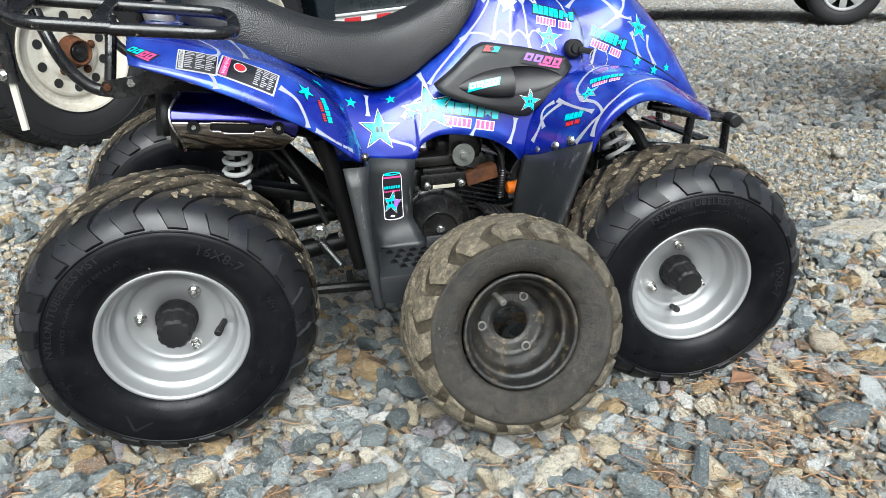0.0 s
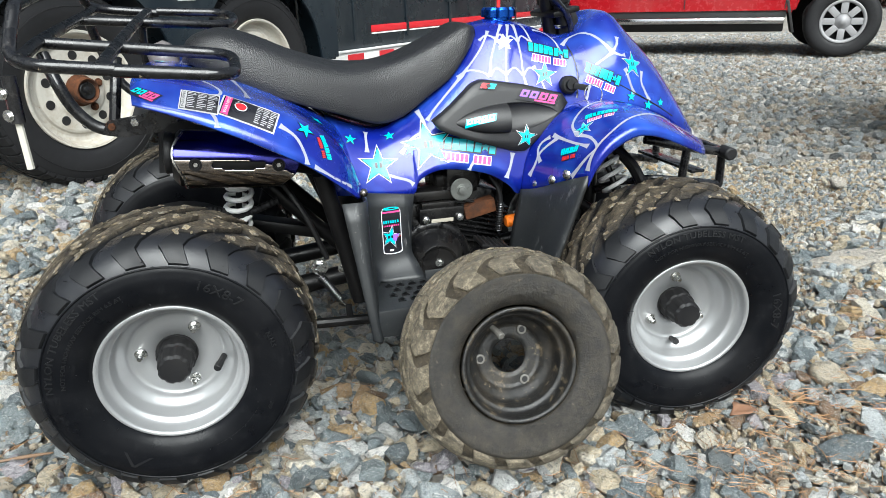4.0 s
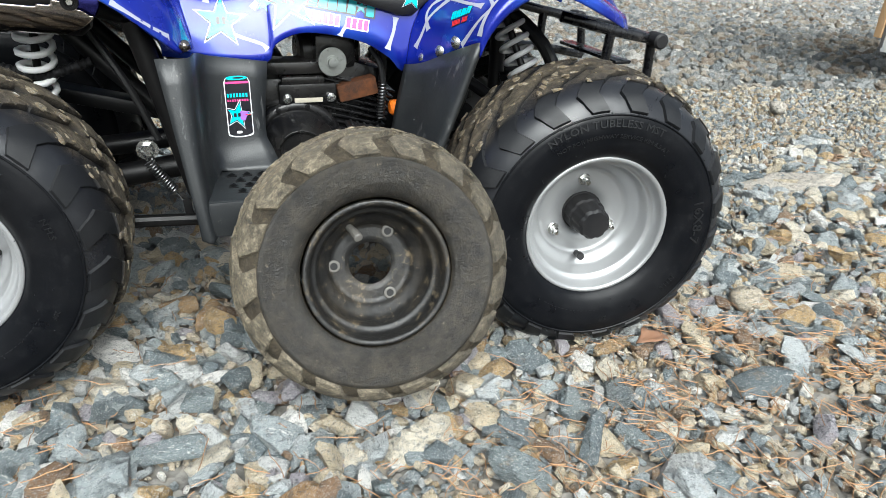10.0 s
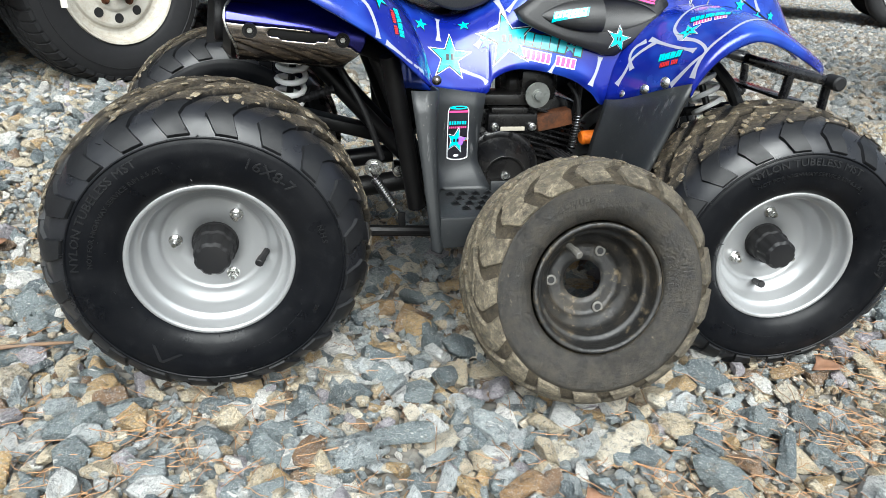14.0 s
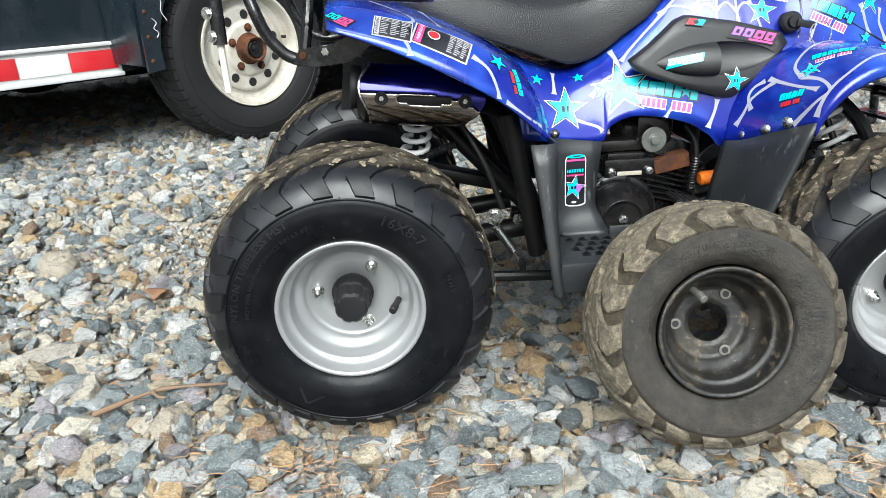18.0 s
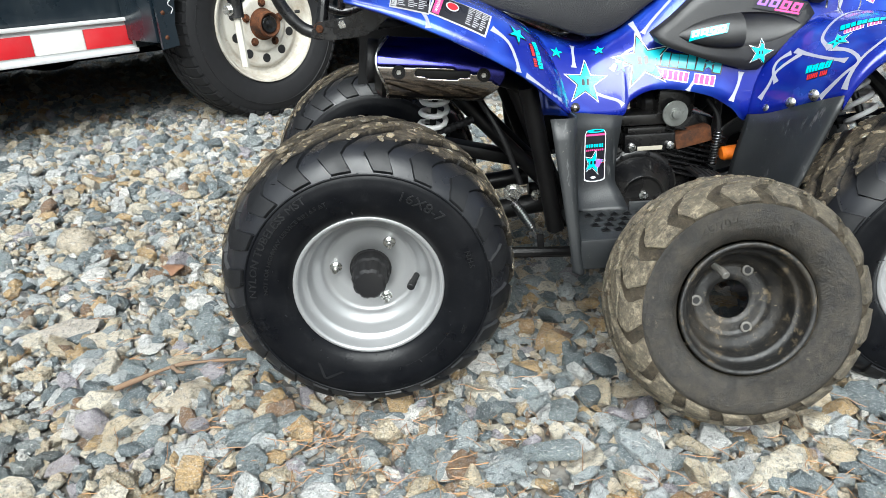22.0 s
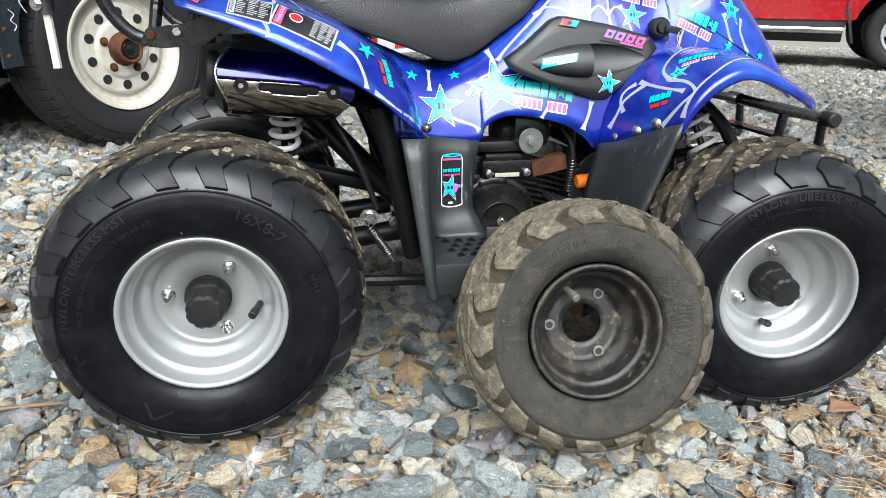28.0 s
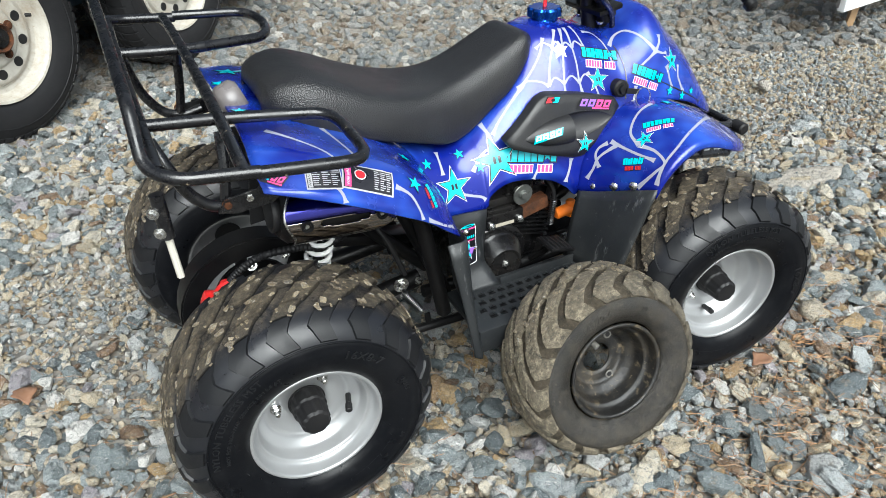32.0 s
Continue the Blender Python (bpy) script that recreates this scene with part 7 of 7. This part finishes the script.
def can_sticker():
    w, h = 0.034, 0.082

    def can(k, low):
        return [(w * 0.5 * k * math.cos(a), -h * low - h * 0.055 * math.sin(a)) for a in [math.pi * i / 8 for i in range(9)]][::-1] + [(w * 0.5 * k, h * 0.40), (w * 0.42 * k, h * 0.47), (-w * 0.42 * k, h * 0.47), (-w * 0.5 * k, h * 0.40)]
    s = [(can(1.0, 0.445), M_WHITE_PRINT, 0), (can(0.93, 0.425), M_INK, 1), (oval(0, h * 0.465, w * 0.42, h * 0.034), M_CYAN, 2), (oval(0.002, h * 0.467, w * 0.22, h * 0.014), M_INK, 3), (rect(-w * 0.45, h * 0.375, w * 0.45, h * 0.41), M_PINK, 2)]
    for m, k, level in ((M_WHITE_PRINT, 0.62, 2), (M_INK, 0.56, 3), (M_CYAN, 0.48, 4)):
        s.append(([(max(-w * 0.46, x - w * 0.07), y - h * 0.13) for x, y in star(w * k, 12)], m, level))
    s += [([(w * 0.02, -h * 0.20), (w * 0.20, -h * 0.225), (w * 0.08, -h * 0.13), (w * 0.36, -h * 0.075), (w * 0.02, -h * 0.07)], M_PURPLE, 5), (rect(-w * 0.22, -h * 0.155, -w * 0.12, -h * 0.095), M_INK, 6), (rect(-w * 0.06, -h * 0.155, w * 0.04, -h * 0.095), M_INK, 6),
          (rect(w * 0.22, -h * 0.135, w * 0.44, -h * 0.122), M_RED_PRINT, 6), (oval(-w * 0.06, -h * 0.415, w * 0.12, h * 0.022), M_WHITE_PRINT, 2)]
    for i in range(7):
        s.append((rect(-w * 0.42 + i * w * 0.12, h * 0.16, -w * 0.42 + i * w * 0.12 + w * 0.075, h * 0.220), M_CYAN, 2))
    for i in range(9):
        s.append((rect(-w * 0.42 + i * w * 0.094, h * 0.09, -w * 0.42 + i * w * 0.094 + w * 0.055, h * 0.125), M_PINK, 2))
    lay("can_sticker", s, (-0.043, -0.160, 0.321), 0, ATV, "black drinks can sticker with cyan star", SKIN)


can_sticker()

# seam between tank cover and nose, seat seam
part("nose_seam", tube([outward(p)[0] + outward(p)[1] * 0.0012 for p in ((0.298, -0.060, 0.612), (0.303, -0.096, 0.588), (0.306, -0.119, 0.555), (0.300, -0.132, 0.515))], 0.0018, 6), M_INK, ATV)
part("front_seam", tube([outward(p)[0] + outward(p)[1] * 0.001 for p in ((0.318, -0.118, 0.565), (0.36, -0.131, 0.545), (0.41, -0.128, 0.518), (0.46, -0.122, 0.492), (0.50, -0.115, 0.468))], 0.0016, 6), M_INK, ATV)
for s in (-1, 1):
    part("fender_clip", joined(lathe([(-0.005, 0.0), (-0.005, 0.003), (-0.0035, 0.0035), (-0.0025, 0.0058), (0.0, 0.0065), (0.001, 0.0065)], 16)), M_CHROME, ATV, "round steel fender clip", True, pose(-0.100, 0.258 * s, 0.418, 0, 0, 0 if s < 0 else 180))


# ---- dried mud caked on the tyres ----
def mud_clumps(wheel, tyre, pitches, count, high, seed, m=None):
    """Flakes of dry mud on the tops of the crown blocks."""
    r = random.Random(seed)
    verts, faces = [], []
    pitch = 2 * math.pi / pitches
    rows = LUGS[0][1][:5] + LUGS[1][1][1:4]
    for i in range(count):
        side, (v0, l0, h0) = r.choice((-1, 1)), r.choice(rows)
        v = v0 + r.uniform(-0.02, 0.02) if v0 > 0.03 else v0
        share = r.choice((r.uniform(0.05, 0.95), r.uniform(0.0, 0.15), r.uniform(0.85, 1.0)))
        a = pitch * (r.randrange(pitches) + (0.5 if side > 0 else 0.0)) - side * pitch * (l0 + (h0 - l0) * share)
        p = tyre.at(side * v, a, high - (0.0022 if v > 0.22 else 0.0))
        q = tyre.at(side * v, a, high + 0.01)
        n = (q - p).normalized()
        turn = n.to_track_quat("Z", "Y").to_matrix() @ Matrix.Rotation(r.uniform(0, 6.283), 3, "Z")
        size = 0.003 + 0.011 * r.random() ** 2
        sv, sf = CHIPS[r.randrange(len(CHIPS))]
        b0 = len(verts)
        for c in sv:
            verts.append(p + turn @ Vector((c[0] * size, c[1] * size * r.uniform(0.7, 1.1), c[2] * min(0.0045, size * 0.4))))
        faces += [tuple(int(k) + b0 for k in f) for f in sf]
    tagged(part("dry_mud", mesh_of("dry_mud", verts, faces), M_MUD, wheel, "", False, m), "flakes of dry tan mud", kind="stuff")


M_MUD = stone_material("dry_mud", "island", [(0.0, (0.24, 0.185, 0.115)), (0.4, (0.35, 0.28, 0.18)), (0.75, (0.47, 0.385, 0.255))])
for ob in list(ATV.children):
    if ob.name.startswith("wheel"):
        lugs_of = next(c for c in ob.children if c.name.startswith("tread"))
        mud_clumps(ob, T_NEW, 20, 620, 0.0082, len(ob.name), lugs_of.matrix_basis.copy())
mud_clumps(SPARE, T_OLD, 17, 420, 0.0062, 9)


# ---- loose things on the ground ----
def loose_stone(at, size, k, turn, label, mat=None):
    me = STONE_MESHES[k].copy()
    if mat:
        me.materials.clear()
        me.materials.append(mat)
    o = new("stone", me)
    o.matrix_basis = pose(*at, 6, -5, turn) @ Matrix.Diagonal((*size, 1))
    return tagged(o, label, "stone", "single stones on the gravel")


def cobble(at, size, turn, label, mat, seed):
    """A rounded stone with a few dents."""
    bm = bmesh.new()
    bmesh.ops.create_icosphere(bm, subdivisions=3, radius=0.5)
    for v in bm.verts:
        v.co *= 1 + 0.22 * noise.noise(v.co * 2.2 + Vector((seed, 0, 0))) + 0.05 * noise.noise(v.co * 7 + Vector((0, seed, 0)))
        v.co = Vector((v.co.x * size[0], v.co.y * size[1], v.co.z * size[2]))
    me = bpy.data.meshes.new("cobble")
    bm.to_mesh(me)
    bm.free()
    me.shade_smooth()
    me.materials.append(mat)
    o = new("cobble", me)
    o.matrix_basis = pose(*at, 4, 3, turn)
    return tagged(o, label, "stone", "single stones on the gravel")


cobble((0.705, 1.155, 0.012), (0.062, 0.048, 0.042), 20, "rounded tan stone on the gravel", M_TAN_STONE, 1)
cobble((1.425, 2.44, 0.015), (0.075, 0.055, 0.045), 60, "pale rounded stone on the gravel", M_PALE_STONE, 2)
cobble((-1.27, 1.365, 0.022), (0.105, 0.080, 0.070), -20, "large rounded tan stone on the gravel", M_TAN_STONE, 3)
loose_stone((1.06, 1.71, 0.004), (0.22, 0.12, 0.06), 4, 10, "flat pale slab lying in the gravel", M_PALE_STONE)
loose_stone((-0.68, 0.86, 0.010), (0.062, 0.055, 0.05), 7, 70, "blocky pale tan stone", M_TAN_STONE)
loose_stone((-1.01, 1.01, 0.010), (0.10, 0.07, 0.05), 9, 15, "broad pale stone on the gravel", M_PALE_STONE)
loose_stone((-0.54, 0.79, 0.012), (0.075, 0.06, 0.06), 11, 40, "dark slate-blue angular stone on gravel", M_SLATE)
loose_stone((-0.205, 1.13, 0.010), (0.055, 0.04, 0.04), 13, 10, "russet brown stone under the quad bike", M_RUSSET_STONE)
loose_stone((-0.155, 1.11, 0.010), (0.05, 0.045, 0.035), 15, 80, "russet brown stone under the quad bike", M_RUSSET_STONE)
loose_stone((0.45, 1.03, 0.006), (0.07, 0.035, 0.02), 17, 25, "russet brown stone beside the tyre", M_RUSSET_STONE)
loose_stone((-0.13, 0.815, 0.010), (0.085, 0.05, 0.04), 19, 15, "flat grey slab stone", M_SLATE)
loose_stone((0.36, 0.83, 0.012), (0.07, 0.045, 0.05), 21, 65, "upright slate-blue stone on the gravel", M_SLATE)
loose_stone((0.62, 0.93, 0.012), (0.085, 0.06, 0.05), 23, 10, "dark slate-blue angular stone", M_SLATE)
loose_stone((0.02, 0.74, 0.010), (0.06, 0.04, 0.045), 25, 40, "russet and tan stone on gravel", M_RUSSET_STONE)


def twig(points, r, label):
    ob = new("twig", None)
    bm = tube(points, lambda t: r * (1 - 0.5 * t) * (1 + 0.25 * math.sin(17 * t)), 8, 8)
    bmesh.ops.recalc_face_normals(bm, faces=bm.faces)
    me = bpy.data.meshes.new("twig")
    bm.to_mesh(me)
    bm.free()
    me.materials.append(M_TWIG)
    me.shade_smooth()
    bpy.data.objects.remove(ob)
    tagged(new("twig", me), label, "twig", "fallen twigs")


twig([(-0.80, 0.845, 0.018), (-0.735, 0.905, 0.026), (-0.69, 0.93, 0.024), (-0.63, 0.952, 0.020)], 0.0042, "thin brown twig lying on the gravel")
twig([(-0.735, 0.905, 0.026), (-0.71, 0.885, 0.032), (-0.695, 0.880, 0.036)], 0.0035, "short broken side twig on gravel")
twig([(-2.2, 1.95, 0.03), (-2.08, 1.985, 0.035), (-2.0, 2.14, 0.03), (-1.93, 2.2, 0.025)], 0.012, "thick grey-brown stick on the gravel")
twig([(0.78, 0.84, 0.022), (0.86, 0.83, 0.028), (0.93, 0.80, 0.022)], 0.005, "short pale stick on the gravel")


def needles():
    """Dry pine needles, strewn in drifts."""
    r = random.Random(21)
    verts, faces = [], []
    drifts = [(0.32, 0.90, 0.16), (0.72, 1.05, 0.14), (0.05, 0.72, 0.14), (-0.35, 0.72, 0.14), (0.95, 0.85, 0.16), (-0.75, 0.95, 0.18), (0.5, 1.3, 0.2), (1.1, 1.35, 0.2), (-0.2, 1.0, 0.2), (0.35, 0.62, 0.15), (0.60, 0.95, 0.12), (0.28, 0.76, 0.10), (0.85, 1.0, 0.12), (1.4, 1.9, 0.3), (-1.1, 1.2, 0.25), (0.75, 0.80, 0.14), (0.62, 1.08, 0.07), (0.80, 0.95, 0.06), (0.98, 1.05, 0.07), (0.55, 0.72, 0.10), (1.05, 1.25, 0.12), (0.45, 0.88, 0.07), (-0.30, 0.80, 0.08), (-0.55, 0.70, 0.12)]
    for i in range(1900):
        cx, cy, s = drifts[r.randrange(len(drifts))]
        x, y = r.gauss(cx, s), r.gauss(cy, s * 0.7)
        if y < 0.3:
            continue
        a, n, h = r.uniform(0, 6.283), r.uniform(0.018, 0.055), r.uniform(0.000, 0.020)
        bend = r.uniform(-1.1, 1.1)
        b0 = len(verts)
        for k in range(5):
            t = k / 4 - 0.5
            px, py = x + n * t * math.cos(a + bend * abs(t)), y + n * t * math.sin(a + bend * abs(t))
            z = h + r.uniform(-0.002, 0.002)
            for dx, dz in ((-0.00045, 0), (0.00045, 0), (0, 0.0007)):
                verts.append((px - dx * math.sin(a), py + dx * math.cos(a), z + dz))
        for k in range(4):
            for j in range(3):
                faces.append((b0 + 3 * k + j, b0 + 3 * k + (j + 1) % 3, b0 + 3 * k + 3 + (j + 1) % 3, b0 + 3 * k + 3 + j))
    me = mesh_of("pine_needles", verts, faces)
    me.materials.append(M_NEEDLE)
    tagged(new("pine_needles", me), "dry orange-brown pine needles strewn over the gravel", "pine needles", kind="stuff")


needles()


def leaf(at, size, turn, tilt):
    rows = []
    for i in range(9):
        t = i / 8
        w = 0.5 * math.sin(math.pi * t ** 0.8) * (1 + 0.25 * math.sin(14 * t))
        rows.append([(t - 0.5, w * s * 0.7, 0.16 * abs(s) * w + 0.10 * math.sin(3 * t) + 0.03 * math.sin(9 * t + 4 * s)) for s in (-1, -0.5, 0, 0.5, 1)])
    v, f = grid_mesh(rows, False, 1)
    me = mesh_of("dead_leaf", v, f, True)
    me.materials.append(M_LEAF)
    o = new("dead_leaf", me)
    o.matrix_basis = pose(*at, tilt, 0, turn) @ Matrix.Scale(size, 4)
    s = o.modifiers.new("thickness", "SOLIDIFY")
    s.thickness = 0.01
    tagged(o, "curled brown dead leaf on the gravel", "leaf", "dead leaves")


for at, size, turn, tilt in (((-1.20, 2.45, 0.02), 0.12, 20, 10), ((-1.05, 2.30, 0.02), 0.10, 120, -8), ((0.10, 0.70, 0.02), 0.06, 40, 12), ((0.50, 1.03, 0.014), 0.055, 200, 3), ((1.3, 1.6, 0.02), 0.07, 80, 5), ((-0.95, 1.25, 0.02), 0.06, 300, -10), ((0.88, 0.97, 0.02), 0.06, 150, 10)):
    leaf(at, size, turn, tilt)
